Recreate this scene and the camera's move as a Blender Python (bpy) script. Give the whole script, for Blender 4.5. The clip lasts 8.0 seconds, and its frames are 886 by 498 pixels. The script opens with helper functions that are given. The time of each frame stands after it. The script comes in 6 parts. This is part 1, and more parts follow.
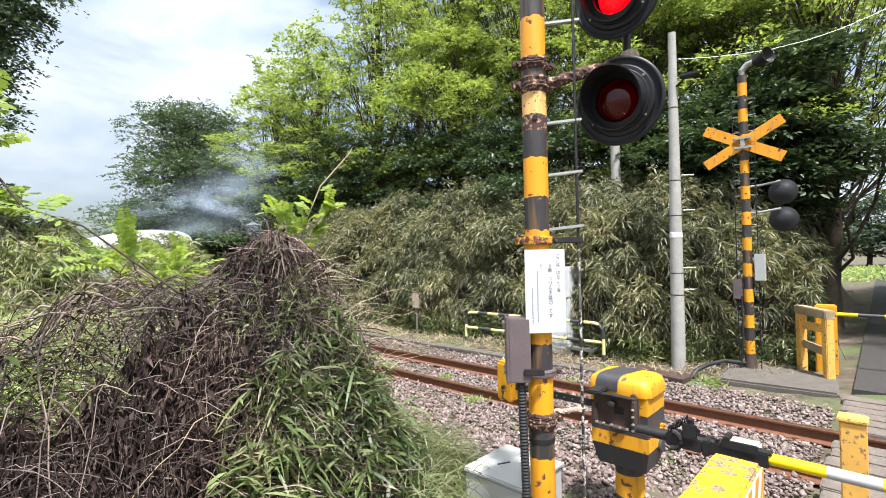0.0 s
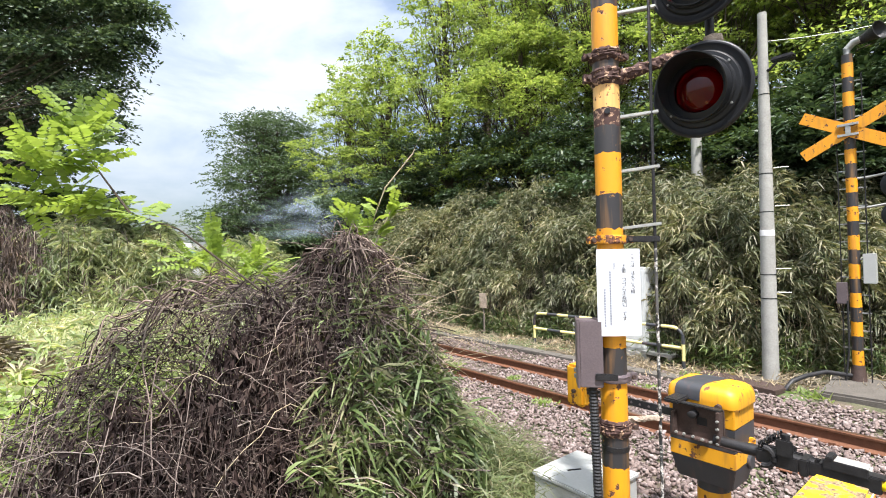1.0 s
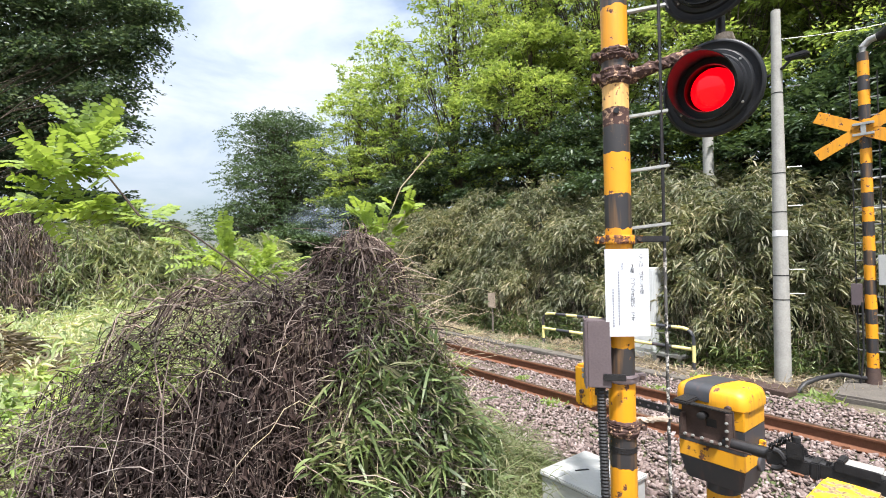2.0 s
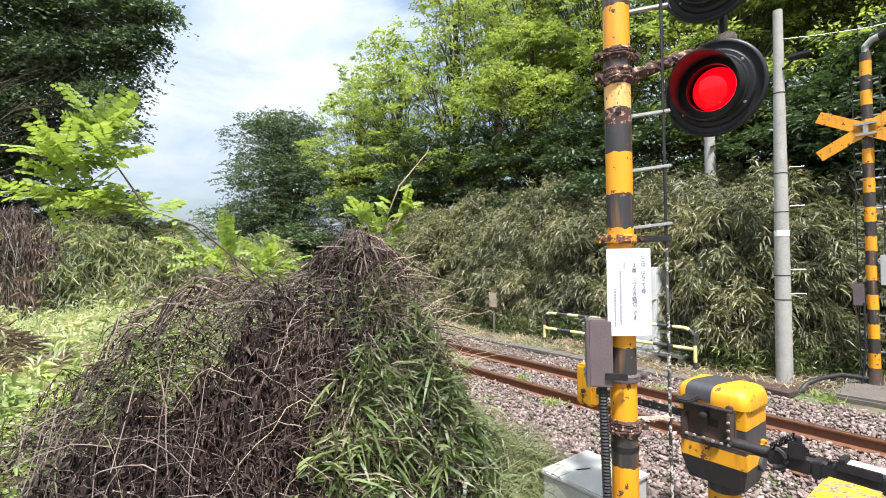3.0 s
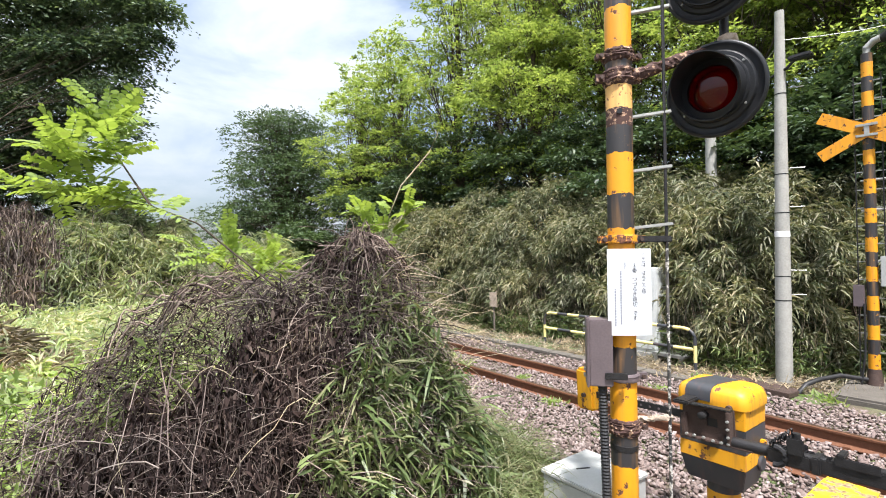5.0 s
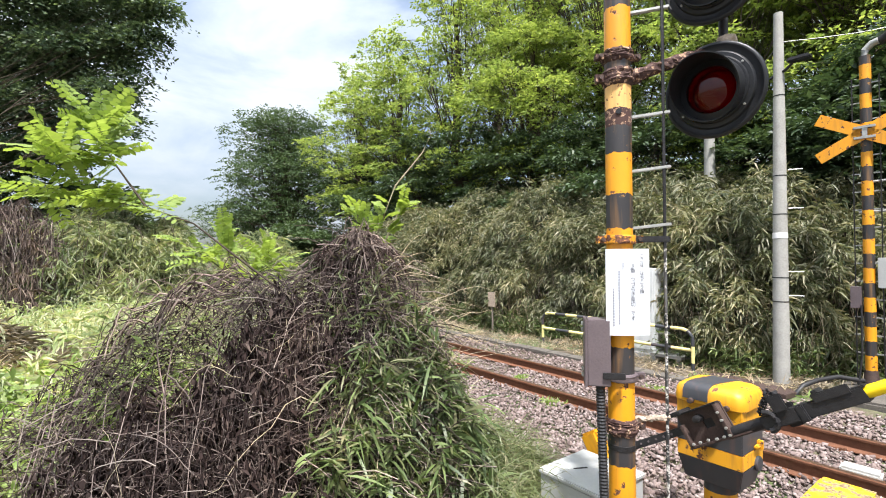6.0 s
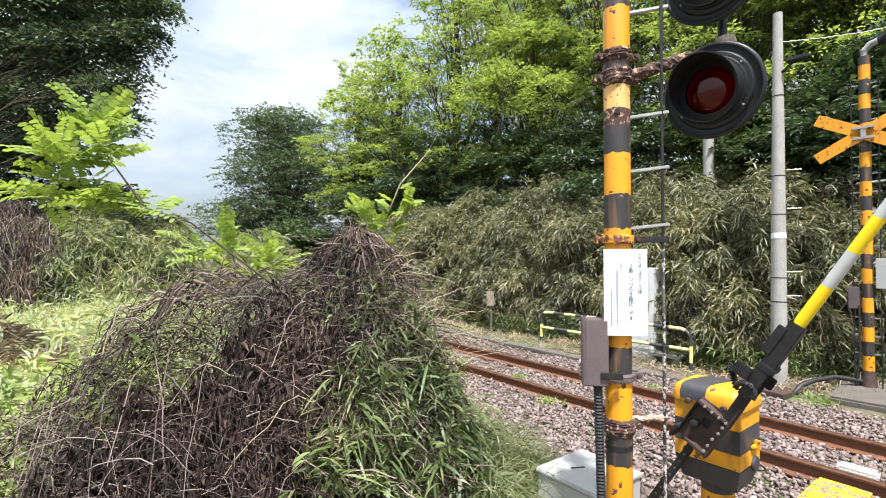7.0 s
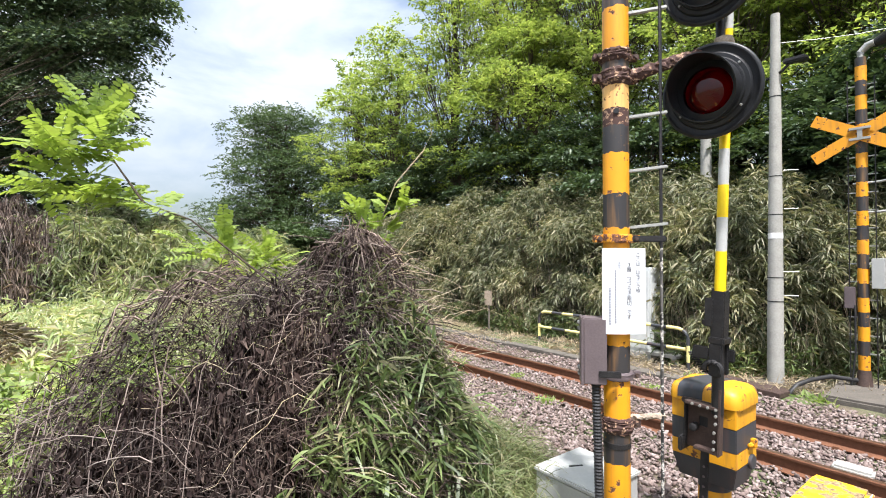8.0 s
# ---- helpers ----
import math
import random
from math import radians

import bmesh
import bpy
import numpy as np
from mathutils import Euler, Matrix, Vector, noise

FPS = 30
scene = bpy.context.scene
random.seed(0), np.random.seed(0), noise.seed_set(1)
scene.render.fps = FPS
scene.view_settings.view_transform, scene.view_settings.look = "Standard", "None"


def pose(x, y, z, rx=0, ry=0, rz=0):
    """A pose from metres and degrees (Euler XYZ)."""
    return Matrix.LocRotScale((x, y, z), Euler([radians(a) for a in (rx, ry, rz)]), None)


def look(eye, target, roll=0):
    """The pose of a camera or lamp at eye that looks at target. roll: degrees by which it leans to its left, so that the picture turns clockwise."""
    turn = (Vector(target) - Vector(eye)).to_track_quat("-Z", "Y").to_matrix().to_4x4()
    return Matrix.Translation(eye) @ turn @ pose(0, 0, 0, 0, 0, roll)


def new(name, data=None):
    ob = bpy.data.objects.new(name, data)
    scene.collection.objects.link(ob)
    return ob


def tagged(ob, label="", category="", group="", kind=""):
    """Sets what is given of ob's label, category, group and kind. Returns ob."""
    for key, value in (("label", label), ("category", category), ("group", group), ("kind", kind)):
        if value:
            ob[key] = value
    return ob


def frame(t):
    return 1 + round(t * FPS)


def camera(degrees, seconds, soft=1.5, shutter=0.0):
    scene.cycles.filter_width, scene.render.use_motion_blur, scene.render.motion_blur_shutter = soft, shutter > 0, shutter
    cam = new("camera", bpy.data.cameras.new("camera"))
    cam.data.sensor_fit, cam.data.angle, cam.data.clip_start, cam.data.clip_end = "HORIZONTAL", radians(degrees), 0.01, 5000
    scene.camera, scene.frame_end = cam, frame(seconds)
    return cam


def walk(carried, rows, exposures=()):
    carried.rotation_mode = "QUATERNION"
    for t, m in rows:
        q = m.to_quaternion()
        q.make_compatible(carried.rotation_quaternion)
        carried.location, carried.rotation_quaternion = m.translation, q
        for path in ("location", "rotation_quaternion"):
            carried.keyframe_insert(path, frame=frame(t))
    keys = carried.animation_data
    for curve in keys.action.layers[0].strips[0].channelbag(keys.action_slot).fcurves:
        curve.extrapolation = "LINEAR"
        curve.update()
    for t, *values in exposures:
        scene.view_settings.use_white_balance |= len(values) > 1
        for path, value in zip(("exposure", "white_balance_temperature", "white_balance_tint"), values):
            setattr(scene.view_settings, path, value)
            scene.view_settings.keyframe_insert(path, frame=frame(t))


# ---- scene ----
# camera: hand-held, pans left at first, then nearly still
cam = camera(87.0, 8.0, soft=1.0)
PATH = [
    (0, 0.014, 0.017, 1.904, 0.835, 1.180, -46.695),
    (0.5, 0.014, 0.020, 1.903, 0.939, 1.171, -41.005),
    (1, 0.020, 0.021, 1.903, 0.991, 1.152, -38.441),
    (1.5, 0.020, 0.013, 1.903, 0.977, 1.083, -37.603),
    (3, 0.010, 0.009, 1.900, 0.908, 0.852, -37.216),
    (3.5, 0.004, 0.008, 1.901, 0.875, 0.829, -37.185),
    (4, 0.000, 0.000, 1.900, 0.900, 0.800, -37.100),
    (4.5, -0.001, 0.001, 1.901, 0.861, 0.743, -37.098),
    (6, -0.002, 0.002, 1.896, 0.827, 0.340, -37.341),
    (6.5, 0.001, 0.002, 1.901, 0.756, 0.266, -37.408),
    (7, 0.003, 0.000, 1.900, 0.676, 0.151, -37.459),
    (7.5, -0.011, -0.005, 1.896, 0.729, 0.104, -37.635),
    (8, -0.010, -0.002, 1.895, 0.629, 0.028, -37.729),
]
walk(cam, [(t, pose(x, y, z, 90 + p, r, w)) for t, x, y, z, p, r, w in PATH])

# ---- light: a bright sky with thin white cloud, and a veiled sun ----
SUN_EL, SUN_AZ = 67.0, 212.0      # degrees; azimuth counted from +Y towards +X
world = bpy.data.worlds.new("sky")
scene.world = world
world.use_nodes = True
wn, wl = world.node_tree.nodes, world.node_tree.links
sky = wn.new("ShaderNodeTexSky")
sky.sky_type, sky.sun_disc = "NISHITA", False
sky.sun_elevation, sky.sun_rotation = radians(SUN_EL), radians(SUN_AZ)
sky.air_density, sky.dust_density = 1.0, 3.0
wtc = wn.new("ShaderNodeTexCoord")
wmap = wn.new("ShaderNodeMapping")
wmap.inputs["Scale"].default_value = (1.0, 1.0, 2.6)
wnoise = wn.new("ShaderNodeTexNoise")
wnoise.inputs["Scale"].default_value, wnoise.inputs["Detail"].default_value = 2.2, 7.0
wnoise.inputs["Roughness"].default_value, wnoise.inputs["Distortion"].default_value = 0.55, 0.4
wramp = wn.new("ShaderNodeValToRGB")
wramp.color_ramp.elements[0].position, wramp.color_ramp.elements[1].position = 0.38, 0.60
wramp.color_ramp.elements[0].color, wramp.color_ramp.elements[1].color = (0.18, 0.18, 0.18, 1), (0.95, 0.95, 0.95, 1)
wmix = wn.new("ShaderNodeMixRGB")
wmix.inputs[2].default_value = (4.7, 5.1, 5.65, 1)
wl.new(wtc.outputs["Generated"], wmap.inputs[0])
wl.new(wmap.outputs[0], wnoise.inputs["Vector"])
wl.new(wnoise.outputs["Fac"], wramp.inputs[0])
wl.new(wramp.outputs[0], wmix.inputs[0])
wl.new(sky.outputs[0], wmix.inputs[1])
wsep = wn.new("ShaderNodeSeparateXYZ")      # an overcast sky is brighter overhead
wl.new(wtc.outputs["Generated"], wsep.inputs[0])
wgrad = wn.new("ShaderNodeMapRange")
wgrad.inputs["From Min"].default_value, wgrad.inputs["From Max"].default_value = 0.0, 1.0
wgrad.inputs["To Min"].default_value, wgrad.inputs["To Max"].default_value = 0.79, 1.75
wl.new(wsep.outputs["Z"], wgrad.inputs["Value"])
wmul = wn.new("ShaderNodeMixRGB")
wmul.blend_type = "MULTIPLY"
wmul.inputs[0].default_value = 1.0
wl.new(wmix.outputs[0], wmul.inputs[1])
wl.new(wgrad.outputs[0], wmul.inputs[2])
wbg = wn["Background"]
wbg.inputs[1].default_value = 0.105
wl.new(wmul.outputs[0], wbg.inputs[0])

sun = new("sun", bpy.data.lights.new("sun", "SUN"))
sun.data.energy, sun.data.angle, sun.data.color = 5.0, radians(4), (1.0, 0.965, 0.95)
sd = Vector((math.sin(radians(SUN_AZ)) * math.cos(radians(SUN_EL)), math.cos(radians(SUN_AZ)) * math.cos(radians(SUN_EL)), math.sin(radians(SUN_EL))))
sun.matrix_world = look(sd * 60, (0, 0, 0))
scene.view_settings.exposure = 0.98


# ---- materials ----
def nodes_of(name):
    m = bpy.data.materials.new(name)
    m.use_nodes = True
    n, l = m.node_tree.nodes, m.node_tree.links
    return m, n, l, n["Principled BSDF"]


def noise_node(n, l, scale, detail=6.0, rough=0.55, coord="Object", stretch=None):
    tc = n.new("ShaderNodeTexCoord")
    t = n.new("ShaderNodeTexNoise")
    t.inputs["Scale"].default_value, t.inputs["Detail"].default_value, t.inputs["Roughness"].default_value = scale, detail, rough
    if stretch:
        mp = n.new("ShaderNodeMapping")
        mp.inputs["Scale"].default_value = stretch
        l.new(tc.outputs[coord], mp.inputs[0])
        l.new(mp.outputs[0], t.inputs["Vector"])
    else:
        l.new(tc.outputs[coord], t.inputs["Vector"])
    return t


def ramp_node(n, l, src, stops):
    r = n.new("ShaderNodeValToRGB")
    els = r.color_ramp.elements
    while len(els) < len(stops):
        els.new(0.5)
    for e, (p, c) in zip(els, stops):
        e.position, e.color = p, (*c, 1)
    l.new(src, r.inputs[0])
    return r


def mix_node(n, l, fac, a, b, mode="MIX"):
    m = n.new("ShaderNodeMixRGB")
    m.blend_type = mode
    for i, v in ((0, fac), (1, a), (2, b)):
        if isinstance(v, (int, float)):
            m.inputs[i].default_value = v
        elif isinstance(v, tuple):
            m.inputs[i].default_value = (*v, 1)
        else:
            l.new(v, m.inputs[i])
    return m.outputs[0]


def bump(n, l, bsdf, src, strength, dist=0.01):
    b = n.new("ShaderNodeBump")
    b.inputs["Strength"].default_value, b.inputs["Distance"].default_value = strength, dist
    l.new(src, b.inputs["Height"])
    l.new(b.outputs[0], bsdf.inputs["Normal"])


def plain(name, col, rough=0.6, metal=0.0, vary=0.35, scale=9.0, bumps=0.15, spec=0.5):
    """A surface of one stuff with blotches at two scales and fine relief."""
    m, n, l, b = nodes_of(name)
    big, fine = noise_node(n, l, scale), noise_node(n, l, scale * 9)
    dark = tuple(c * (1 - vary) for c in col)
    light = tuple(min(1, c * (1 + vary * 0.6)) for c in col)
    c1 = ramp_node(n, l, big.outputs["Fac"], [(0.3, dark), (0.7, light)]).outputs[0]
    c2 = mix_node(n, l, 0.5, c1, ramp_node(n, l, fine.outputs["Fac"], [(0.3, dark), (0.7, light)]).outputs[0])
    l.new(c2, b.inputs["Base Color"])
    b.inputs["Roughness"].default_value, b.inputs["Metallic"].default_value = rough, metal
    b.inputs["Specular IOR Level"].default_value = spec
    if bumps:
        bump(n, l, b, fine.outputs["Fac"], bumps)
    return m


def paint(name, col, rough=0.42, chip=0.60, under=(0.10, 0.045, 0.025), scale=14.0, dirt=0.25, streak=True):
    """Old paint that flakes off to rust."""
    m, n, l, b = nodes_of(name)
    big = noise_node(n, l, 3.0)
    chips = noise_node(n, l, scale, 9.0, 0.62)
    fine = noise_node(n, l, 90.0)
    streaks = noise_node(n, l, 22.0, 4.0, 0.5, stretch=(1, 1, 0.09))
    base = ramp_node(n, l, big.outputs["Fac"], [(0.3, tuple(c * 0.86 for c in col)), (0.7, tuple(min(1, c * 1.06) for c in col))]).outputs[0]
    if streak:
        base = mix_node(n, l, ramp_node(n, l, streaks.outputs["Fac"], [(0.50, (0, 0, 0)), (0.76, (dirt * 2.4, dirt * 2.4, dirt * 2.4))]).outputs[0], base, tuple(c * 0.42 + 1.2 * u for c, u in zip(col, under)))
    rust = ramp_node(n, l, fine.outputs["Fac"], [(0.35, tuple(c * 0.6 for c in under)), (0.65, tuple(min(1, c * 2.4) for c in under))]).outputs[0]
    mask = ramp_node(n, l, chips.outputs["Fac"], [(chip, (0, 0, 0)), (chip + 0.025, (1, 1, 1))]).outputs[0]
    l.new(mix_node(n, l, mask, base, rust), b.inputs["Base Color"])
    rr = ramp_node(n, l, mask, [(0, (rough, rough, rough)), (1, (0.9, 0.9, 0.9))])
    l.new(rr.outputs[0], b.inputs["Roughness"])
    inv = n.new("ShaderNodeInvert")
    l.new(mask, inv.inputs["Color"])
    h = mix_node(n, l, 0.12, inv.outputs[0], fine.outputs["Fac"])
    bump(n, l, b, h, 0.35, 0.004)
    return m


def leaf_mat(name, cols, trans=0.35, rough=0.45, spec=0.5):
    """Leaves: each one has its own shade; light shines through."""
    m, n, l, b = nodes_of(name)
    geo = n.new("ShaderNodeNewGeometry")
    stops = [(i / max(1, len(cols) - 1), c) for i, c in enumerate(cols)]
    c = ramp_node(n, l, geo.outputs["Random Per Island"], stops).outputs[0]
    clump = noise_node(n, l, 0.8, 3.0)
    c = mix_node(n, l, 0.55, c, ramp_node(n, l, clump.outputs["Fac"], [(0.35, (0.57, 0.60, 0.63)), (0.65, (1.33, 1.18, 1.02))]).outputs[0], "MULTIPLY")
    l.new(c, b.inputs["Base Color"])
    b.inputs["Roughness"].default_value = rough
    b.inputs["Specular IOR Level"].default_value = spec
    t = n.new("ShaderNodeBsdfTranslucent")
    l.new(mix_node(n, l, 1.0, c, (1.25, 1.22, 0.72), "MULTIPLY"), t.inputs["Color"])
    mx = n.new("ShaderNodeMixShader")
    mx.inputs[0].default_value = trans
    l.new(b.outputs[0], mx.inputs[1])
    l.new(t.outputs[0], mx.inputs[2])
    l.new(mx.outputs[0], n["Material Output"].inputs["Surface"])
    return m


MAT = {
    "yellow": paint("old_yellow_paint", (0.80, 0.34, 0.015), chip=0.60, under=(0.09, 0.04, 0.025)),
    "yellow_rusty": paint("rust_eaten_yellow_paint", (0.74, 0.32, 0.02), chip=0.47, under=(0.10, 0.042, 0.025), scale=24),
    "yellow_pale": paint("bleached_yellow_paint", (0.80, 0.46, 0.15), dirt=0.45, chip=0.57, under=(0.12, 0.05, 0.03)),
    "black": paint("old_black_paint", (0.035, 0.033, 0.035), chip=0.63, under=(0.22, 0.11, 0.03), rough=0.5),
    "chipped": paint("chipped_black_rod_paint", (0.03, 0.03, 0.032), chip=0.52, under=(0.30, 0.29, 0.27), scale=30),
    "rust": paint("thick_flaking_rust", (0.065, 0.032, 0.026), rough=0.85, chip=0.55, under=(0.24, 0.15, 0.10), scale=34.0, streak=False),
    "fence_yellow": paint("bleached_fence_paint", (0.78, 0.44, 0.09), chip=0.58, under=(0.20, 0.13, 0.07), scale=26, rough=0.6),
    "timber_pale": plain("bleached_timber", (0.36, 0.28, 0.17), 0.9, 0, 0.45, 7, 0.5, 0.2),
    "rust_pale": plain("pale_crusted_rust", (0.42, 0.34, 0.27), 0.9, 0, 0.5, 26, 0.6, 0.2),
    "rust_plate": plain("brown_rusted_plate", (0.075, 0.048, 0.040), 0.7, 0.2, 0.45, 12, 0.4),
    "gate_yellow": paint("gate_yellow_paint", (0.74, 0.35, 0.014), chip=0.60, rough=0.5, dirt=0.4),
    "gate_black": paint("gate_black_paint", (0.045, 0.048, 0.055), chip=0.70, rough=0.45, under=(0.08, 0.04, 0.03)),
    "lemon": paint("lemon_yellow_paint", (0.70, 0.42, 0.02), chip=0.53, under=(0.16, 0.11, 0.06), scale=16),
    "cream": plain("faded_cream_yellow_paint", (0.78, 0.68, 0.28), 0.5, 0, 0.2, 14, 0.1),
    "boom_yellow": plain("boom_yellow_sheet", (0.88, 0.62, 0.01), 0.35, 0, 0.08, 8, 0.03),
    "boom_white": plain("boom_grey_reflective_sheet", (0.50, 0.51, 0.50), 0.4, 0.1, 0.16, 22, 0.1),
    "boom_red": plain("boom_red_sheet", (0.72, 0.03, 0.05), 0.35, 0, 0.12, 8, 0.05),
    "lamp_black": plain("lamp_black_enamel", (0.017, 0.018, 0.021), 0.42, 0, 0.4, 14, 0.08, 0.4),
    "steel_dark": plain("dark_greasy_steel", (0.035, 0.034, 0.036), 0.5, 0.5, 0.5, 20, 0.3),
    "steel": plain("galvanised_steel", (0.42, 0.42, 0.40), 0.5, 0.6, 0.3, 16, 0.15),
    "box_grey": plain("light_grey_box_paint", (0.42, 0.43, 0.42), 0.5, 0, 0.12, 7, 0.06),
    "cabinet_pale": plain("pale_cabinet_paint", (0.60, 0.62, 0.62), 0.45, 0, 0.12, 6, 0.05),
    "box_brown": plain("brown_grey_box_paint", (0.125, 0.098, 0.105), 0.5, 0, 0.22, 9, 0.12),
    "paper": plain("laminated_white_paper", (0.62, 0.645, 0.69), 0.3, 0, 0.05, 5, 0.02),
    "ink": plain("dark_grey_ink", (0.06, 0.06, 0.075), 0.6, 0, 0.1, 9, 0),
    "ink_pale": plain("pale_faded_ink", (0.27, 0.285, 0.34), 0.6, 0, 0.1, 9, 0),
    "rubber": plain("black_rubber", (0.018, 0.018, 0.02), 0.55, 0, 0.3, 30, 0.1),
    "concrete": plain("weathered_concrete", (0.36, 0.355, 0.33), 0.85, 0, 0.28, 5, 0.35, 0.3),
    "concrete_dark": plain("mossy_dark_concrete", (0.12, 0.108, 0.094), 0.9, 0, 0.4, 5, 0.5, 0.3),
    "rail_side": plain("rusty_rail_side", (0.17, 0.075, 0.042), 0.85, 0.0, 0.4, 18, 0.4, 0.3),
    "rail_top": plain("worn_rail_head", (0.24, 0.15, 0.105), 0.32, 0.75, 0.3, 18, 0.08),
    "timber": plain("grey_weathered_timber", (0.17, 0.145, 0.125), 0.9, 0, 0.45, 8, 0.5, 0.2),
    "asphalt": plain("old_asphalt", (0.055, 0.052, 0.05), 0.9, 0, 0.35, 14, 0.5, 0.3),
    "white": plain("white_reflective_sheet", (0.80, 0.80, 0.80), 0.4, 0, 0.1, 8, 0.03),
    "orange": plain("orange_reflective_sheet", (0.88, 0.27, 0.03), 0.4, 0, 0.1, 8, 0.03),
    "soil": plain("dark_core_litter_soil", (0.060, 0.048, 0.032), 0.95, 0, 0.5, 6, 0.8, 0.2),
    "bark": plain("grey_brown_bark", (0.085, 0.068, 0.052), 0.95, 0, 0.5, 10, 0.9, 0.2),
    # near-black tones stand in for shade, the pale ones for sun on stems
    "dry": leaf_mat("grey_brown_stems_sunlit_and_shaded", [(0.026, 0.018, 0.017), (0.065, 0.047, 0.043), (0.030, 0.021, 0.020), (0.38, 0.32, 0.285), (0.08, 0.058, 0.053), (0.034, 0.025, 0.023), (0.20, 0.16, 0.14), (0.030, 0.021, 0.020)], 0.0, 0.85, 0.2),
    "runner": leaf_mat("pinkish_brown_dry_runners", [(0.16, 0.115, 0.10), (0.34, 0.27, 0.235), (0.09, 0.064, 0.058), (0.24, 0.18, 0.155)], 0.0, 0.75),
    "straw": leaf_mat("pale_straw_stems", [(0.42, 0.35, 0.24), (0.54, 0.47, 0.35), (0.33, 0.27, 0.19)], 0.1, 0.85),
    # brown pushed towards black, so the leaves carry the mound's shadow
    "dead_leaf": leaf_mat("shade_dark_withered_brown_leaves", [(0.028, 0.019, 0.018), (0.058, 0.041, 0.037), (0.019, 0.013, 0.013), (0.038, 0.027, 0.026), (0.15, 0.115, 0.10)], 0.1, 0.9, 0.1),
    "withered": leaf_mat("withered_grey_brown_foliage", [(0.14, 0.105, 0.09), (0.26, 0.20, 0.17), (0.09, 0.066, 0.058), (0.36, 0.30, 0.25)], 0.15, 0.85),
    "leaf_a": leaf_mat("fresh_broad_leaves", [(0.15, 0.23, 0.065), (0.25, 0.345, 0.10), (0.37, 0.46, 0.155), (0.19, 0.28, 0.08)], 0.56),
    # green darkened to carry the shade inside wood and thicket
    "leaf_dark": leaf_mat("shade_darkened_leaves", [(0.032, 0.060, 0.032), (0.058, 0.10, 0.050), (0.088, 0.135, 0.066)], 0.3),
    "leaf_shade": leaf_mat("shaded_blue_green_leaves", [(0.055, 0.095, 0.058), (0.095, 0.15, 0.085), (0.14, 0.20, 0.11)], 0.35),
    "leaf_far": leaf_mat("far_blue_green_leaves", [(0.050, 0.092, 0.040), (0.075, 0.125, 0.055), (0.10, 0.155, 0.065)], 0.3),
    "bamboo": leaf_mat("dwarf_bamboo_leaves", [(0.055, 0.078, 0.034), (0.15, 0.175, 0.085), (0.26, 0.265, 0.155), (0.085, 0.112, 0.050), (0.42, 0.40, 0.285), (0.12, 0.15, 0.068)], 0.25),
    "bamboo_green": leaf_mat("green_dwarf_bamboo_leaves", [(0.06, 0.10, 0.034), (0.13, 0.19, 0.062), (0.05, 0.08, 0.03), (0.24, 0.32, 0.13), (0.09, 0.13, 0.045), (0.30, 0.29, 0.17)], 0.3),
    "weed": leaf_mat("grey_green_weed_leaves", [(0.15, 0.20, 0.09), (0.30, 0.36, 0.20), (0.44, 0.48, 0.32), (0.20, 0.27, 0.13), (0.54, 0.52, 0.42)], 0.4),
    "fresh": leaf_mat("bright_fresh_weed_leaves", [(0.26, 0.38, 0.11), (0.36, 0.47, 0.18), (0.20, 0.31, 0.085), (0.42, 0.48, 0.26)], 0.45),
    "verge": leaf_mat("olive_verge_grass", [(0.12, 0.16, 0.06), (0.20, 0.24, 0.11), (0.09, 0.125, 0.045), (0.34, 0.32, 0.20)], 0.3),
    "grass": leaf_mat("pale_green_grass", [(0.27, 0.37, 0.16), (0.38, 0.47, 0.25), (0.47, 0.52, 0.34), (0.54, 0.52, 0.40)], 0.4),
    "lime": leaf_mat("lime_green_compound_leaves", [(0.30, 0.41, 0.085), (0.38, 0.50, 0.13), (0.25, 0.36, 0.07)], 0.5),
}


def stone_mat():
    m, n, l, b = nodes_of("ballast_stone")
    info, geo = n.new("ShaderNodeObjectInfo"), n.new("ShaderNodeNewGeometry")
    add = n.new("ShaderNodeMath")
    add.operation = "ADD"
    l.new(info.outputs["Random"], add.inputs[0])
    l.new(geo.outputs["Random Per Island"], add.inputs[1])
    fr = n.new("ShaderNodeMath")
    fr.operation = "FRACT"
    l.new(add.outputs[0], fr.inputs[0])
    c = ramp_node(n, l, fr.outputs[0], [(0, (0.09, 0.068, 0.063)), (0.25, (0.23, 0.18, 0.165)), (0.5, (0.15, 0.108, 0.098)), (0.75, (0.34, 0.285, 0.27)), (1, (0.20, 0.152, 0.135))]).outputs[0]
    fine = noise_node(n, l, 60)
    l.new(mix_node(n, l, 0.5, c, ramp_node(n, l, fine.outputs["Fac"], [(0.3, (0.6, 0.55, 0.52)), (0.7, (1.25, 1.2, 1.2))]).outputs[0], "MULTIPLY"), b.inputs["Base Color"])
    b.inputs["Roughness"].default_value = 0.9
    bump(n, l, b, fine.outputs["Fac"], 0.4, 0.004)
    return m


MAT["stone"] = stone_mat()


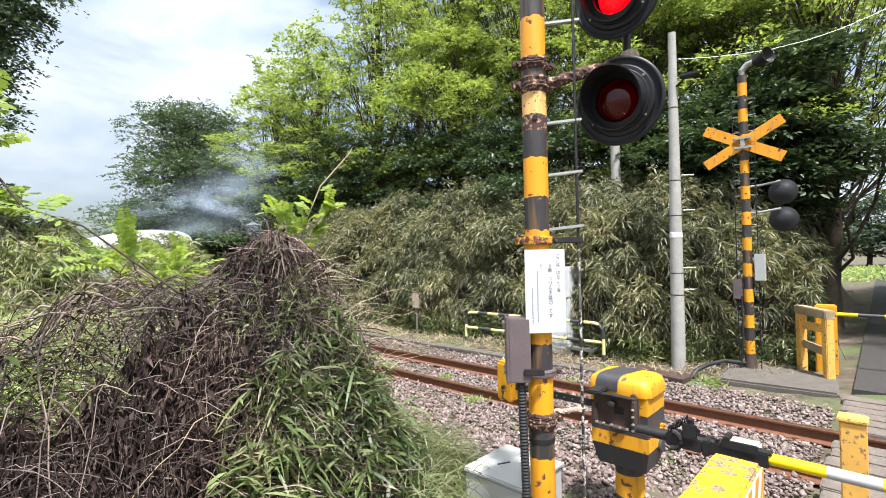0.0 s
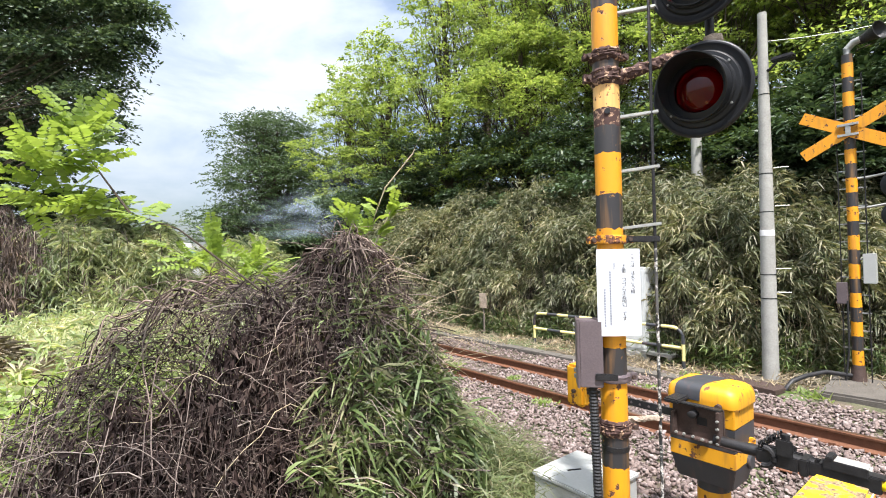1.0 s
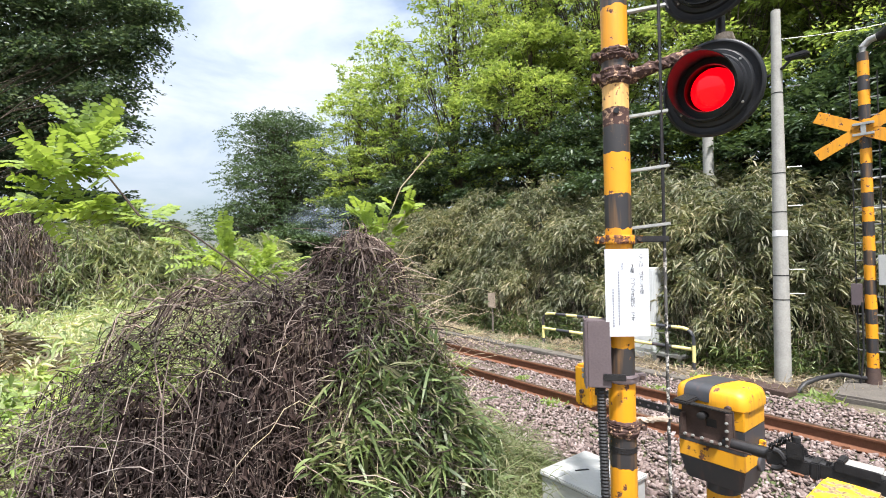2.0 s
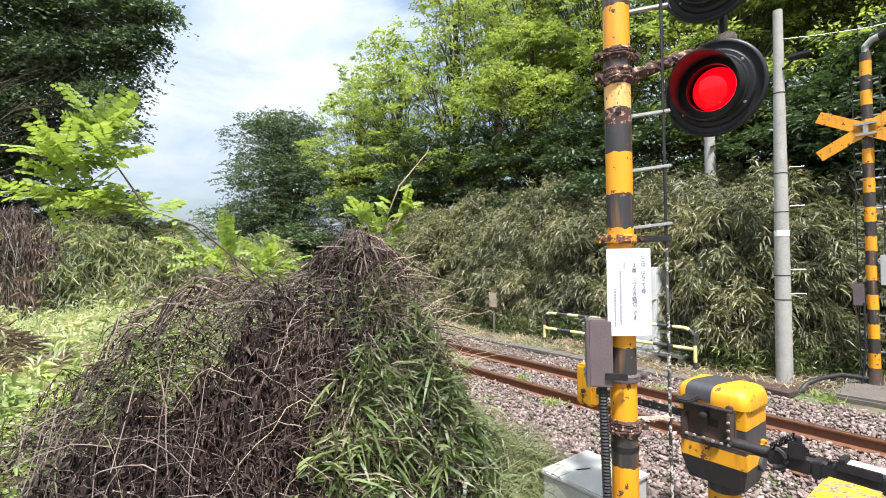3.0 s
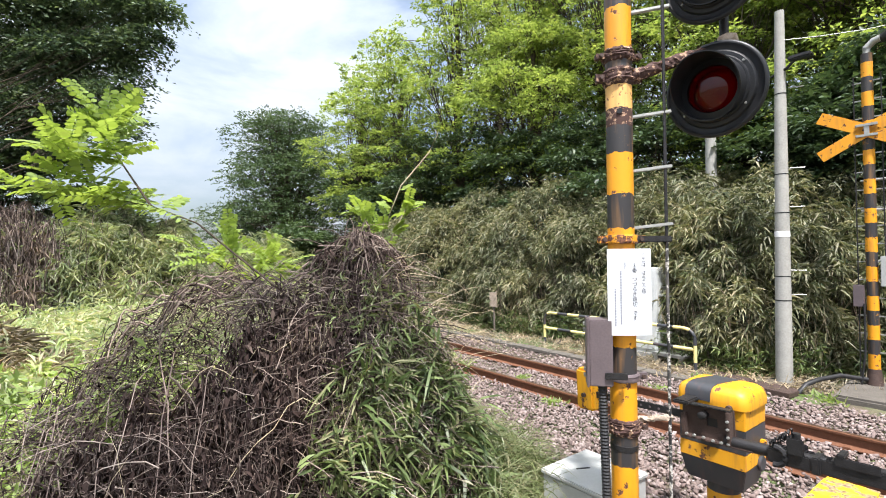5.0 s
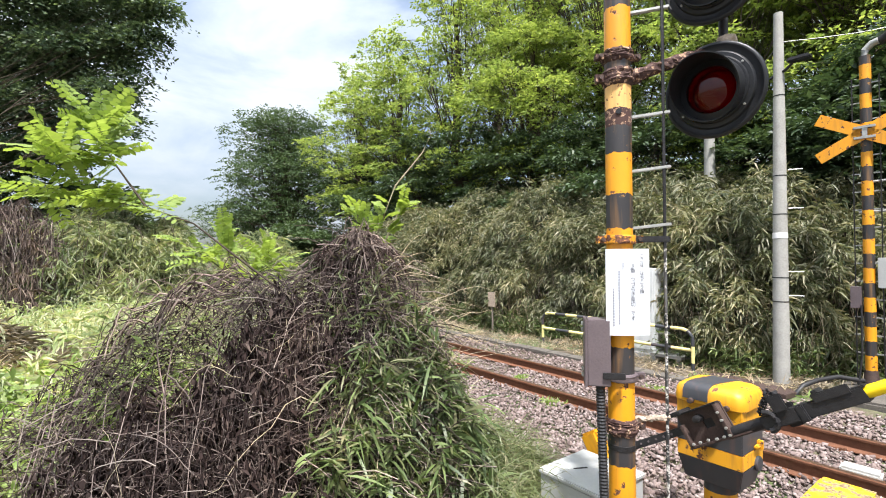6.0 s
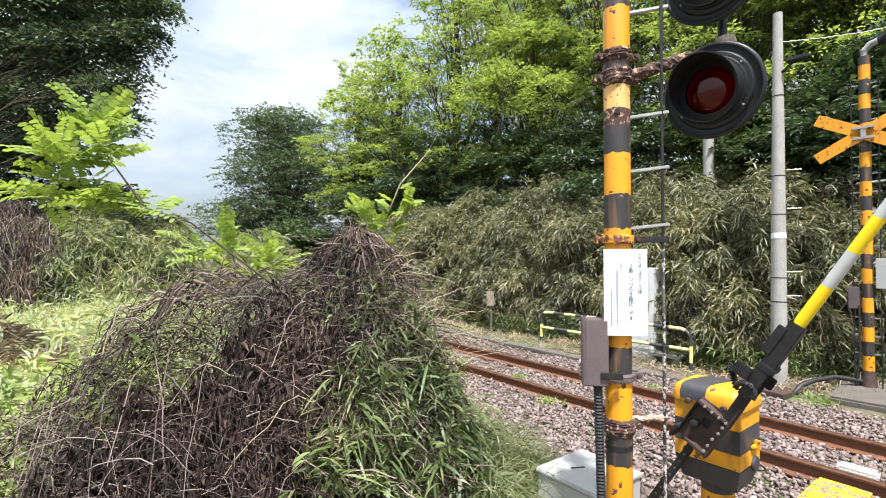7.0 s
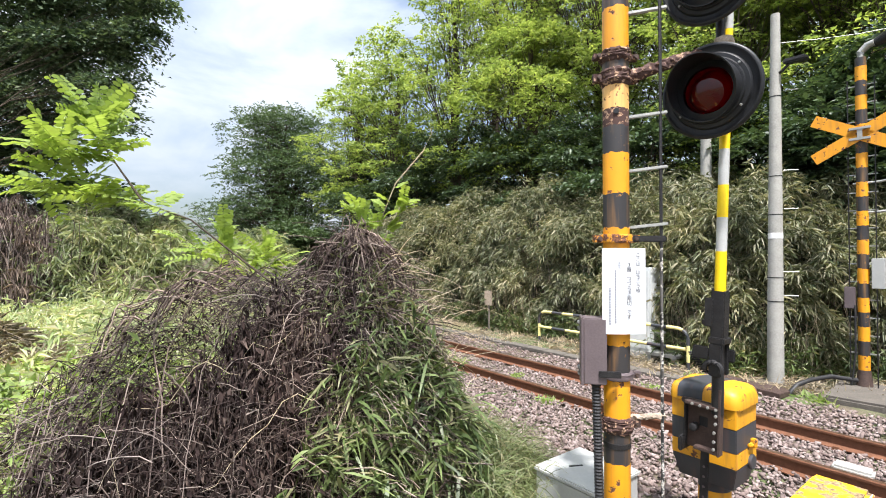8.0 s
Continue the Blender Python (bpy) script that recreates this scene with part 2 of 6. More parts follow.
def ground_mat():
    """Soil with patches of moss and thin grass."""
    m, n, l, b = nodes_of("ground_soil_and_weeds")
    big, mid, fine = noise_node(n, l, 0.7), noise_node(n, l, 5.0), noise_node(n, l, 45.0)
    soil = ramp_node(n, l, mid.outputs["Fac"], [(0.3, (0.05, 0.04, 0.028)), (0.7, (0.15, 0.12, 0.085))]).outputs[0]
    green = ramp_node(n, l, fine.outputs["Fac"], [(0.3, (0.04, 0.075, 0.018)), (0.7, (0.12, 0.17, 0.05))]).outputs[0]
    mask = ramp_node(n, l, big.outputs["Fac"], [(0.50, (0, 0, 0)), (0.62, (0.8, 0.8, 0.8))]).outputs[0]
    l.new(mix_node(n, l, mask, soil, green), b.inputs["Base Color"])
    b.inputs["Roughness"].default_value = 0.95
    bump(n, l, b, fine.outputs["Fac"], 0.8, 0.02)
    return m


MAT["ground"] = ground_mat()


def glow_mat(name, col, strength, base):
    m, n, l, b = nodes_of(name)
    b.inputs["Base Color"].default_value = (*base, 1)
    b.inputs["Roughness"].default_value = 0.4
    b.inputs["Emission Color"].default_value = (*col, 1)
    b.inputs["Emission Strength"].default_value = strength
    return m


MAT["glow"] = glow_mat("lit_red_lamp", (1.0, 0.045, 0.075), 2.3, (0.3, 0.01, 0.01))
MAT["unlit"] = plain("unlit_lamp_inside", (0.55, 0.015, 0.03), 0.5, 0, 0.2, 12, 0)


def lens_mat():
    """Thin red glass: tinted, with a mirror-like sheen."""
    m, n, l, b = nodes_of("red_lens_glass")
    tr = n.new("ShaderNodeBsdfTransparent")
    tr.inputs["Color"].default_value = (0.46, 0.010, 0.034, 1)
    gl = n.new("ShaderNodeBsdfGlossy")
    gl.inputs["Roughness"].default_value = 0.04
    fr = n.new("ShaderNodeFresnel")
    fr.inputs["IOR"].default_value = 1.5
    mx = n.new("ShaderNodeMixShader")
    l.new(fr.outputs[0], mx.inputs[0])
    l.new(tr.outputs[0], mx.inputs[1])
    l.new(gl.outputs[0], mx.inputs[2])
    l.new(mx.outputs[0], n["Material Output"].inputs["Surface"])
    return m


MAT["lens"] = lens_mat()


# ---- mesh helpers ----
class Build:
    """Collects vertices and faces for one mesh."""

    def __init__(self):
        self.v, self.f = [], []

    def add(self, verts, faces, m=None):
        k = len(self.v)
        self.v += [tuple(m @ Vector(p)) if m else tuple(p) for p in verts]
        self.f += [tuple(i + k for i in q) for q in faces]
        return self

    def box(self, x0, x1, y0, y1, z0, z1, m=None):
        p = [(x, y, z) for z in (z0, z1) for y in (y0, y1) for x in (x0, x1)]
        return self.add(p, [(0, 2, 3, 1), (4, 5, 7, 6), (0, 1, 5, 4), (2, 6, 7, 3), (0, 4, 6, 2), (1, 3, 7, 5)], m)

    def tube(self, pts, radii, sides=10, cap=True):
        pts = [Vector(p) for p in pts]
        if isinstance(radii, (int, float)):
            radii = [radii] * len(pts)
        rings = []
        up = Vector((0, 0, 1))
        for i, p in enumerate(pts):
            d = (pts[min(i + 1, len(pts) - 1)] - pts[max(i - 1, 0)]).normalized()
            a = d.cross(up if abs(d.z) < 0.95 else Vector((1, 0, 0))).normalized()
            b = d.cross(a)
            rings.append([p + (a * math.cos(w) + b * math.sin(w)) * radii[i] for w in (2 * math.pi * j / sides for j in range(sides))])
        v = [q for r in rings for q in r]
        f = []
        for i in range(len(pts) - 1):
            for j in range(sides):
                f.append((i * sides + j, i * sides + (j + 1) % sides, (i + 1) * sides + (j + 1) % sides, (i + 1) * sides + j))
        if cap:
            f.append(tuple(range(sides - 1, -1, -1)))
            f.append(tuple((len(pts) - 1) * sides + j for j in range(sides)))
        return self.add(v, f)

    def lathe(self, prof, sides=32, m=None):
        """Turns (radius, height) pairs round z; a closed surface if it starts and ends on the axis."""
        v, f = [], []
        for r, h in prof:
            v += [(r * math.cos(2 * math.pi * j / sides), r * math.sin(2 * math.pi * j / sides), h) for j in range(sides)]
        for i in range(len(prof) - 1):
            for j in range(sides):
                f.append((i * sides + j, i * sides + (j + 1) % sides, (i + 1) * sides + (j + 1) % sides, (i + 1) * sides + j))
        return self.add(v, f, m)

    def lumpy(self, amount, scale=30.0):
        """Pushes the points about, as flaking rust does."""
        self.v = [tuple(Vector(p) + noise.noise_vector(Vector(p) * scale) * amount) for p in self.v]
        return self

    def mesh(self, name, mat, smooth=False, bevel=0.0, steps=2):
        bm = bmesh.new()
        vs = [bm.verts.new(p) for p in self.v]
        for q in self.f:
            try:
                bm.faces.new([vs[i] for i in q])
            except ValueError:
                pass
        bmesh.ops.remove_doubles(bm, verts=bm.verts, dist=1e-5)
        bmesh.ops.recalc_face_normals(bm, faces=bm.faces)
        if bevel:
            bmesh.ops.bevel(bm, geom=[e for e in bm.edges if len(e.link_faces) == 2 and e.calc_face_angle(0) > 0.6], offset=bevel, segments=steps, affect="EDGES", clamp_overlap=True)
        me = bpy.data.meshes.new(name)
        bm.to_mesh(me)
        bm.free()
        me.materials.append(MAT[mat] if isinstance(mat, str) else mat)
        if smooth or bevel:
            me.set_sharp_from_angle(angle=radians(38))
        for p in me.polygons:
            p.use_smooth = bool(smooth or bevel)
        return me


def part(name, build, mat, parent=None, label="", smooth=False, bevel=0.0, m=None, steps=2):
    """ONE mesh object, under a thing or a part."""
    ob = new(name, build.mesh(name, mat, smooth, bevel, steps) if isinstance(build, Build) else build)
    if m is not None:
        ob.matrix_basis = m
    ob.parent = parent
    if label:
        tagged(ob, label)
    return ob


def thing(name, m, label, category, group="", kind=""):
    ob = new(name)
    ob.empty_display_size = 0.2
    ob.matrix_basis = m
    return tagged(ob, label, category, group, kind)


def quick_mesh(name, verts, tris, mat, smooth=False):
    """A large mesh straight from arrays of triangles."""
    verts, tris = np.asarray(verts, np.float32), np.asarray(tris, np.int32)
    me = bpy.data.meshes.new(name)
    me.vertices.add(len(verts))
    me.vertices.foreach_set("co", verts.ravel())
    me.loops.add(tris.size)
    me.loops.foreach_set("vertex_index", tris.ravel())
    me.polygons.add(len(tris))
    me.polygons.foreach_set("loop_start", np.arange(0, tris.size, 3, dtype=np.int32))
    if smooth:
        me.polygons.foreach_set("use_smooth", np.ones(len(tris), dtype=bool))
    me.update(calc_edges=True)
    me.materials.append(MAT[mat])
    return me


RNG = np.random.default_rng(7)


def unit(a):
    return a / np.maximum(np.linalg.norm(a, axis=1, keepdims=True), 1e-9)


def leaf_arrays(pos, along, length, width, fold=0.25, droop=0.0, blunt=0.45, flat=0.0):
    """Folded leaf blades of four corners: base, two sides and tip; two triangles each. flat: how level they lie."""
    n = len(pos)
    along = unit(along)
    rnd = unit(RNG.normal(size=(n, 3)) * (1 - flat) + np.array([0, 0, 1.6]) * flat)
    side = unit(np.cross(along, rnd))
    nrm = np.cross(side, along)
    flip = np.where(nrm[:, 2:3] < 0, -1.0, 1.0)
    nrm = nrm * flip
    length, width = np.broadcast_to(length, n)[:, None], np.broadcast_to(width, n)[:, None]
    mid = pos + along * length * blunt
    tip = pos + along * length + np.array([0, 0, -1.0]) * length * droop
    v = np.stack([pos, mid + side * width / 2 + nrm * width * fold, tip, mid - side * width / 2 + nrm * width * fold], axis=1).reshape(-1, 3)
    k = (np.arange(n) * 4)[:, None]
    t = np.concatenate([k + np.array([0, 1, 2]), k + np.array([0, 2, 3])], axis=1).reshape(-1, 3)
    return v, t


def oval_arrays(pos, along, up, length, width, droop=0.15):
    """Rounded leaflets of six corners, four triangles each, facing up."""
    n = len(pos)
    along = unit(along)
    side = unit(np.cross(along, up))
    length, width = np.broadcast_to(length, n)[:, None], np.broadcast_to(width, n)[:, None]
    h = width / 2
    down = np.array([0, 0, -1.0]) * length * droop

    def at(f):
        return pos + along * length * f + down * f * f
    v = np.stack([pos, at(0.25) + side * h * 0.9, at(0.25) - side * h * 0.9, at(0.72) + side * h, at(0.72) - side * h, at(1.0)], axis=1).reshape(-1, 3)
    k = (np.arange(n) * 6)[:, None]
    t = np.concatenate([k + np.array(q) for q in ((0, 2, 1), (1, 2, 4), (1, 4, 3), (3, 4, 5))], axis=1).reshape(-1, 3)
    return v, t


def blade_arrays(pos, along, length, width, droop=0.35):
    """Long narrow blades in three steps that bend over: six corners, four triangles each."""
    n = len(pos)
    along = unit(along)
    side = unit(np.cross(along, unit(RNG.normal(size=(n, 3)) * np.array([0.5, 0.5, 1]) + np.array([0, 0, 0.6]))))
    length, width = np.broadcast_to(length, n)[:, None], np.broadcast_to(width, n)[:, None]
    down = np.array([0, 0, -1.0]) * length * droop

    def at(f):
        return pos + along * length * f + down * f * f
    h = width / 2
    nr = np.cross(side, along) * width * 0.12
    v = np.stack([pos, at(0.28) + side * h + nr, at(0.28) - side * h + nr, at(0.68) + side * h * 0.8 + nr, at(0.68) - side * h * 0.8 + nr, at(1.0)], axis=1).reshape(-1, 3)
    k = (np.arange(n) * 6)[:, None]
    t = np.concatenate([k + np.array(q) for q in ((0, 2, 1), (1, 2, 4), (1, 4, 3), (3, 4, 5))], axis=1).reshape(-1, 3)
    return v, t


def twig_arrays(paths, radii):
    """Many thin three-sided stems. paths: (n, k, 3); radii: (n, k)."""
    n, k, _ = paths.shape
    d = np.gradient(paths, axis=1)
    d = d / np.maximum(np.linalg.norm(d, axis=2, keepdims=True), 1e-9)
    ref = np.where(np.abs(d[:, :, 2:3]) > 0.9, np.array([1.0, 0, 0]), np.array([0, 0, 1.0]))
    a = np.cross(d, ref)
    a = a / np.maximum(np.linalg.norm(a, axis=2, keepdims=True), 1e-9)
    b = np.cross(d, a)
    rings = np.stack([paths + (a * math.cos(w) + b * math.sin(w)) * radii[:, :, None] for w in (0, 2.094, 4.189)], axis=2)
    v = rings.reshape(-1, 3)
    base = (np.arange(n)[:, None] * k + np.arange(k - 1)[None]).reshape(-1, 1) * 3
    tr = []
    for j in range(3):
        j2 = (j + 1) % 3
        tr += [base + np.array([j, j2, 3 + j2]), base + np.array([j, 3 + j2, 3 + j])]
    return v, np.concatenate(tr, axis=0)


def join_arrays(items):
    vs, ts, k = [], [], 0
    for v, t in items:
        vs.append(v)
        ts.append(t + k)
        k += len(v)
    return np.concatenate(vs), np.concatenate(ts)


# ---- the ground: one sheet from the field over the track and up the cutting to the horizon ----
def smooth(a, b, x):
    t = np.clip((x - a) / (b - a), 0, 1)
    return t * t * (3 - 2 * t)


def bank_front(y):
    return 8.95 + 0.9 * (1 - smooth(1.0, 3.2, y)) + 0.25 * np.sin(y * 1.3) - 0.05 * np.maximum(0, y - 8)


def bank_canopy(x, y):
    """Height of the bamboo's outer skin behind the track."""
    d = x - bank_front(y)
    return (0.15 + 2.3 * smooth(-0.1, 0.8, d) + 1.55 * smooth(0.5, 2.6, d)) * smooth(0.6, 1.6, y + 0 * d) * (1 - smooth(20.0, 29.0, x))


def hedge_canopy(x, y):
    """Height of the tall weeds beyond the field, and of those that line the track."""
    far = (0.2 + 2.5 * smooth(17.3, 18.4, y) + 1.1 * smooth(18.0, 20.5, y)) * (1 - smooth(2.6, 4.1, x + 0.1 * np.sin(y))) * (1 - smooth(21, 25, y))
    return far


def ground_height(x, y):
    h = 0.10 - 0.18 * smooth(1.0, 4.0, x) - 0.1 * smooth(4.0, 4.6, x) + 0.08 * smooth(7.2, 8.2, x)
    h = h + np.maximum(0, bank_canopy(x - 0.35, y) - 1.25) * smooth(0.2, 0.8, x - bank_front(y))
    h = h + np.maximum(0, hedge_canopy(x, y) - 1.1)
    road = smooth(0.2, 0.7, -y + 0.9) * smooth(-3.6, -3.0, y) * smooth(6.5, 8, x)
    near = smooth(0.0, 0.35, 0.25 - y) * smooth(-3.7, -3.45, y) * (1 - smooth(4.3, 4.6, x))
    return (h * (1 - road) - 0.03 * road) * (1 - near) - 0.02 * near


def make_ground():
    def axis(lo, hi, step):
        a = np.arange(lo, hi, step)
        out = np.array([6, 14, 30, 60, 120, 300, 700.0])
        return np.concatenate([lo - out[::-1], a, hi + out])

    gx, gy = axis(-8, 24, 0.3), axis(-8, 40, 0.35)
    xx, yy = np.meshgrid(gx, gy, indexing="ij")
    zz = ground_height(np.clip(xx, -8, 30), np.clip(yy, -8, 40))
    zz = zz + RNG.normal(0, 0.012, zz.shape)
    n, m = xx.shape
    v = np.stack([xx, yy, zz], axis=2).reshape(-1, 3)
    i = (np.arange(n - 1)[:, None] * m + np.arange(m - 1)[None]).reshape(-1, 1)
    t = np.concatenate([i + np.array([0, m, m + 1]), i + np.array([0, m + 1, 1])])
    ob = new("ground", quick_mesh("ground", v, t, "ground", True))
    tagged(ob, "bare soil with moss and thin weeds beside the railway", "ground", kind="structure")


make_ground()


# ---- track ----
RAILS = (5.245, 6.325)


def rail_build(y0, y1):
    prof = [(-0.061, 0), (0.061, 0), (0.061, 0.011), (0.02, 0.024), (0.008, 0.034), (0.008, 0.115), (0.03, 0.124), (0.0325, 0.145), (0.028, 0.153),
            (-0.028, 0.153), (-0.0325, 0.145), (-0.03, 0.124), (-0.008, 0.115), (-0.008, 0.034), (-0.02, 0.024), (-0.061, 0.011)]
    b = Build()
    ys = np.linspace(y0, y1, 12)
    v = [(x, y, z - 0.153) for y in ys for x, z in prof]
    k = len(prof)
    f = [(i * k + j, i * k + (j + 1) % k, (i + 1) * k + (j + 1) % k, (i + 1) * k + j) for i in range(len(ys) - 1) for j in range(k)]
    return b.add(v, f)


def make_track():
    track = thing("railway_track", pose(5.785, 0, 0), "narrow railway track with rusty brown steel rails on ballast", "railway track")
    for x in RAILS:
        r = part("rail", rail_build(-60, 130), "rail_side", track, "rusty steel rail with a worn head", m=pose(x - 5.785, 0, 0))
        head = Build().box(-0.022, 0.022, -60, 130, 0.0, 0.0015)
        part("running_surface", head, "rail_top", r, "worn shiny rail head")
    sl = Build().box(-1.0, 1.0, -0.1, 0.1, -0.32, -0.165).mesh("sleeper", "timber", bevel=0.012)
    clip = Build().box(-0.09, 0.09, -0.07, 0.07, -0.165, -0.148).box(0.05, 0.085, -0.03, 0.03, -0.15, -0.125).box(-0.085, -0.05, -0.03, 0.03, -0.15, -0.125).mesh("rail_fastening", "rail_side", bevel=0.004)
    for i in range(46):
        y = 0.75 + i * 0.62
        s = part("sleeper", sl, None, track, m=pose(0, y, 0))
        for x in RAILS:
            part("rail_fastening", clip, None, s, m=pose(x - 5.785, 0, 0))


make_track()


def make_trough():
    tr = thing("cable_trough", pose(7.6, 0, -0.15), "grey concrete cable trough with lids beside the track", "cable trough")
    lid = Build().box(-0.13, 0.13, -0.245, 0.245, 0, 0.06).mesh("lid", "concrete_dark", bevel=0.008)
    for i in range(28):
        part("lid", lid, None, tr, m=pose(random.uniform(-0.008, 0.008), 3.6 + i * 0.5, random.uniform(-0.006, 0.006), 0, 0, random.uniform(-0.8, 0.8)))


make_trough()


def make_crossing():
    road = Build().box(8.3, 60, -3.2, 0.35, -0.3, 0.012)
    tagged(part("road", road, "asphalt"), "dark worn asphalt lane under the trees", "road", kind="structure")
    near = Build().box(-12, 4.55, -3.4, 0.1, -0.3, 0.115)
    tagged(part("road_near", near, "asphalt"), "worn grey asphalt lane before the crossing", "road", kind="structure")
    deck = thing("crossing_deck", pose(0, 0, 0), "grey weathered timber planks across the railway crossing", "crossing deck")
    plank = Build().box(-0.12, 0.12, -1.85, 1.85, -0.16, -0.005).mesh("plank", "timber", bevel=0.012)
    xs = [4.66, 4.92] + [5.45 + 0.26 * i for i in range(3)] + [6.6 + 0.255 * i for i in range(6)]
    for x in xs:
        part("plank", plank, None, deck, m=pose(x, -1.45 + random.uniform(-0.05, 0.05), random.uniform(-0.006, 0.004), 0, 0, random.uniform(-0.3, 0.3)))
    blk = Build().box(-0.11, 0.11, -0.15, 0.15, -0.2, -0.02)
    tagged(part("concrete_block", blk, "concrete", bevel=0.02, m=pose(5.72, 1.12, -0.075, 2, 3, 6)), "pale concrete block lying between the rails", "concrete block")


make_crossing()


# ---- ballast ----
def stone_arrays(pos, size):
    """Rough stones: pushed-about eight-sided solids with a split crown."""
    base = np.array([(1, 0, 0), (0, 1, 0), (-1, 0, 0), (0, -1, 0), (0.5, 0.5, 0.75), (-0.6, -0.4, 0.7), (0.55, -0.6, 0.55), (-0.5, 0.6, 0.6), (0, 0, -0.8)], float)
    tri = np.array([(0, 1, 4), (1, 7, 4), (1, 2, 7), (2, 5, 7), (2, 3, 5), (3, 6, 5), (3, 0, 6), (0, 4, 6), (4, 7, 5), (4, 5, 6), (1, 0, 8), (2, 1, 8), (3, 2, 8), (0, 3, 8)])
    n, k = len(pos), len(base)
    v = base[None] * (1 + RNG.uniform(-0.6, 0.45, (n, k, 1))) * RNG.uniform(0.7, 1.3, (n, 1, 3))
    a = RNG.uniform(0, 6.283, n)
    c, s = np.cos(a)[:, None], np.sin(a)[:, None]
    v = np.stack([v[:, :, 0] * c - v[:, :, 1] * s, v[:, :, 0] * s + v[:, :, 1] * c, v[:, :, 2]], axis=2)
    tilt = RNG.normal(0, 0.5, (n, 1))
    v[:, :, 2] += v[:, :, 0] * tilt
    v = v * size[:, None, None] + pos[:, None, :]
    t = (np.arange(n)[:, None, None] * k + tri[None]).reshape(-1, 3)
    return v.reshape(-1, 3), t


def ballast_height(x):
    """Shoulders slope away; a little lower between the rails."""
    d = np.abs(x - 5.785)
    return -0.125 - 0.03 * (d < 0.5) - 0.10 * smooth(1.5, 3.3, d)


def make_ballast():
    items = []
    for (x0, x1, y0, y1, dens) in ((2.4, 8.3, 0.35, 6.0, 900), (3.7, 8.4, 6.0, 13.0, 300), (4.2, 7.4, 13, 30, 70)):
        n = int((x1 - x0) * (y1 - y0) * dens)
        x, y = RNG.uniform(x0, x1, n), RNG.uniform(y0, y1, n)
        near = np.minimum(np.abs(x - RAILS[0]), np.abs(x - RAILS[1])) > 0.075
        edge = (x < 3.2) & (RNG.random(n) > smooth(1.9, 2.8, x + 0.2 * np.sin(y * 3)))
        edge |= (x > 7.3) & (RNG.random(n) < smooth(7.3, 8.5, x) * 0.9)
        edge |= (np.abs(x - 7.55) < 0.15) & (y > 3.4)
        edge |= (y < 0.5) & (x > 4.5)
        ok = near & ~edge
        x, y = x[ok], y[ok]
        g = np.where(np.abs(x - 5.785) < 2.9, ballast_height(x), ground_height(x, y))
        z = np.maximum(g, np.where(x < 4.2, ground_height(x, y), g)) + RNG.uniform(-0.015, 0.02, len(x))
        items.append(stone_arrays(np.stack([x, y, z], axis=1), 0.011 + 0.019 * RNG.random(len(x)) ** 1.5))
    v, t = join_arrays(items)
    ob = new("ballast", quick_mesh("ballast", v, t, "stone"))
    tagged(ob, "grey-brown crushed stone ballast round the rails", "ballast", kind="stuff")


make_ballast()


# ---- trees ----
def lobe_leaves(lobes, sprays, per, size, spread=0.38, droop=0.25, flat=0.6):
    """Leaves in level sprays over the upper shell of the crown's pads. lobes: (x, y, z, rx, ry, rz)."""
    lobes = np.asarray(lobes, float)
    vol = lobes[:, 3] * lobes[:, 4] + lobes[:, 4] * lobes[:, 5]
    pick = RNG.choice(len(lobes), sprays, p=vol / vol.sum())
    d = unit(RNG.normal(size=(sprays, 3)))
    low = (d[:, 2] < -0.1) & (RNG.random(sprays) < 0.8)
    d[:, 2] = np.where(low, -d[:, 2], d[:, 2])
    r = 0.40 + 0.66 * RNG.random(sprays) ** 0.6
    c = lobes[pick, :3] + d * lobes[pick, 3:] * r[:, None]
    out = unit(d * np.array([1, 1, 0.2]) + RNG.normal(0, 0.35, (sprays, 3)) * np.array([1, 1, 0.5]))
    side = unit(np.cross(out, np.array([0, 0, 1.0]) + RNG.normal(0, 0.2, (sprays, 3))))
    n = sprays * per
    sp = spread * RNG.uniform(0.5, 1.35, (sprays, 1, 1))
    a, b = RNG.uniform(-0.6, 1.0, (sprays, per, 1)), RNG.normal(0, 0.42, (sprays, per, 1))
    b = b * (1.15 - 0.6 * np.abs(a))
    p = c[:, None] + (out[:, None] * a + side[:, None] * b) * sp + np.array([0, 0, -1.0]) * (np.abs(a) * sp * droop) + RNG.normal(0, 0.022, (sprays, per, 3))
    along = out[:, None] * 0.8 + side[:, None] * np.sign(b) * 0.8 + RNG.normal(0, 0.35, (sprays, per, 3)) + np.array([0, 0, -0.2])
    ln = size * RNG.uniform(0.65, 1.3, n)
    return leaf_arrays(p.reshape(n, 3), along.reshape(n, 3), ln, ln * 0.5, flat=flat)


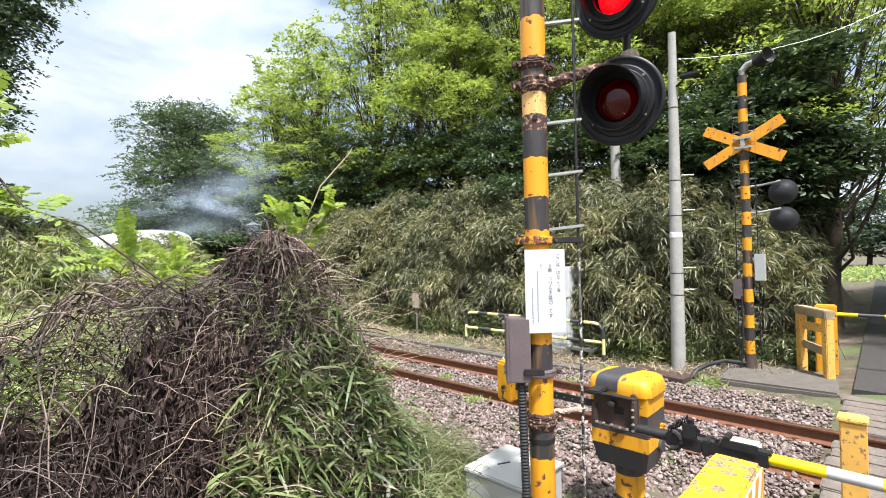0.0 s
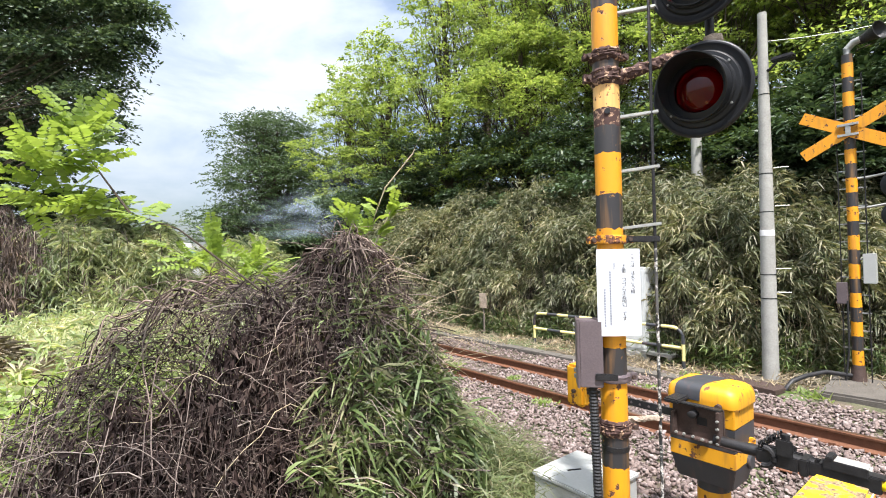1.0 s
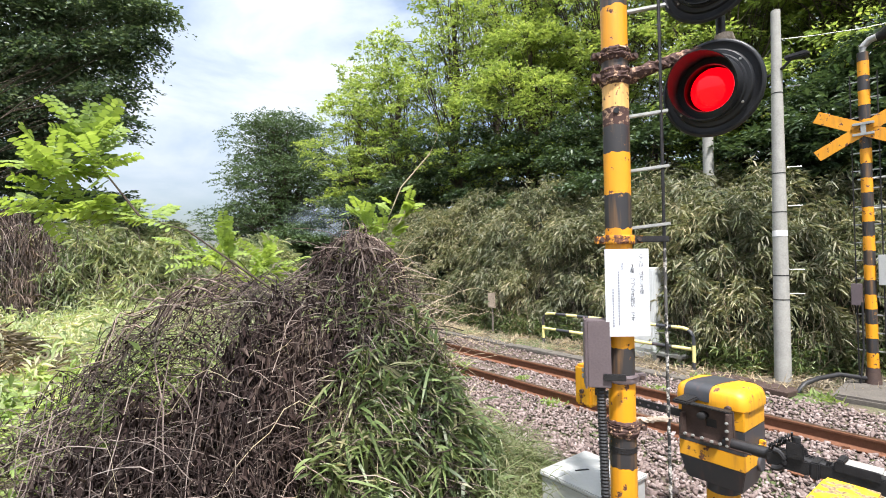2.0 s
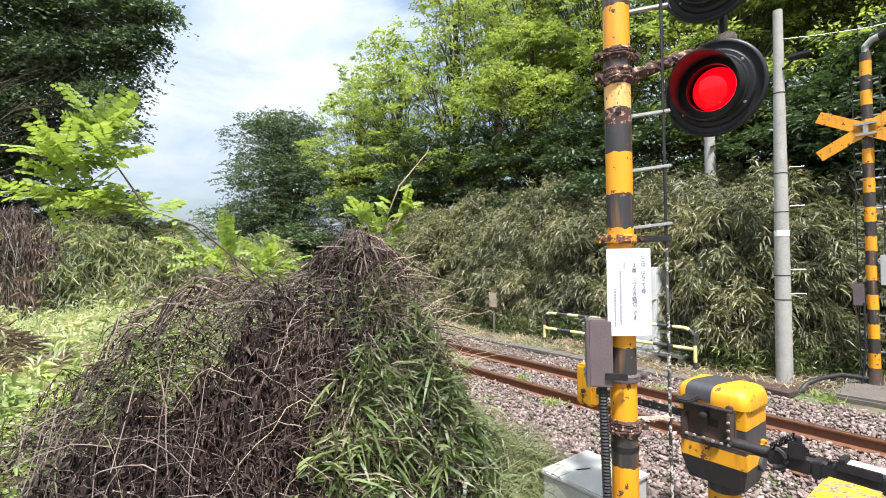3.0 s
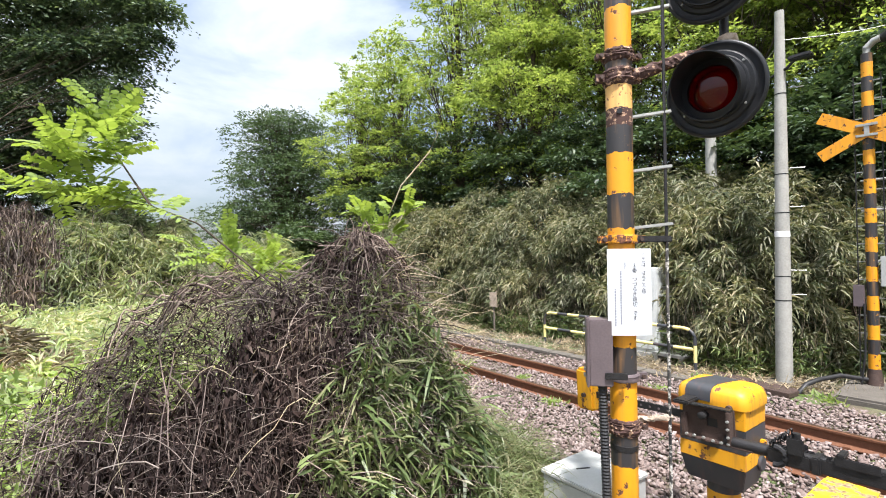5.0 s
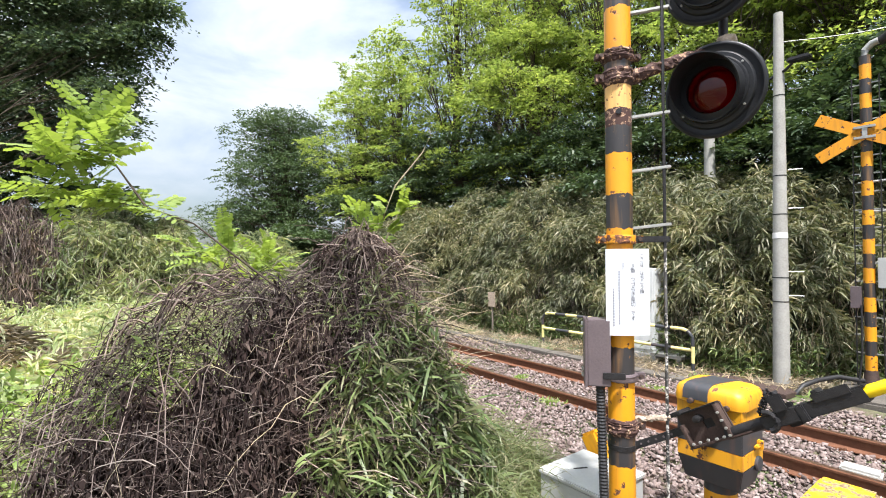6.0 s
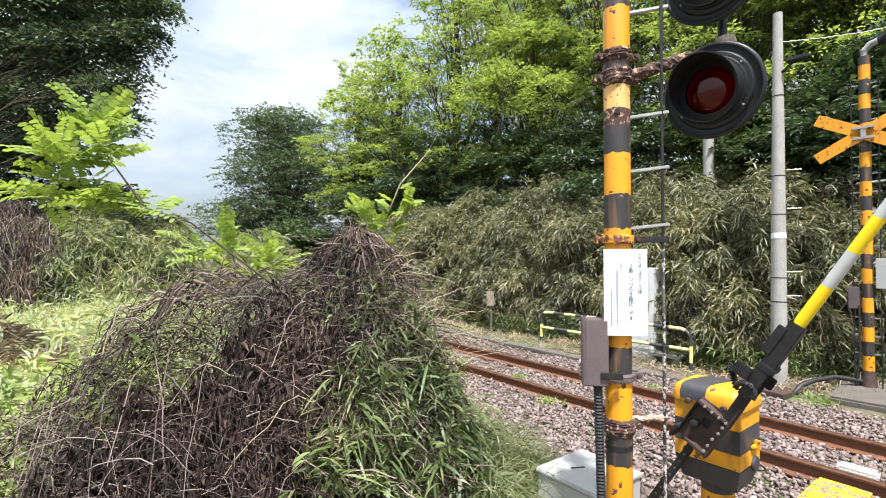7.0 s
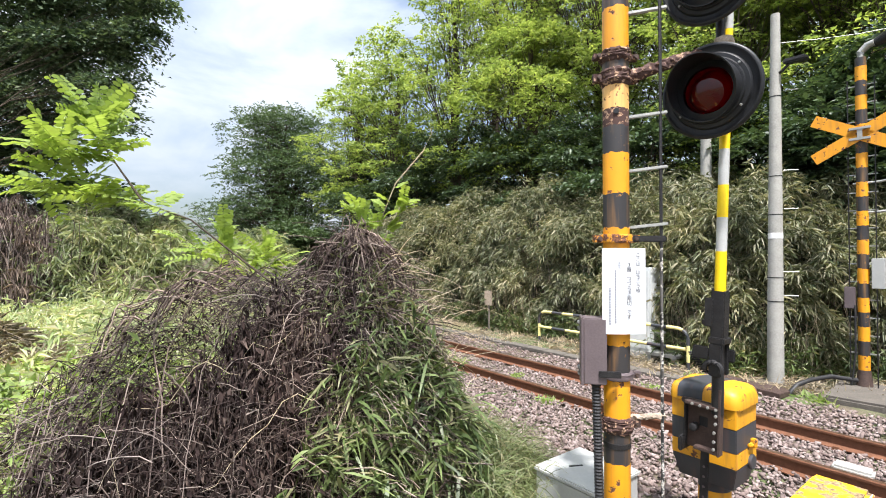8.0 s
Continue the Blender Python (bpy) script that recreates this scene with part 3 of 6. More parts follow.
def limb_paths(base, lobes, r0, wobble=0.25):
    """Limbs from the trunk out to each lobe, and twigs within it."""
    b = Build()
    base = Vector(base)
    for lx, ly, lz, rx, ry, rz in lobes:
        end = Vector((lx, ly, lz))
        h0 = base.z + max(0.8, (end.z - base.z) * random.uniform(0.25, 0.55))
        st = Vector((base.x, base.y, h0))
        pts = [st.lerp(end, k / 5) + Vector((random.uniform(-1, 1), random.uniform(-1, 1), random.uniform(-0.3, 1))) * wobble * (k % 5 > 0) for k in range(6)]
        b.tube(pts, [r0 * 0.42 * (1 - 0.8 * k / 5) for k in range(6)], 6, False)
        for q in range(7):
            d = Vector((random.gauss(0, 1), random.gauss(0, 1), random.gauss(0.2, 0.7))).normalized()
            e = end + Vector((d.x * rx, d.y * ry, d.z * rz)) * 0.9
            s0 = pts[random.randint(2, 5)]
            mid = s0.lerp(e, 0.5) + Vector((0, 0, random.uniform(-0.1, 0.4)))
            b.tube([s0, mid, e], [r0 * 0.13, r0 * 0.08, r0 * 0.02], 4, False)
    return b


def make_tree(name, label, x, y, z, top, lobes, sprays, per, size, mat, r0=0.16, lean=(0, 0), spread=0.38, droop=0.25, flat=0.6, limb=1.0):
    tree = thing(name, pose(x, y, z), label, "tree")
    zs = np.linspace(-0.6, top * 0.8, 8)
    pts = [(lean[0] * (max(h, 0) / top) ** 1.5 + 0.08 * math.sin(h), lean[1] * (max(h, 0) / top) ** 1.5 + 0.08 * math.cos(h * 1.3), h) for h in zs]
    part("trunk", Build().tube(pts, [r0 * (1.25 - h / top) if k else r0 * 1.7 for k, h in enumerate(zs)], 10, False), "bark", tree, smooth=True)
    part("branching", limb_paths((lean[0] * 0.2, lean[1] * 0.2, 0), lobes, r0 * limb), "bark", tree)
    v, t = lobe_leaves(lobes, sprays, per, size, spread, droop, flat)
    part("crown", quick_mesh("crown", v, t, mat), None, tree)
    return tree


def random_lobes(n, rad, z0, z1, size, thin=0.45):
    """Pads of foliage on a spiral round the trunk, wide below the middle and closing towards the top."""
    out = []
    for i in range(n):
        f = (i + 0.5) / n
        h = z0 + (z1 - z0) * f
        w = rad * (math.sin(math.pi * min(1, 0.22 + 0.76 * f)) ** 0.7)
        a = i * 2.4 + random.uniform(-0.5, 0.5)
        q = w * random.uniform(0.35, 0.92)
        s = size * random.uniform(0.65, 1.3)
        out.append((q * math.cos(a), q * math.sin(a), h + random.uniform(-0.35, 0.35), s * 1.2, s * 1.2, s * thin))
    return out


def forest():
    # the last two spots are unseen trees, added to shade the lane
    spots = [(12.8, 20.4, 10.6, 3.3, 22), (12.7, 24.6, 10.6, 2.7, 20), (13.4, 16.4, 13.2, 3.7, 26), (15.0, 13.2, 14.8, 3.8, 28), (15.4, 9.6, 14.8, 3.7, 28),
             (15.6, 6.4, 14.4, 3.6, 28), (15.4, 3.4, 13.8, 3.4, 28), (17.5, -4.8, 15, 4.2, 24), (13.6, 5.0, 8.0, 2.4, 18), (13.0, 11.6, 8.5, 2.5, 18),
             (21, 1.9, 15, 4.3, 24), (20, 8.5, 17, 4.5, 22), (19.5, 13, 18, 4.6, 22), (18, 18.5, 17.0, 4.2, 22), (25, -5, 16, 4.5, 20), (12.5, -7.5, 14, 3.8, 20), (15.0, 1.0, 13.0, 3.4, 26), (13.2, -4.9, 12.0, 3.6, 20), (21.0, -5.2, 14.0, 4.2, 20)]
    for i, (x, y, h, r, k) in enumerate(spots):
        far = math.hypot(x, y)
        lob = random_lobes(int(k * 1.7), r, h * (0.30 if i in (3, 4, 5, 6, 7, 10, 16) else 0.12), h - 0.7, r * 0.33)
        make_tree("broadleaf_tree", "tall deciduous tree with fresh green leaves on the bank" if i < 10 else "tall leafy tree in the wood behind the bank or added to shade the lane",
                  x, y, float(ground_height(np.array(x), np.array(y))) - 0.1, h, lob, (360 if i in (11, 12, 13) else 800) if far > 20.5 else (1500 if 3 <= i <= 6 else 1050), 24 if far > 20.5 else 28, 0.165 if far > 20.5 else 0.122, "leaf_a", 0.11 + 0.007 * h, limb=0.55)
    # deep wood: leaf colour darkened in place of the gloom below the canopy
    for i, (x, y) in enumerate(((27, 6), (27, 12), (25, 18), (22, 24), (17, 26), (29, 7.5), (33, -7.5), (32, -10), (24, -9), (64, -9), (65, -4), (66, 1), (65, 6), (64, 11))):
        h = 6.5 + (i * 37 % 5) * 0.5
        make_tree("wood_tree", "tree in the depth of the wood with leaves darkened for shade", x, y, float(ground_height(np.array(min(x, 30)), np.array(y))) - 0.1, h, random_lobes(10, 4.6, 1.2, h - 0.8, 1.9), 460, 22, 0.32, "leaf_dark", 0.2, spread=0.7)
    # undergrowth on top of the bank, its leaf colour darkened as shade
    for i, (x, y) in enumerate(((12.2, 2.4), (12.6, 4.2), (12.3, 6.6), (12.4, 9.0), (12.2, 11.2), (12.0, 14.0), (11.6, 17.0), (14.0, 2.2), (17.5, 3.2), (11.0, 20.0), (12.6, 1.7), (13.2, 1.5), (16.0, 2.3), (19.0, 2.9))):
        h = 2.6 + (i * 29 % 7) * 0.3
        make_tree("undergrowth_shrub", "dense green shrub under the trees with leaves darkened for shade", x, y, float(ground_height(np.array(x), np.array(y))) - 0.1, h, random_lobes(8, 1.7, 0.4, h - 0.3, 0.85), 420, 20, 0.15, "leaf_dark", 0.06)
    lob = random_lobes(60, 4.6, 1.0, 11.4, 2.0, 0.6)
    make_tree("round_tree", "round dense dark green tree beyond the curve of the line", 11.4, 33.8, 0.0, 12.2, lob, 4600, 22, 0.15, "leaf_far", 0.25, spread=0.5, flat=0.4)
    for x, y, h, r in ((2.0, 36, 5.0, 2.3), (16.5, 31, 9.5, 3.2), (11.0, 40, 6.0, 2.8), (-2, 44, 5.0, 3.2), (9.9, 28.5, 4.2, 2.0), (1.8, 29, 4.0, 2.2), (9.6, 24.0, 3.4, 1.6), (-2.6, 22.5, 6.2, 2.6), (0.0, 23.5, 4.9, 2.0)):
        make_tree("shrub_tree", "low dense dark green tree in the distance", x, y, 0, h, random_lobes(9, r, h * 0.2, h - 0.5, r * 0.5), 460, 24, 0.2, "leaf_far", 0.14, spread=0.5)


forest()


def shade_tree():
    """Boughs that reach over the field, each ending in drooping sprays."""
    pads = [(3.48, 1.44, 10.16, 2.29, 2.19, 1.27), (5.17, -0.24, 10.17, 2.06, 1.97, 1.13), (6.72, -1.79, 10.11, 1.01, 0.96, 0.56), (7.44, -2.35, 10.02, 0.51, 0.5, 0.28),
            (3.74, 1.62, 8.36, 2.14, 2.05, 1.18), (5.46, -0.45, 8.5, 1.5, 1.43, 0.82), (6.56, -1.68, 8.82, 0.82, 0.79, 0.45), (7.1, -2.1, 9.18, 0.46, 0.43, 0.25),
            (6.13, -1.35, 7.26, 0.82, 0.79, 0.45), (6.67, -1.76, 7.63, 0.46, 0.43, 0.25), (4.55, 0.62, 6.9, 1.53, 1.46, 0.84), (6.41, -1.76, 6.38, 0.51, 0.48, 0.28),
            (6.59, -1.9, 5.9, 0.29, 0.28, 0.16), (5.75, -1.07, 6.61, 0.56, 0.53, 0.31), (3.55, 2.15, 6.5, 1.6, 1.52, 0.87), (4.22, 1.06, 5.51, 1.16, 1.1, 0.64),
            (3.18, 2.82, 5.17, 1.21, 1.16, 0.67), (1.99, 4.1, 9.15, 2.02, 1.86, 1.08), (4.84, 0.4, 5.28, 0.68, 0.65, 0.37), (4.03, 1.59, 11.69, 1.86, 1.71, 0.93)]
    make_tree("shade_tree", "dark leafy tree with drooping twigs over the field", -5.6, 20.0, 0.05, 13.0, pads, 4600, 20, 0.145, "leaf_shade", 0.3, (-0.6, 0.3), 0.54, 0.75, 0.35, 0.22)


shade_tree()


# ---- bamboo thicket on the bank, and the weeds beyond the field ----
def lumps(a, b, k=1.0):
    """Soft lumps of mixed size, -1 to 1."""
    return (np.sin(a * 2.1 * k + 1.3 * np.sin(b * 1.7 * k)) + 0.7 * np.sin(a * 4.7 * k + b * 3.1 * k + 2) + 0.5 * np.sin(b * 6.3 * k - a * 2.9 * k)) / 2.2


def bank_skin(y, s):
    """The bamboo's face: s runs from the foot (0) up and over the top (1)."""
    up = np.interp(s, [0, 0.2, 0.65, 0.85, 1], [0.05, 0.9, 2.9, 3.75, 4.1])
    back = np.interp(s, [0, 0.2, 0.65, 0.85, 1], [0.1, -0.1, 0.45, 1.3, 2.7])
    bump = 0.46 * lumps(y, up * 1.2) * np.minimum(1, s * 4)
    tall = (0.86 + 0.12 * lumps(y * 0.8, y * 0.3 + 1)) * (0.55 + 0.45 * smooth(0.9, 2.4, y))
    return np.stack([bank_front(y) + back - bump, y, up * tall + 0.12 * bump], axis=-1)


def fans(tips, out, per, ln, wd, spread=0.6, droop=0.3):
    """A fan of leaves at each stem tip."""
    n = len(tips)
    c = np.repeat(tips, per, axis=0) + RNG.normal(0, 0.035, (n * per, 3))
    al = np.repeat(out, per, axis=0) + RNG.normal(0, spread, (n * per, 3))
    s = RNG.uniform(0.55, 1.35, n * per)
    return leaf_arrays(c, al, ln * s, wd * s, 0.2, droop, 0.35)


def bank():
    top = thing("bamboo_thicket", pose(0, 0, 0), "dense dwarf bamboo thicket with dull olive leaves on the bank", "shrubs", kind="stuff")
    # rounded clumps of leaf fans with shaded hollows between
    nc, per = 1150, 17
    cy = 0.9 + 16.0 * RNG.random(nc) ** 0.9
    cs = RNG.random(nc) ** 0.85
    cen = bank_skin(cy, cs)
    cen[:, 0] += RNG.uniform(0.0, 0.45, nc)
    rad = RNG.uniform(0.14, 0.40, nc) * (0.75 + 0.35 * smooth(4, 12, cy))
    d = unit(RNG.normal(size=(nc * per, 3)) + np.array([-0.55, -0.25, 0.55]))
    p = np.repeat(cen, per, axis=0) + d * np.repeat(rad, per)[:, None] * RNG.uniform(0.6, 1.05, (nc * per, 1))
    p[:, 2] = np.maximum(p[:, 2], ground_height(p[:, 0], p[:, 1]) + 0.05)
    out = d * np.array([0.9, 0.9, 0.35]) + np.array([-0.1, 0, -0.3])
    v, t = fans(p, out, 7, 0.165, 0.026, 0.55, 0.35)
    part("foliage", quick_mesh("foliage", v, t, "bamboo"), None, top)
    # leaves in the depth, coloured dark to stand in for the hollows' shade
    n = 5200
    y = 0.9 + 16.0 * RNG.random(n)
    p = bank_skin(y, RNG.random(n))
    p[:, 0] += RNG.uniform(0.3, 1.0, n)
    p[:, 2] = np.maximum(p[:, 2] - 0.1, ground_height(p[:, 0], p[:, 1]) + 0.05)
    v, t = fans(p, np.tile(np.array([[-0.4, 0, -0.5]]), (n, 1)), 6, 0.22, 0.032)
    part("inner_shade_foliage", quick_mesh("inner_shade_foliage", v, t, "leaf_dark"), None, top)
    m = 2300
    y2, s2 = RNG.uniform(0.9, 15.5, m), RNG.uniform(0.2, 1.0, m)
    tip = bank_skin(y2, s2) + RNG.normal(0, 0.08, (m, 3))
    tip[:, 2] += 0.32 * RNG.random(m) ** 3
    fx = tip[:, 0] + RNG.uniform(0.1, 0.6, m)
    foot = np.stack([fx, y2 + RNG.normal(0, 0.25, m), ground_height(fx, y2)], axis=1)
    k = np.linspace(0, 1, 5)[None, :, None]
    path = foot[:, None] + (tip - foot)[:, None] * k
    path[:, :, 2] += 0.45 * (k * (1 - k))[:, :, 0] * np.abs(tip - foot)[:, 2:3]
    part("stems", quick_mesh("stems", *twig_arrays(path, 0.005 * np.linspace(1, 0.35, 5)[None] * np.ones((m, 1))), "dry"), None, top)
    # bare canes at the foot
    m = 700
    y2 = RNG.uniform(1.2, 12.5, m)
    fx = bank_front(y2) + RNG.uniform(-0.15, 0.35, m)
    foot = np.stack([fx, y2, ground_height(fx, y2)], axis=1)
    tip = foot + np.stack([RNG.normal(-0.1, 0.16, m), RNG.normal(0, 0.2, m), RNG.uniform(0.4, 1.3, m)], axis=1)
    path = foot[:, None] + (tip - foot)[:, None] * k + RNG.normal(0, 0.012, (m, 5, 3))
    part("foot_canes", quick_mesh("foot_canes", *twig_arrays(path, 0.0055 * np.linspace(1, 0.4, 5)[None] * np.ones((m, 1))), "straw"), None, top)
    # nodding tips that stand out of the top
    n = 1500
    y = RNG.uniform(1.2, 15.5, n)
    p = bank_skin(y, RNG.uniform(0.6, 1.0, n))
    p[:, 2] += 0.5 * RNG.random(n) ** 1.5
    v, t = fans(p, np.tile(np.array([[-0.3, 0, 0.0]]), (n, 1)), 7, 0.17, 0.026)
    tagged(new("bamboo_tips", quick_mesh("bamboo_tips", v, t, "bamboo")), "nodding tips of dwarf bamboo above the thicket", "shrubs", kind="stuff")
    # fresh growth at the foot
    n = 1500
    y = RNG.uniform(0.7, 13, n)
    x = bank_front(y) + RNG.uniform(-0.35, 0.25, n)
    p = np.stack([x, y, ground_height(x, y) + 0.05 + RNG.random(n) ** 2 * 0.5], axis=1)
    v, t = fans(p, np.tile(np.array([[-0.3, 0, 0.35]]), (n, 1)), 7, 0.17, 0.024)
    tagged(new("bank_weeds", quick_mesh("bank_weeds", v, t, "bamboo_green")), "green weeds along the foot of the bank", "weeds", kind="stuff")
    n = 5000
    y = RNG.uniform(1.0, 12, n)
    x = bank_front(y) + RNG.uniform(-1.4, 0.0, n)
    v, t = leaf_arrays(np.stack([x, y, ground_height(x, y) + 0.01], axis=1), np.array([0, 0, 0.2]) + RNG.normal(0, 0.6, (n, 3)), 0.2 * RNG.uniform(0.5, 1.3, n), 0.014, 0.2, 0.2, 0.35)
    tagged(new("fallen_straw", quick_mesh("fallen_straw", v, t, "straw")), "pale fallen bamboo straw on the ground", "straw", kind="stuff")


bank()


def field():
    top = thing("tall_weeds", pose(0, 0, 0), "tall tangled green weeds and bamboo beyond the field", "shrubs", kind="stuff")
    n = 7000
    x, y = RNG.uniform(-9.0, 4.0, n), 17.0 + 3.6 * RNG.random(n)
    z = hedge_canopy(x, y) * (0.9 + 0.16 * lumps(x, y)) - 0.9 * RNG.random(n) ** 2
    p = np.stack([x, y + 0.3 * lumps(x, z), np.maximum(z, ground_height(x, y) + 0.05)], axis=1)
    dead = RNG.random(n) < 0.9 * (1 - smooth(-1.3, -0.1, x + 0.35 * lumps(z, y)))
    v, t = fans(p[dead], np.tile(np.array([[0, -0.3, -0.7]]), (dead.sum(), 1)), 9, 0.30, 0.030, 0.4, 0.5)
    part("withered_foliage", quick_mesh("withered_foliage", v, t, "withered"), None, top)
    p = p[~dead]
    n = len(p)
    v, t = fans(p, np.tile(np.array([[0, -0.55, -0.15]]), (n, 1)), 8, 0.36, 0.036, 0.55, 0.4)
    part("foliage", quick_mesh("foliage", v, t, "weed"), None, top)
    n = 2600
    x = RNG.uniform(-9, 3.4, n)
    y = 17.4 + RNG.random(n) * 2.4
    c = hedge_canopy(x, y)
    k = np.linspace(0, 1, 7)[None]
    drop = RNG.uniform(0.4, 2.0, n)[:, None]
    px = x[:, None] + RNG.normal(0, 0.25, n)[:, None] * k
    py = y[:, None] - 0.15 - RNG.uniform(0.1, 0.5, n)[:, None] * k
    pz = c[:, None] + 0.15 - drop * k ** 1.4 + np.cumsum(RNG.normal(0, 0.02, (n, 7)), axis=1)
    sel = (RNG.random(n) < 0.8 * (1 - smooth(-1.9, -0.5, x))) | (RNG.random(n) < 0.03)
    part("hanging_vines", quick_mesh("hanging_vines", *twig_arrays(np.stack([px, py, np.maximum(pz, 0.1)], axis=2)[sel], np.full((sel.sum(), 7), 0.008)), "dry"), None, top)
    # weeds that line the track
    n = 4200
    y = RNG.uniform(8.5, 19, n)
    x = 3.5 + 0.75 * smooth(10, 14, y) + RNG.normal(0, 0.36, n)
    hgt = (0.7 + 1.9 * smooth(10.5, 14.0, y)) * (0.85 + 0.2 * lumps(x, y))
    z = ground_height(x, y) + 0.1 + hgt * RNG.random(n) ** 0.7 * 1.0
    v, t = fans(np.stack([x, y, z], axis=1), np.tile(np.array([[0.2, -0.45, 0.2]]), (n, 1)), 8, 0.26, 0.026, 0.55, 0.4)
    tagged(new("trackside_weeds", quick_mesh("trackside_weeds", v, t, "weed")), "tall grey-green weeds along the line", "weeds", kind="stuff")
    n = 32000
    x, y = RNG.uniform(-4.5, 3.4, n), 4.2 + 13.6 * RNG.random(n) ** 1.2
    bare = np.exp(-((x + 1.1) ** 2 / 1.2 + (y - 10.2) ** 2 / 2.5))      # flattened round the straw heap
    tall = (0.38 + 0.45 * smooth(6, 12, y) + 0.18 * lumps(x, y)) * (1 - 0.85 * bare)
    v, t = blade_arrays(np.stack([x, y, ground_height(x, y)], axis=1), np.array([0, 0, 0.62]) + RNG.normal(0, 0.42, (n, 3)), np.maximum(0.15, tall) * RNG.uniform(0.6, 1.4, n), 0.016 + 0.001 * y, 0.5)
    tagged(new("meadow_grass", quick_mesh("meadow_grass", v, t, "grass")), "bright pale green long grass in the field", "grass", kind="stuff")
    n = 1500
    x, y = RNG.uniform(-6.0, 3.4, n), 5.6 + 11 * RNG.random(n)
    z = ground_height(x, y) + (0.15 + 0.75 * RNG.random(n)) * (0.6 + 0.5 * lumps(x * 1.3, y)).clip(0.1, 1.2)
    v, t = fans(np.stack([x, y, z], axis=1), np.tile(np.array([[0, -0.2, 0.5]]), (n, 1)), 8, 0.24, 0.034, 0.6, 0.4)
    tagged(new("field_weeds", quick_mesh("field_weeds", v, t, "grass")), "clumps of leafy pale green weeds in the field", "weeds", kind="stuff")
    n = 5000
    x, y = RNG.uniform(36, 60, n), RNG.uniform(-3.0, 9.0, n)
    v, t = blade_arrays(np.stack([x, y, np.full(n, 0.0)], axis=1), np.array([0, 0, 0.4]) + RNG.normal(0, 0.5, (n, 3)), 0.5 * RNG.uniform(0.6, 1.4, n), 0.10, 0.5)
    tagged(new("far_meadow", quick_mesh("far_meadow", v, t, "fresh")), "sunlit green meadow at the end of the lane", "grass", kind="stuff")
    n = 15000
    x, y = RNG.normal(-1.0, 0.55, n), RNG.normal(9.9, 0.7, n)
    hump = 0.62 * np.exp(-((x + 1.45) ** 2 + (y - 10.5) ** 2) / 0.45)
    v, t = leaf_arrays(np.stack([x, y, ground_height(x, y) + 0.08 + 0.12 * RNG.random(n) + hump * RNG.random(n) ** 0.5], axis=1), np.array([0.3, -0.2, 0.0]) + RNG.normal(0, 0.6, (n, 3)) * np.array([1, 1, 0.5]), 0.36 * RNG.uniform(0.4, 1.4, n), 0.011, 0.15, 0.3, 0.4)
    tagged(new("straw_heap", quick_mesh("straw_heap", v, t, "straw")), "heap of flattened pale dry straw in the field", "straw", kind="stuff")
    n = 750
    x, y = RNG.uniform(-1.3, 1.6, n), RNG.uniform(5.2, 8.6, n)
    z = ground_height(x, y) + 0.05 + 0.55 * RNG.random(n) * (0.6 + 0.5 * lumps(x * 1.6, y * 1.4)).clip(0.1, 1.1)
    p = np.repeat(np.stack([x, y, z], axis=1), 6, axis=0) + RNG.normal(0, 0.04, (n * 6, 3))
    v, t = leaf_arrays(p, np.array([0, -0.1, 0.1]) + RNG.normal(0, 0.6, (n * 6, 3)), 0.15 * RNG.uniform(0.5, 1.5, n * 6), 0.06 * RNG.uniform(0.6, 1.3, n * 6), 0.12, 0.25, 0.4, 0.6)
    tagged(new("leafy_weeds", quick_mesh("leafy_weeds", v, t, "fresh")), "bright green broad-leaved weeds behind the vines", "weeds", kind="stuff")


field()


# ---- the mound of withered vines beside the camera ----
RIDGE = [(-0.56, 4.72, 0.36), (-0.13, 4.95, 0.86), (0.35, 4.70, 1.36), (0.93, 4.30, 1.58), (1.55, 3.84, 1.72), (1.83, 3.63, 2.0), (2.03, 3.50, 1.72), (2.26, 3.36, 1.44), (2.5, 3.25, 0.7)]


def mound(u, v):
    """u along the ridge, v from the ridge (0) to the foot towards the lane (1)."""
    r = np.array(RIDGE)
    k = np.clip(u, 0, 1) * (len(r) - 1)
    i = np.minimum(k.astype(int), len(r) - 2)
    f = (k - i)[:, None]
    p = r[i] * (1 - f) + r[i + 1] * f
    q = p.copy()
    q[:, 0] += v * (-0.24 + 2.62 * u - p[:, 0])
    q[:, 1] += v * (2.55 - 0.25 * u - p[:, 1])
    lump = 0.14 * np.sin(u * 31 + v * 5) * np.sin(v * 9 + u * 12) + 0.08 * np.sin(u * 67 - v * 13)
    q[:, 2] = np.maximum(0.02, (p[:, 2] + lump) * (1 - 0.93 * np.abs(v) ** 1.75))
    return q


def strands(n, foot, drop, k, jit, sway=0.05):
    """Paths that hang down from the points given."""
    s = np.linspace(0, 1, k)[None]
    p = np.repeat(foot[:, None], k, axis=1)
    p[:, :, 2] -= drop[:, None] * s
    p[:, :, :2] += RNG.normal(0, sway, (n, 1, 2)) * s[:, :, None]
    p += np.cumsum(RNG.normal(0, jit, (n, k, 3)), axis=1)
    p[:, :, 2] = np.maximum(p[:, :, 2], 0.03)
    return p


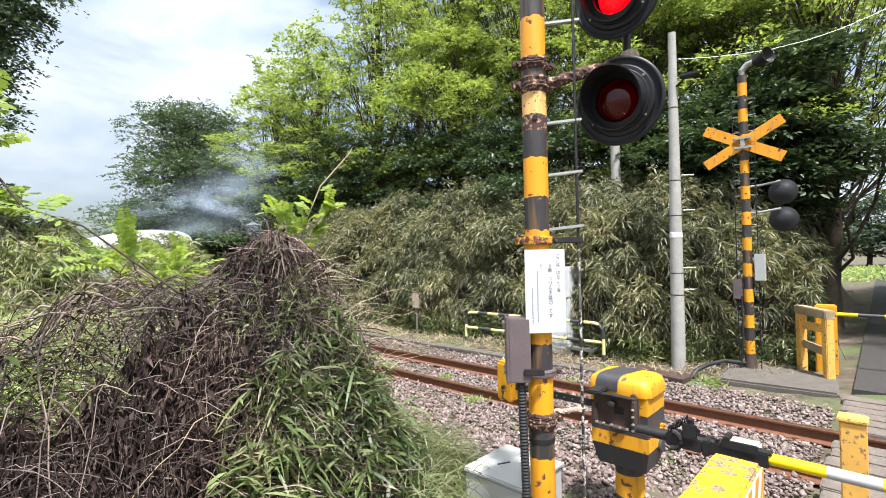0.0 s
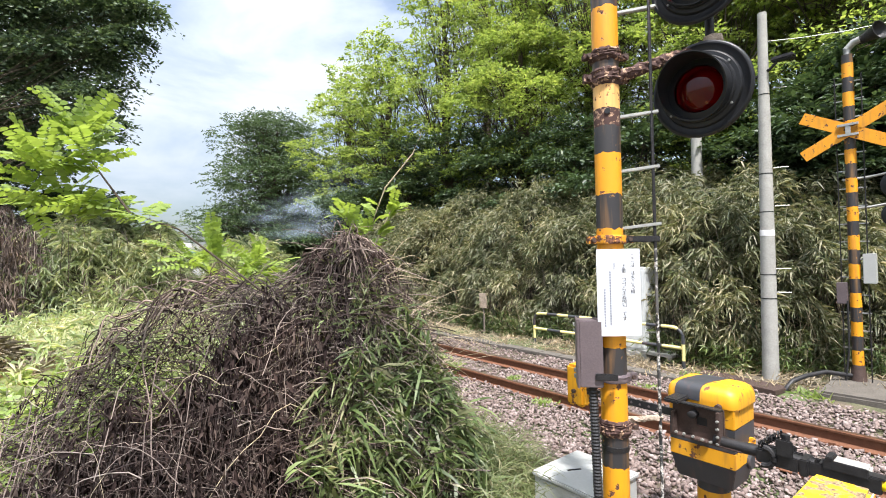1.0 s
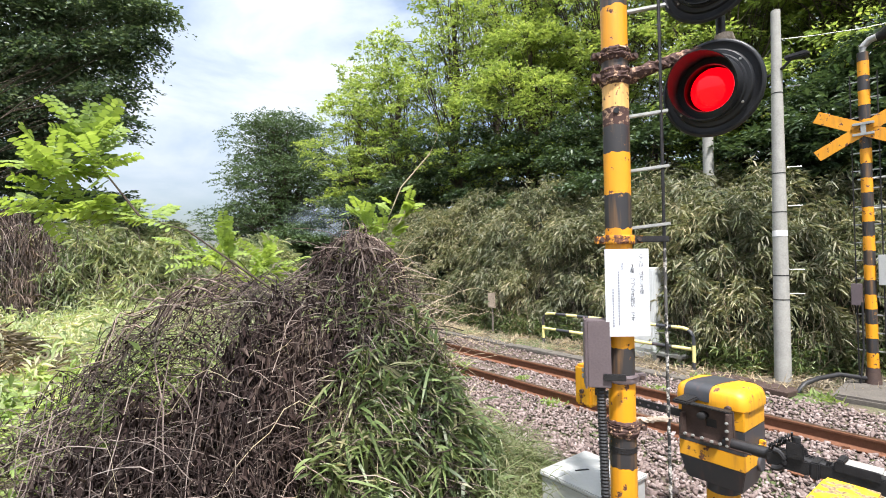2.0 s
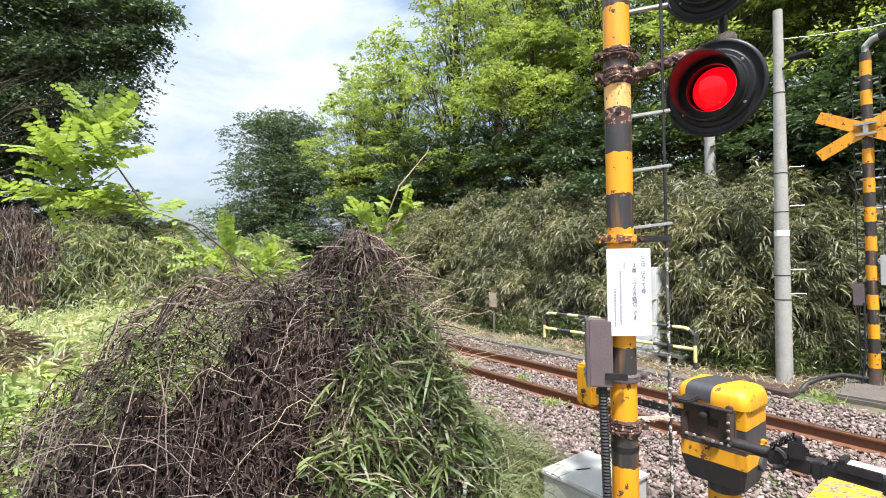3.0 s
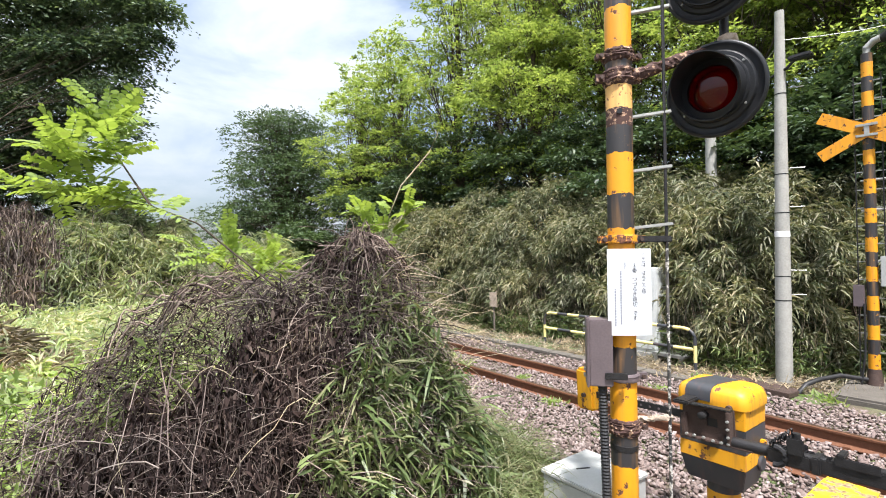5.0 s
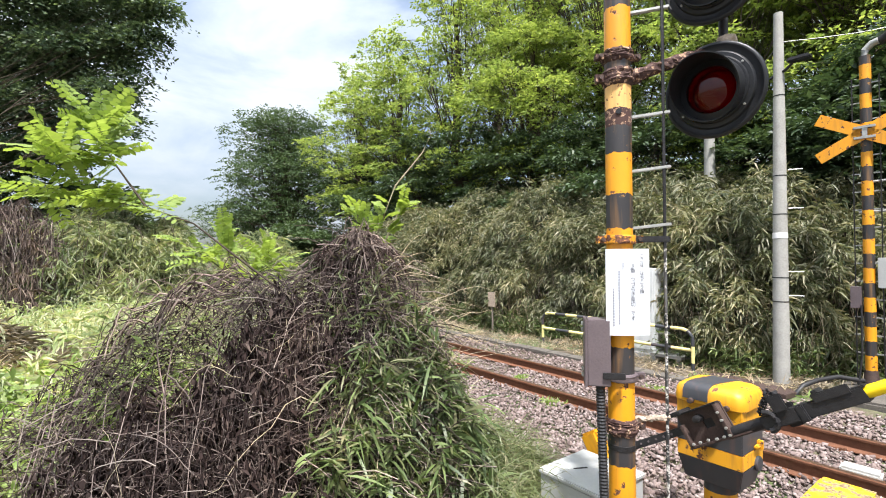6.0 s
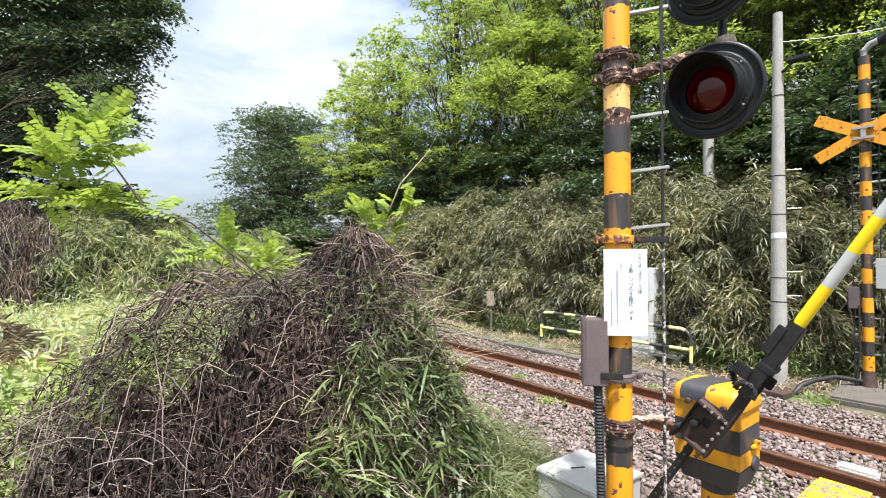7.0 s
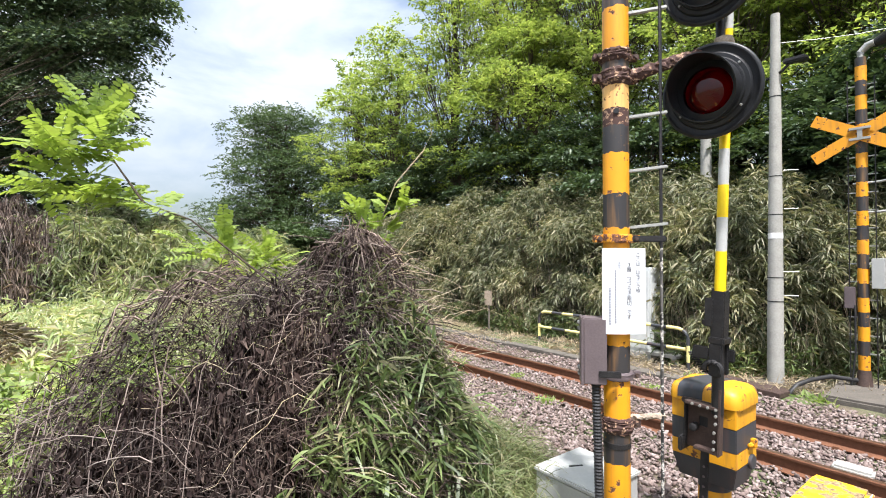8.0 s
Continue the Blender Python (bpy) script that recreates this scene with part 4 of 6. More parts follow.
def leaves_on(paths, per, ln, wd, out=(0, 0, -1.0), spread=0.45):
    """Limp leaves along each path."""
    n, k, _ = paths.shape
    f = RNG.uniform(0, k - 1.001, (n, per))
    i = f.astype(int)
    w = (f - i)[:, :, None]
    r = np.arange(n)[:, None]
    c = (paths[r, i] * (1 - w) + paths[r, i + 1] * w).reshape(-1, 3) + RNG.normal(0, 0.012, (n * per, 3))
    m = len(c)
    sz = RNG.uniform(0.5, 1.6, m)
    return leaf_arrays(c, np.asarray(out) + RNG.normal(0, spread, (m, 3)), ln * sz, wd * sz * RNG.uniform(0.6, 1.3, m), 0.4, 0.1, 0.45)


def vine_mound():
    top = thing("vine_mound", pose(0, 0, 0), "mound of withered grey-brown vines hanging over green bamboo grass", "shrubs", kind="stuff")
    # dark sheet added within the vines in place of their inner shade
    u, v = np.meshgrid(np.linspace(0, 1, 34), np.linspace(-0.8, 1, 30), indexing="ij")
    c = mound(u.ravel(), v.ravel())
    c[:, 2] = np.maximum(0.0, c[:, 2] * (0.40 + 0.26 * smooth(0.4, 0.75, u.ravel())) - 0.08 - RNG.uniform(0, 0.10, len(c)))
    c[:, 1] += 0.2
    i = (np.arange(33)[:, None] * 30 + np.arange(29)[None]).reshape(-1, 1)
    part("dark_core", quick_mesh("dark_core", c, np.concatenate([i + np.array([0, 30, 31]), i + np.array([0, 31, 1])]), "soil", True), None, top)

    def stems(n, u0, u1, v0, v1, du, dv, jit, rad, mat, nm, k=10, lift=0.0, sink=0.34, drift=0.0, wob=0.5):
        uu, vv = RNG.uniform(u0, u1, n), RNG.uniform(v0, v1, n)
        s = np.linspace(0, 1, k)[None]
        pu = uu[:, None] + (drift + RNG.normal(0, du, n))[:, None] * s + RNG.normal(0, du * 0.3, n)[:, None] * s ** 2
        pv = vv[:, None] + (RNG.uniform(*dv, n))[:, None] * s
        p = mound(pu.ravel(), pv.ravel()).reshape(n, k, 3)
        p = p + RNG.normal(0, jit, (n, 1, 3)) + np.cumsum(RNG.normal(0, jit * wob, (n, k, 3)), axis=1)
        arch = RNG.uniform(-0.10, 0.16, (n, 1)) * (s * (1 - s)) * 4
        p[:, :, 2] += lift + arch - RNG.random((n, 1)) ** 1.5 * sink
        p[:, :, 2] = np.maximum(p[:, :, 2], 0.04)
        r = rad * RNG.uniform(0.45, 1.8, (n, 1)) * np.linspace(1.1, 0.5, k)[None]
        part(nm, quick_mesh(nm, *twig_arrays(p, r), mat), None, top)
        return p

    # a loose tangle of crossing stems, thin over the open end
    def tangle(n, rad, ln, mat, nm, k=9):
        uu, vv = RNG.uniform(0.0, 0.84, n), RNG.uniform(-0.15, 1.0, n)
        keep = RNG.random(n) < 0.78 + 0.22 * np.maximum(smooth(0.40, 0.62, uu), smooth(0.30, 0.55, vv))
        uu, vv = uu[keep], vv[keep]
        n = len(uu)
        st = mound(uu, vv) + RNG.normal(0, 0.05, (n, 3))
        st[:, 2] -= 0.5 * RNG.random(n) ** 1.8
        d = unit(np.array([0.75, -0.62, 0.0]) * RNG.choice([-1, 1], (n, 1)) * RNG.uniform(0.2, 1.2, (n, 1)) + RNG.normal(0, 0.42, (n, 3)))
        s = np.linspace(0, 1, k)[None, :, None]
        l = ln * RNG.uniform(0.35, 1.5, (n, 1, 1))
        p = st[:, None] + d[:, None] * l * (s - 0.4) + np.array([0, 0, -0.55]) * l * (s - 0.4) ** 2 + np.cumsum(RNG.normal(0, 0.010, (n, k, 3)), axis=1)
        p[:, :, 2] = np.maximum(p[:, :, 2], 0.04)
        part(nm, quick_mesh(nm, *twig_arrays(p, rad * RNG.uniform(0.45, 1.7, (n, 1)) * np.linspace(1.1, 0.5, k)[None]), mat), None, top)

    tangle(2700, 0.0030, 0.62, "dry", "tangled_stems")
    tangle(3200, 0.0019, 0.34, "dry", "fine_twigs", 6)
    tangle(170, 0.0029, 0.7, "runner", "brown_runners", 11)
    stems(24, 0.0, 0.95, -0.1, 0.7, 0.12, (-0.15, 0.35), 0.022, 0.0029, "straw", "pale_stems", 10, 0.05, 0.15, -0.05, 0.3)
    # long runners that follow the ridge and arch down to the open end
    n, k = 15, 18
    s = np.linspace(0, 1, k)[None]
    ua, ub = RNG.uniform(0.30, 0.72, n)[:, None], RNG.uniform(-0.02, 0.24, n)[:, None]
    va, vb = RNG.uniform(-0.08, 0.12, n)[:, None], RNG.uniform(0.0, 0.9, n)[:, None]
    p = mound((ua + (ub - ua) * s).ravel(), (va + (vb - va) * s ** 2.4).ravel()).reshape(n, k, 3)
    p += RNG.normal(0, 0.045, (n, 1, 3)) + np.cumsum(RNG.normal(0, 0.012, (n, k, 3)), axis=1)
    p[:, :, 2] += 0.02 + 0.05 * np.sin(math.pi * s)
    part("long_runners", quick_mesh("long_runners", *twig_arrays(p, 0.0062 * RNG.uniform(0.5, 1.5, (n, 1)) * np.linspace(1.1, 0.6, k)[None]), "runner"), None, top)
    # curtains of limp withered leaves, coloured dark for the mound's shade
    n = 1200
    uu = np.concatenate([RNG.normal(0.44, 0.12, 400), RNG.uniform(0.0, 0.58, 560), RNG.uniform(0.0, 0.25, 240)]).clip(0.0, 0.7)
    vv = RNG.uniform(0.0, 0.85, n) * (1 - 0.42) + 0.42 * (1 - 0.75 * smooth(0.34, 0.5, uu))
    p = strands(n, mound(uu, vv) + RNG.normal(0, 0.05, (n, 3)), RNG.uniform(0.25, 0.85, n), 8, 0.012)
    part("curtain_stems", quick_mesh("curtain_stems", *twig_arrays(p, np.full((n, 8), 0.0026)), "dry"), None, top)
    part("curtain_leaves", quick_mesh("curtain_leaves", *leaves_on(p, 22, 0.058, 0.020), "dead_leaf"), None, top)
    # vines that fan from the peak
    n = 300
    a = RNG.uniform(0, 6.283, n)
    s = np.linspace(0, 1, 9)[None]
    peak = np.array([1.85, 3.61, 2.10])
    rad = RNG.uniform(0.05, 0.44, n)[:, None]
    x = peak[0] + np.cos(a)[:, None] * rad * s ** 0.7 + np.cumsum(RNG.normal(0, 0.012, (n, 9)), axis=1)
    y = peak[1] + np.sin(a)[:, None] * rad * s ** 0.7 + np.cumsum(RNG.normal(0, 0.012, (n, 9)), axis=1)
    z = peak[2] - RNG.uniform(0.2, 0.75, n)[:, None] * s ** 1.5 + RNG.normal(0, 0.012, (n, 9))
    p = np.stack([x, y, z], axis=2)
    part("hanging_fan", quick_mesh("hanging_fan", *twig_arrays(p, 0.0040 * RNG.uniform(0.5, 1.6, (n, 1)) * np.ones((1, 9))), "dry"), None, top)
    part("fan_leaves", quick_mesh("fan_leaves", *leaves_on(p[:, 4:], 9, 0.055, 0.017), "dead_leaf"), None, top)
    # a few long strands that hang from the peak to the grass
    n = 46
    p = strands(n, peak + np.stack([RNG.normal(0.02, 0.2, n), RNG.normal(-0.15, 0.15, n), RNG.uniform(-0.5, -0.25, n)], axis=1), RNG.uniform(0.5, 1.15, n), 10, 0.014)
    part("long_strands", quick_mesh("long_strands", *twig_arrays(p, 0.0036 * RNG.uniform(0.6, 1.7, (n, 1)) * np.ones((1, 10))), "dry"), None, top)
    # shoots that stick out towards the track
    n = 90
    st = mound(RNG.uniform(0.72, 0.98, n), RNG.uniform(-0.1, 0.45, n))
    d = unit(np.array([0.8, 0.25, 0.45]) + RNG.normal(0, 0.35, (n, 3)))
    k = np.linspace(0, 1, 9)[None, :, None]
    ln = RNG.uniform(0.25, 1.05, (n, 1, 1))
    path = st[:, None] + d[:, None] * ln * k + np.array([0, 0, -0.5]) * ln * k ** 2 + np.cumsum(RNG.normal(0, 0.014, (n, 9, 3)), axis=1)
    part("bare_shoots", quick_mesh("bare_shoots", *twig_arrays(path, 0.0025 * np.linspace(1, 0.4, 9)[None] * RNG.uniform(0.6, 1.5, (n, 1))), "straw"), None, top)
    # loose loops over the ridge
    n = 150
    u0 = RNG.uniform(0.05, 0.85, n)
    k = np.linspace(0, 1, 12)[None]
    pu = u0[:, None] + RNG.uniform(-0.16, 0.16, n)[:, None] * k
    pv = RNG.uniform(-0.15, 0.1, n)[:, None] + RNG.uniform(-0.1, 0.25, n)[:, None] * k
    p = mound(pu.ravel(), pv.ravel()).reshape(n, 12, 3) + np.cumsum(RNG.normal(0, 0.012, (n, 12, 3)), axis=1)
    p[:, :, 2] += RNG.uniform(0.02, 0.16, (n, 1)) * np.sin(math.pi * k)
    part("loose_loops", quick_mesh("loose_loops", *twig_arrays(p, 0.0034 * RNG.uniform(0.6, 1.5, (n, 1)) * np.ones((1, 12))), "dry"), None, top)
    # scattered withered leaves
    n = 3500
    p = mound(RNG.uniform(0, 0.9, n), RNG.uniform(-0.2, 0.95, n)) + RNG.normal(0, 0.06, (n, 3))
    p[:, 2] -= RNG.random(n) * 0.15
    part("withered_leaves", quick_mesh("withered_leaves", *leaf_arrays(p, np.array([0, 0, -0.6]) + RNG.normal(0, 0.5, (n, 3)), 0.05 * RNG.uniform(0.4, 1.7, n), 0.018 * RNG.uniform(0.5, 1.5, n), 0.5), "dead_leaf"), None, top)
    # slender green stems with narrow leaves on the flank
    n = 520
    foot = mound(RNG.uniform(0.52, 1.0, n), RNG.uniform(0.0, 0.95, n)) + RNG.normal(0, 0.06, (n, 3))
    p = strands(n, foot, RNG.uniform(0.25, 0.75, n), 6, 0.012, 0.09)
    part("green_stems", quick_mesh("green_stems", *twig_arrays(p, np.full((n, 6), 0.0021)), "verge"), None, top)
    part("narrow_leaves", quick_mesh("narrow_leaves", *leaves_on(p, 16, 0.085, 0.013, (-0.15, -0.3, 0.0), 0.6), "verge"), None, top)
    # green leaves that show through the open tangle
    n = 1900
    p = mound(RNG.uniform(0.0, 0.62, n), RNG.uniform(-0.5, 0.42, n))
    p[:, 2] = np.maximum(0.06, p[:, 2] * RNG.uniform(0.25, 0.85, n))
    p += RNG.normal(0, 0.06, (n, 3))
    part("young_leaves", quick_mesh("young_leaves", *leaf_arrays(p, np.array([-0.2, -0.3, 0.2]) + RNG.normal(0, 0.6, (n, 3)), 0.11 * RNG.uniform(0.5, 1.5, n), 0.036 * RNG.uniform(0.6, 1.4, n), 0.15, 0.2, 0.4, 0.5), "fresh"), None, top)
    # bamboo grass in front: fans of long blades
    n = 760
    uu = RNG.beta(2.6, 1.4, n)
    vv = RNG.uniform(0.30, 0.98, n)
    keep = vv > 1.24 - 0.98 * uu + RNG.normal(0, 0.06, n)
    c = mound(uu[keep], vv[keep]) + RNG.normal(0, 0.06, (keep.sum(), 3))
    c[:, 2] += RNG.uniform(-0.12, 0.10, len(c))
    per = 6
    p = np.repeat(c, per, axis=0) + RNG.normal(0, 0.02, (len(c) * per, 3))
    lead = np.repeat(np.array([0.0, -0.22, 0.15]) + RNG.normal(0, 0.6, (len(c), 3)), per, axis=0)
    m = len(p)
    part("bamboo_grass", quick_mesh("bamboo_grass", *blade_arrays(p, lead + RNG.normal(0, 0.55, (m, 3)), 0.18 * RNG.uniform(0.4, 1.7, m), 0.020 * RNG.uniform(0.6, 1.5, m), 0.35), "bamboo_green"), None, top)
    n = 260
    p = strands(n, mound(RNG.uniform(0.45, 1.0, n), RNG.uniform(0.25, 0.8, n)), RNG.uniform(0.3, 0.7, n), 6, 0.01, 0.12)
    part("grass_canes", quick_mesh("grass_canes", *twig_arrays(p, np.full((n, 6), 0.0020)), "straw"), None, top)


vine_mound()


def verge_grass():
    n = 17000
    y = 1.9 + 5.1 * RNG.random(n) ** 1.35
    x = 2.66 + 0.16 * (y - 2.6) + RNG.normal(0, 0.27, n)
    free = (y > 2.4) | (x < 2.3)          # clear of the equipment box
    x, y = x[free], y[free]
    n = len(x)
    z = ground_height(x, y)
    v, t = blade_arrays(np.stack([x, y, z + RNG.random(n) ** 1.4 * 0.52 * smooth(3.5, 2.7, x - 0.16 * (y - 2.6))], axis=1), np.array([0.25, -0.2, 0.4]) + RNG.normal(0, 0.5, (n, 3)), 0.27 * RNG.uniform(0.5, 1.4, n), 0.0062, 0.6)
    tagged(new("verge_grass", quick_mesh("verge_grass", v, t, "verge")), "drooping olive grass at the edge of the ballast", "grass", kind="stuff")


verge_grass()


def grass_tuft(x, y):
    n = 260
    top = thing("grass_tuft", pose(x, y, float(ground_height(np.array(x), np.array(y)))), "tuft of drooping olive grass swaying in the wind", "grass", "grass tufts at the ballast")
    p = RNG.normal(0, 0.09, (n, 3)) * np.array([1, 1, 0])
    p[:, 2] = RNG.random(n) ** 1.4 * 0.30
    v, t = blade_arrays(p, np.array([0.35, -0.15, 0.7]) + RNG.normal(0, 0.4, (n, 3)), 0.30 * RNG.uniform(0.5, 1.4, n), 0.0075, 0.6)
    part("blade_clump", quick_mesh("blade_clump", v, t, "verge"), None, top)
    return top


TUFTS = [grass_tuft(2.62, 2.95), grass_tuft(2.72, 2.6), grass_tuft(2.85, 3.25), grass_tuft(2.3, 2.55), grass_tuft(3.05, 3.7)]


def track_weed(x, y, s):
    """A small rosette of pale weeds in the stones."""
    n = 90
    top = thing("track_weed", pose(x, y, -0.13), "small yellow-green weed growing in the ballast", "weed", "weeds in the track", "stuff")
    p = RNG.normal(0, 0.07 * s, (n, 3)) * np.array([1, 1, 0])
    v, t = leaf_arrays(p, np.array([0, 0, 0.55]) + RNG.normal(0, 0.5, (n, 3)), 0.10 * s * RNG.uniform(0.5, 1.4, n), 0.020 * s, 0.15, 0.25, 0.4, 0.4)
    part("leaf_rosette", quick_mesh("leaf_rosette", v, t, "fresh"), None, top)


for weed_x, weed_y, weed_s in ((5.05, 4.2, 1.1), (5.5, 6.8, 1.4), (5.85, 7.5, 1.2), (5.72, 5.4, 0.8), (4.6, 7.4, 1.5), (4.3, 6.1, 1.2), (6.8, 3.7, 0.9), (7.9, 3.4, 1.5), (8.0, 1.9, 1.5), (4.1, 4.4, 0.9)):
    track_weed(weed_x, weed_y, weed_s)


# ---- young trees with feathered leaves ----
def pinnate(starts, dirs, length, pairs=9, leaflet=0.055):
    """Compound leaves: a rib with paired leaflets."""
    items, ribs = [], []
    for s, d in zip(starts, dirs):
        d = Vector(d).normalized()
        side = d.cross(Vector((random.gauss(0, 0.3), random.gauss(0, 0.3), 1))).normalized()
        ln = length * random.uniform(0.7, 1.25)
        k = np.linspace(0, 1, 7)[:, None]
        rib = np.array(s) + np.array(d) * ln * k + np.array([0, 0, -1.0]) * (0.18 * ln * k ** 2)
        ribs.append(rib)
        tt = np.linspace(0.18, 1, pairs)
        c = np.stack([np.interp(tt, k[:, 0], rib[:, i]) for i in range(3)], axis=1)
        for sg in (-1, 1):
            al = np.array(side)[None] * sg + np.array(d)[None] * 0.40 + RNG.normal(0, 0.10, (pairs, 3)) + np.array([0, 0, -0.12])
            sz = leaflet * (1.1 - 0.5 * np.abs(tt - 0.5)) * RNG.uniform(0.85, 1.15, pairs)
            items.append(oval_arrays(c, al, np.tile(np.array(d.cross(side)), (pairs, 1)) + RNG.normal(0, 0.15, (pairs, 3)), sz, sz * 0.46))
    return join_arrays(items), twig_arrays(np.array(ribs), np.full((len(ribs), 7), 0.0016))


def leafy_branch(name, label, foot, stems, leafpts, length, leaflet, radius=0.007, wood="bark"):
    """stems: lists of points; leafpts: (stem, from, to, count)."""
    top = thing(name, pose(*foot), label, "branch")
    f = Vector(foot)
    b = Build()
    for pts in stems:
        q = [Vector(p) - f for p in pts]
        b.tube(q, [radius * (1.2 - 0.9 * i / (len(q) - 1)) for i in range(len(q))], 6)
    part("stem", b, wood, top, smooth=True)
    st, dr = [], []
    for si, a, e, n in leafpts:
        pts = np.array([list(Vector(p) - f) for p in stems[si]])
        s = np.linspace(0, 1, len(pts))
        for _ in range(n):
            w = random.uniform(a, e)
            c = np.array([np.interp(w, s, pts[:, i]) for i in range(3)])
            g = np.array([np.interp(min(1, w + 0.05), s, pts[:, i]) - np.interp(w - 0.05, s, pts[:, i]) for i in range(3)])
            st.append(c)
            dr.append(unit(g[None])[0] * 0.5 + RNG.normal(0, 0.7, 3) * np.array([1, 1, 0.4]) + np.array([0, 0, 0.22]))
    (v, t), (v2, t2) = pinnate(st, dr, length, 9, leaflet)
    part("leaves", quick_mesh("leaves", v, t, "lime"), None, top, "lime green feathered leaves")
    part("leaf_ribs", quick_mesh("leaf_ribs", v2, t2, "lime"), None, top)
    return top


def spot(px, py, d):
    """A point d metres ahead of the standing camera, from the tangents to the right and up."""
    fw, rt = Vector((0.603, 0.797, 0)), Vector((0.797, -0.603, 0))
    return tuple(fw * d + rt * (px * d) + Vector((0, 0, 1.9 + py * d)))


BRANCH = leafy_branch("locust_branch", "overhanging branch with lime green feathered leaves in the wind", spot(-0.36, -0.06, 3.1),
                      [[spot(-0.36, -0.06, 3.1), spot(-0.44, 0.0, 3.1), spot(-0.53, 0.07, 3.05), spot(-0.63, 0.105, 3.0), spot(-0.75, 0.125, 2.95), spot(-0.90, 0.145, 2.9)],
                       [spot(-0.63, 0.105, 3.0), spot(-0.67, 0.16, 3.0), spot(-0.72, 0.23, 3.0), spot(-0.73, 0.29, 3.0)],
                       [spot(-0.75, 0.125, 2.95), spot(-0.80, 0.2, 2.9), spot(-0.84, 0.25, 2.9)]],
                      [(0, 0.5, 1.0, 38), (1, 0.25, 1.0, 36), (2, 0.1, 1.0, 24)], 0.30, 0.060)
FERN = leafy_branch("locust_sapling", "low sapling with lime green feathered leaves behind the vines", spot(-0.42, -0.3, 4.9),
                    [[spot(-0.42, -0.3, 4.9), spot(-0.42, -0.06, 4.9), spot(-0.36, 0.015, 4.9)], [spot(-0.42, -0.06, 4.9), spot(-0.45, 0.0, 4.9), spot(-0.46, 0.045, 4.9)],
                     [spot(-0.42, -0.06, 4.9), spot(-0.50, 0.0, 4.9), spot(-0.55, 0.035, 4.9)], [spot(-0.42, -0.06, 4.9), spot(-0.38, -0.03, 4.8), spot(-0.34, -0.01, 4.8)]],
                    [(0, 0.5, 1.0, 20), (1, 0.2, 1.0, 16), (2, 0.2, 1.0, 16), (3, 0.2, 1.0, 12)], 0.34, 0.062)
SAPLING = leafy_branch("vine_sapling", "young tree with bright green leaves and a bare curved shoot", spot(-0.10, -0.35, 4.6),
                       [[spot(-0.10, -0.35, 4.6), spot(-0.11, -0.05, 4.6), spot(-0.13, 0.05, 4.6), spot(-0.09, 0.15, 4.6), spot(-0.03, 0.22, 4.6), spot(-0.01, 0.26, 4.6), spot(-0.015, 0.27, 4.6)],
                        [spot(-0.11, -0.05, 4.6), spot(-0.15, 0.04, 4.55), spot(-0.18, 0.11, 4.55)], [spot(-0.12, 0.02, 4.6), spot(-0.09, 0.08, 4.6), spot(-0.075, 0.11, 4.6)]],
                       [(1, 0.3, 1.0, 18), (2, 0.2, 1.0, 14), (0, 0.2, 0.5, 10)], 0.22, 0.055, 0.009, "straw")


# ---- the near crossing signal ----
def bands(parent, x, y, levels, r, sides=36, ragged=0.006):
    """Painted bands of a post, each its own mesh, with flaked uneven edges. levels: (z from, z to, material)."""
    def edge(z, a):
        return z + ragged * 2 * noise.noise(Vector((math.cos(a) * 2.6, math.sin(a) * 2.6, z * 7))) + ragged * noise.noise(Vector((math.cos(a) * 9, math.sin(a) * 9, z * 11)))
    for z0, z1, mat in levels:
        v, f = [], []
        for j in range(sides):
            w = 2 * math.pi * j / sides
            for z in (edge(z0, w), edge(z1, w)):
                v.append((x + r * math.cos(w), y + r * math.sin(w), z))
        for j in range(sides):
            k = (j + 1) % sides
            f.append((j * 2, k * 2, k * 2 + 1, j * 2 + 1))
        f += [tuple(range(0, 2 * sides, 2)), tuple(range(2 * sides - 1, 0, -2))]
        part("painted_band", Build().add(v, f), mat, parent, smooth=True)


def clamp(parent, z, r, h, mat, label=""):
    """A two-part band with bolted ears; a rusted one is swollen and flaky."""
    old = mat == "rust"
    rows = 5 if old else 4
    prof = [(r - 0.002, z - h / 2)] + [(r + 0.014 + (0.004 if k % 2 else 0.0), z - h / 2 + h * k / rows) for k in range(rows + 1)] + [(r - 0.002, z + h / 2)]
    b = Build().lathe(prof, 44)
    if old:
        for zz in (z - h * 0.62, z + h * 0.66):
            b.lathe([(r - 0.002, zz - 0.018), (r + 0.007, zz - 0.012), (r + 0.011, zz), (r + 0.006, zz + 0.012), (r - 0.002, zz + 0.016)], 44)
    b.lumpy(0.009 if old else 0.003, 40.0)
    part("clamp", b, mat, parent, label, smooth=not old)
    for a in (-35, 145):
        m = pose(0, 0, z, 0, 0, a)
        ear = Build()
        for q in range(5):
            x0 = r + 0.004 + 0.011 * q
            ear.box(x0, x0 + 0.013, -0.020, 0.020, -h * 0.42, h * 0.42, m)
        part("clamp_ear", ear.lumpy(0.007 if old else 0.001, 60.0), mat, parent)
        part("clamp_bolt", Build().lathe([(0, -0.038), (0.012, -0.038), (0.012, -0.022), (0.006, -0.02), (0.006, 0.02), (0.012, 0.022), (0.012, 0.036), (0, 0.036)], 8, m @ pose(r + 0.036, 0, 0, 90, 0, 0)), "rust_plate", parent)


PLATES = []


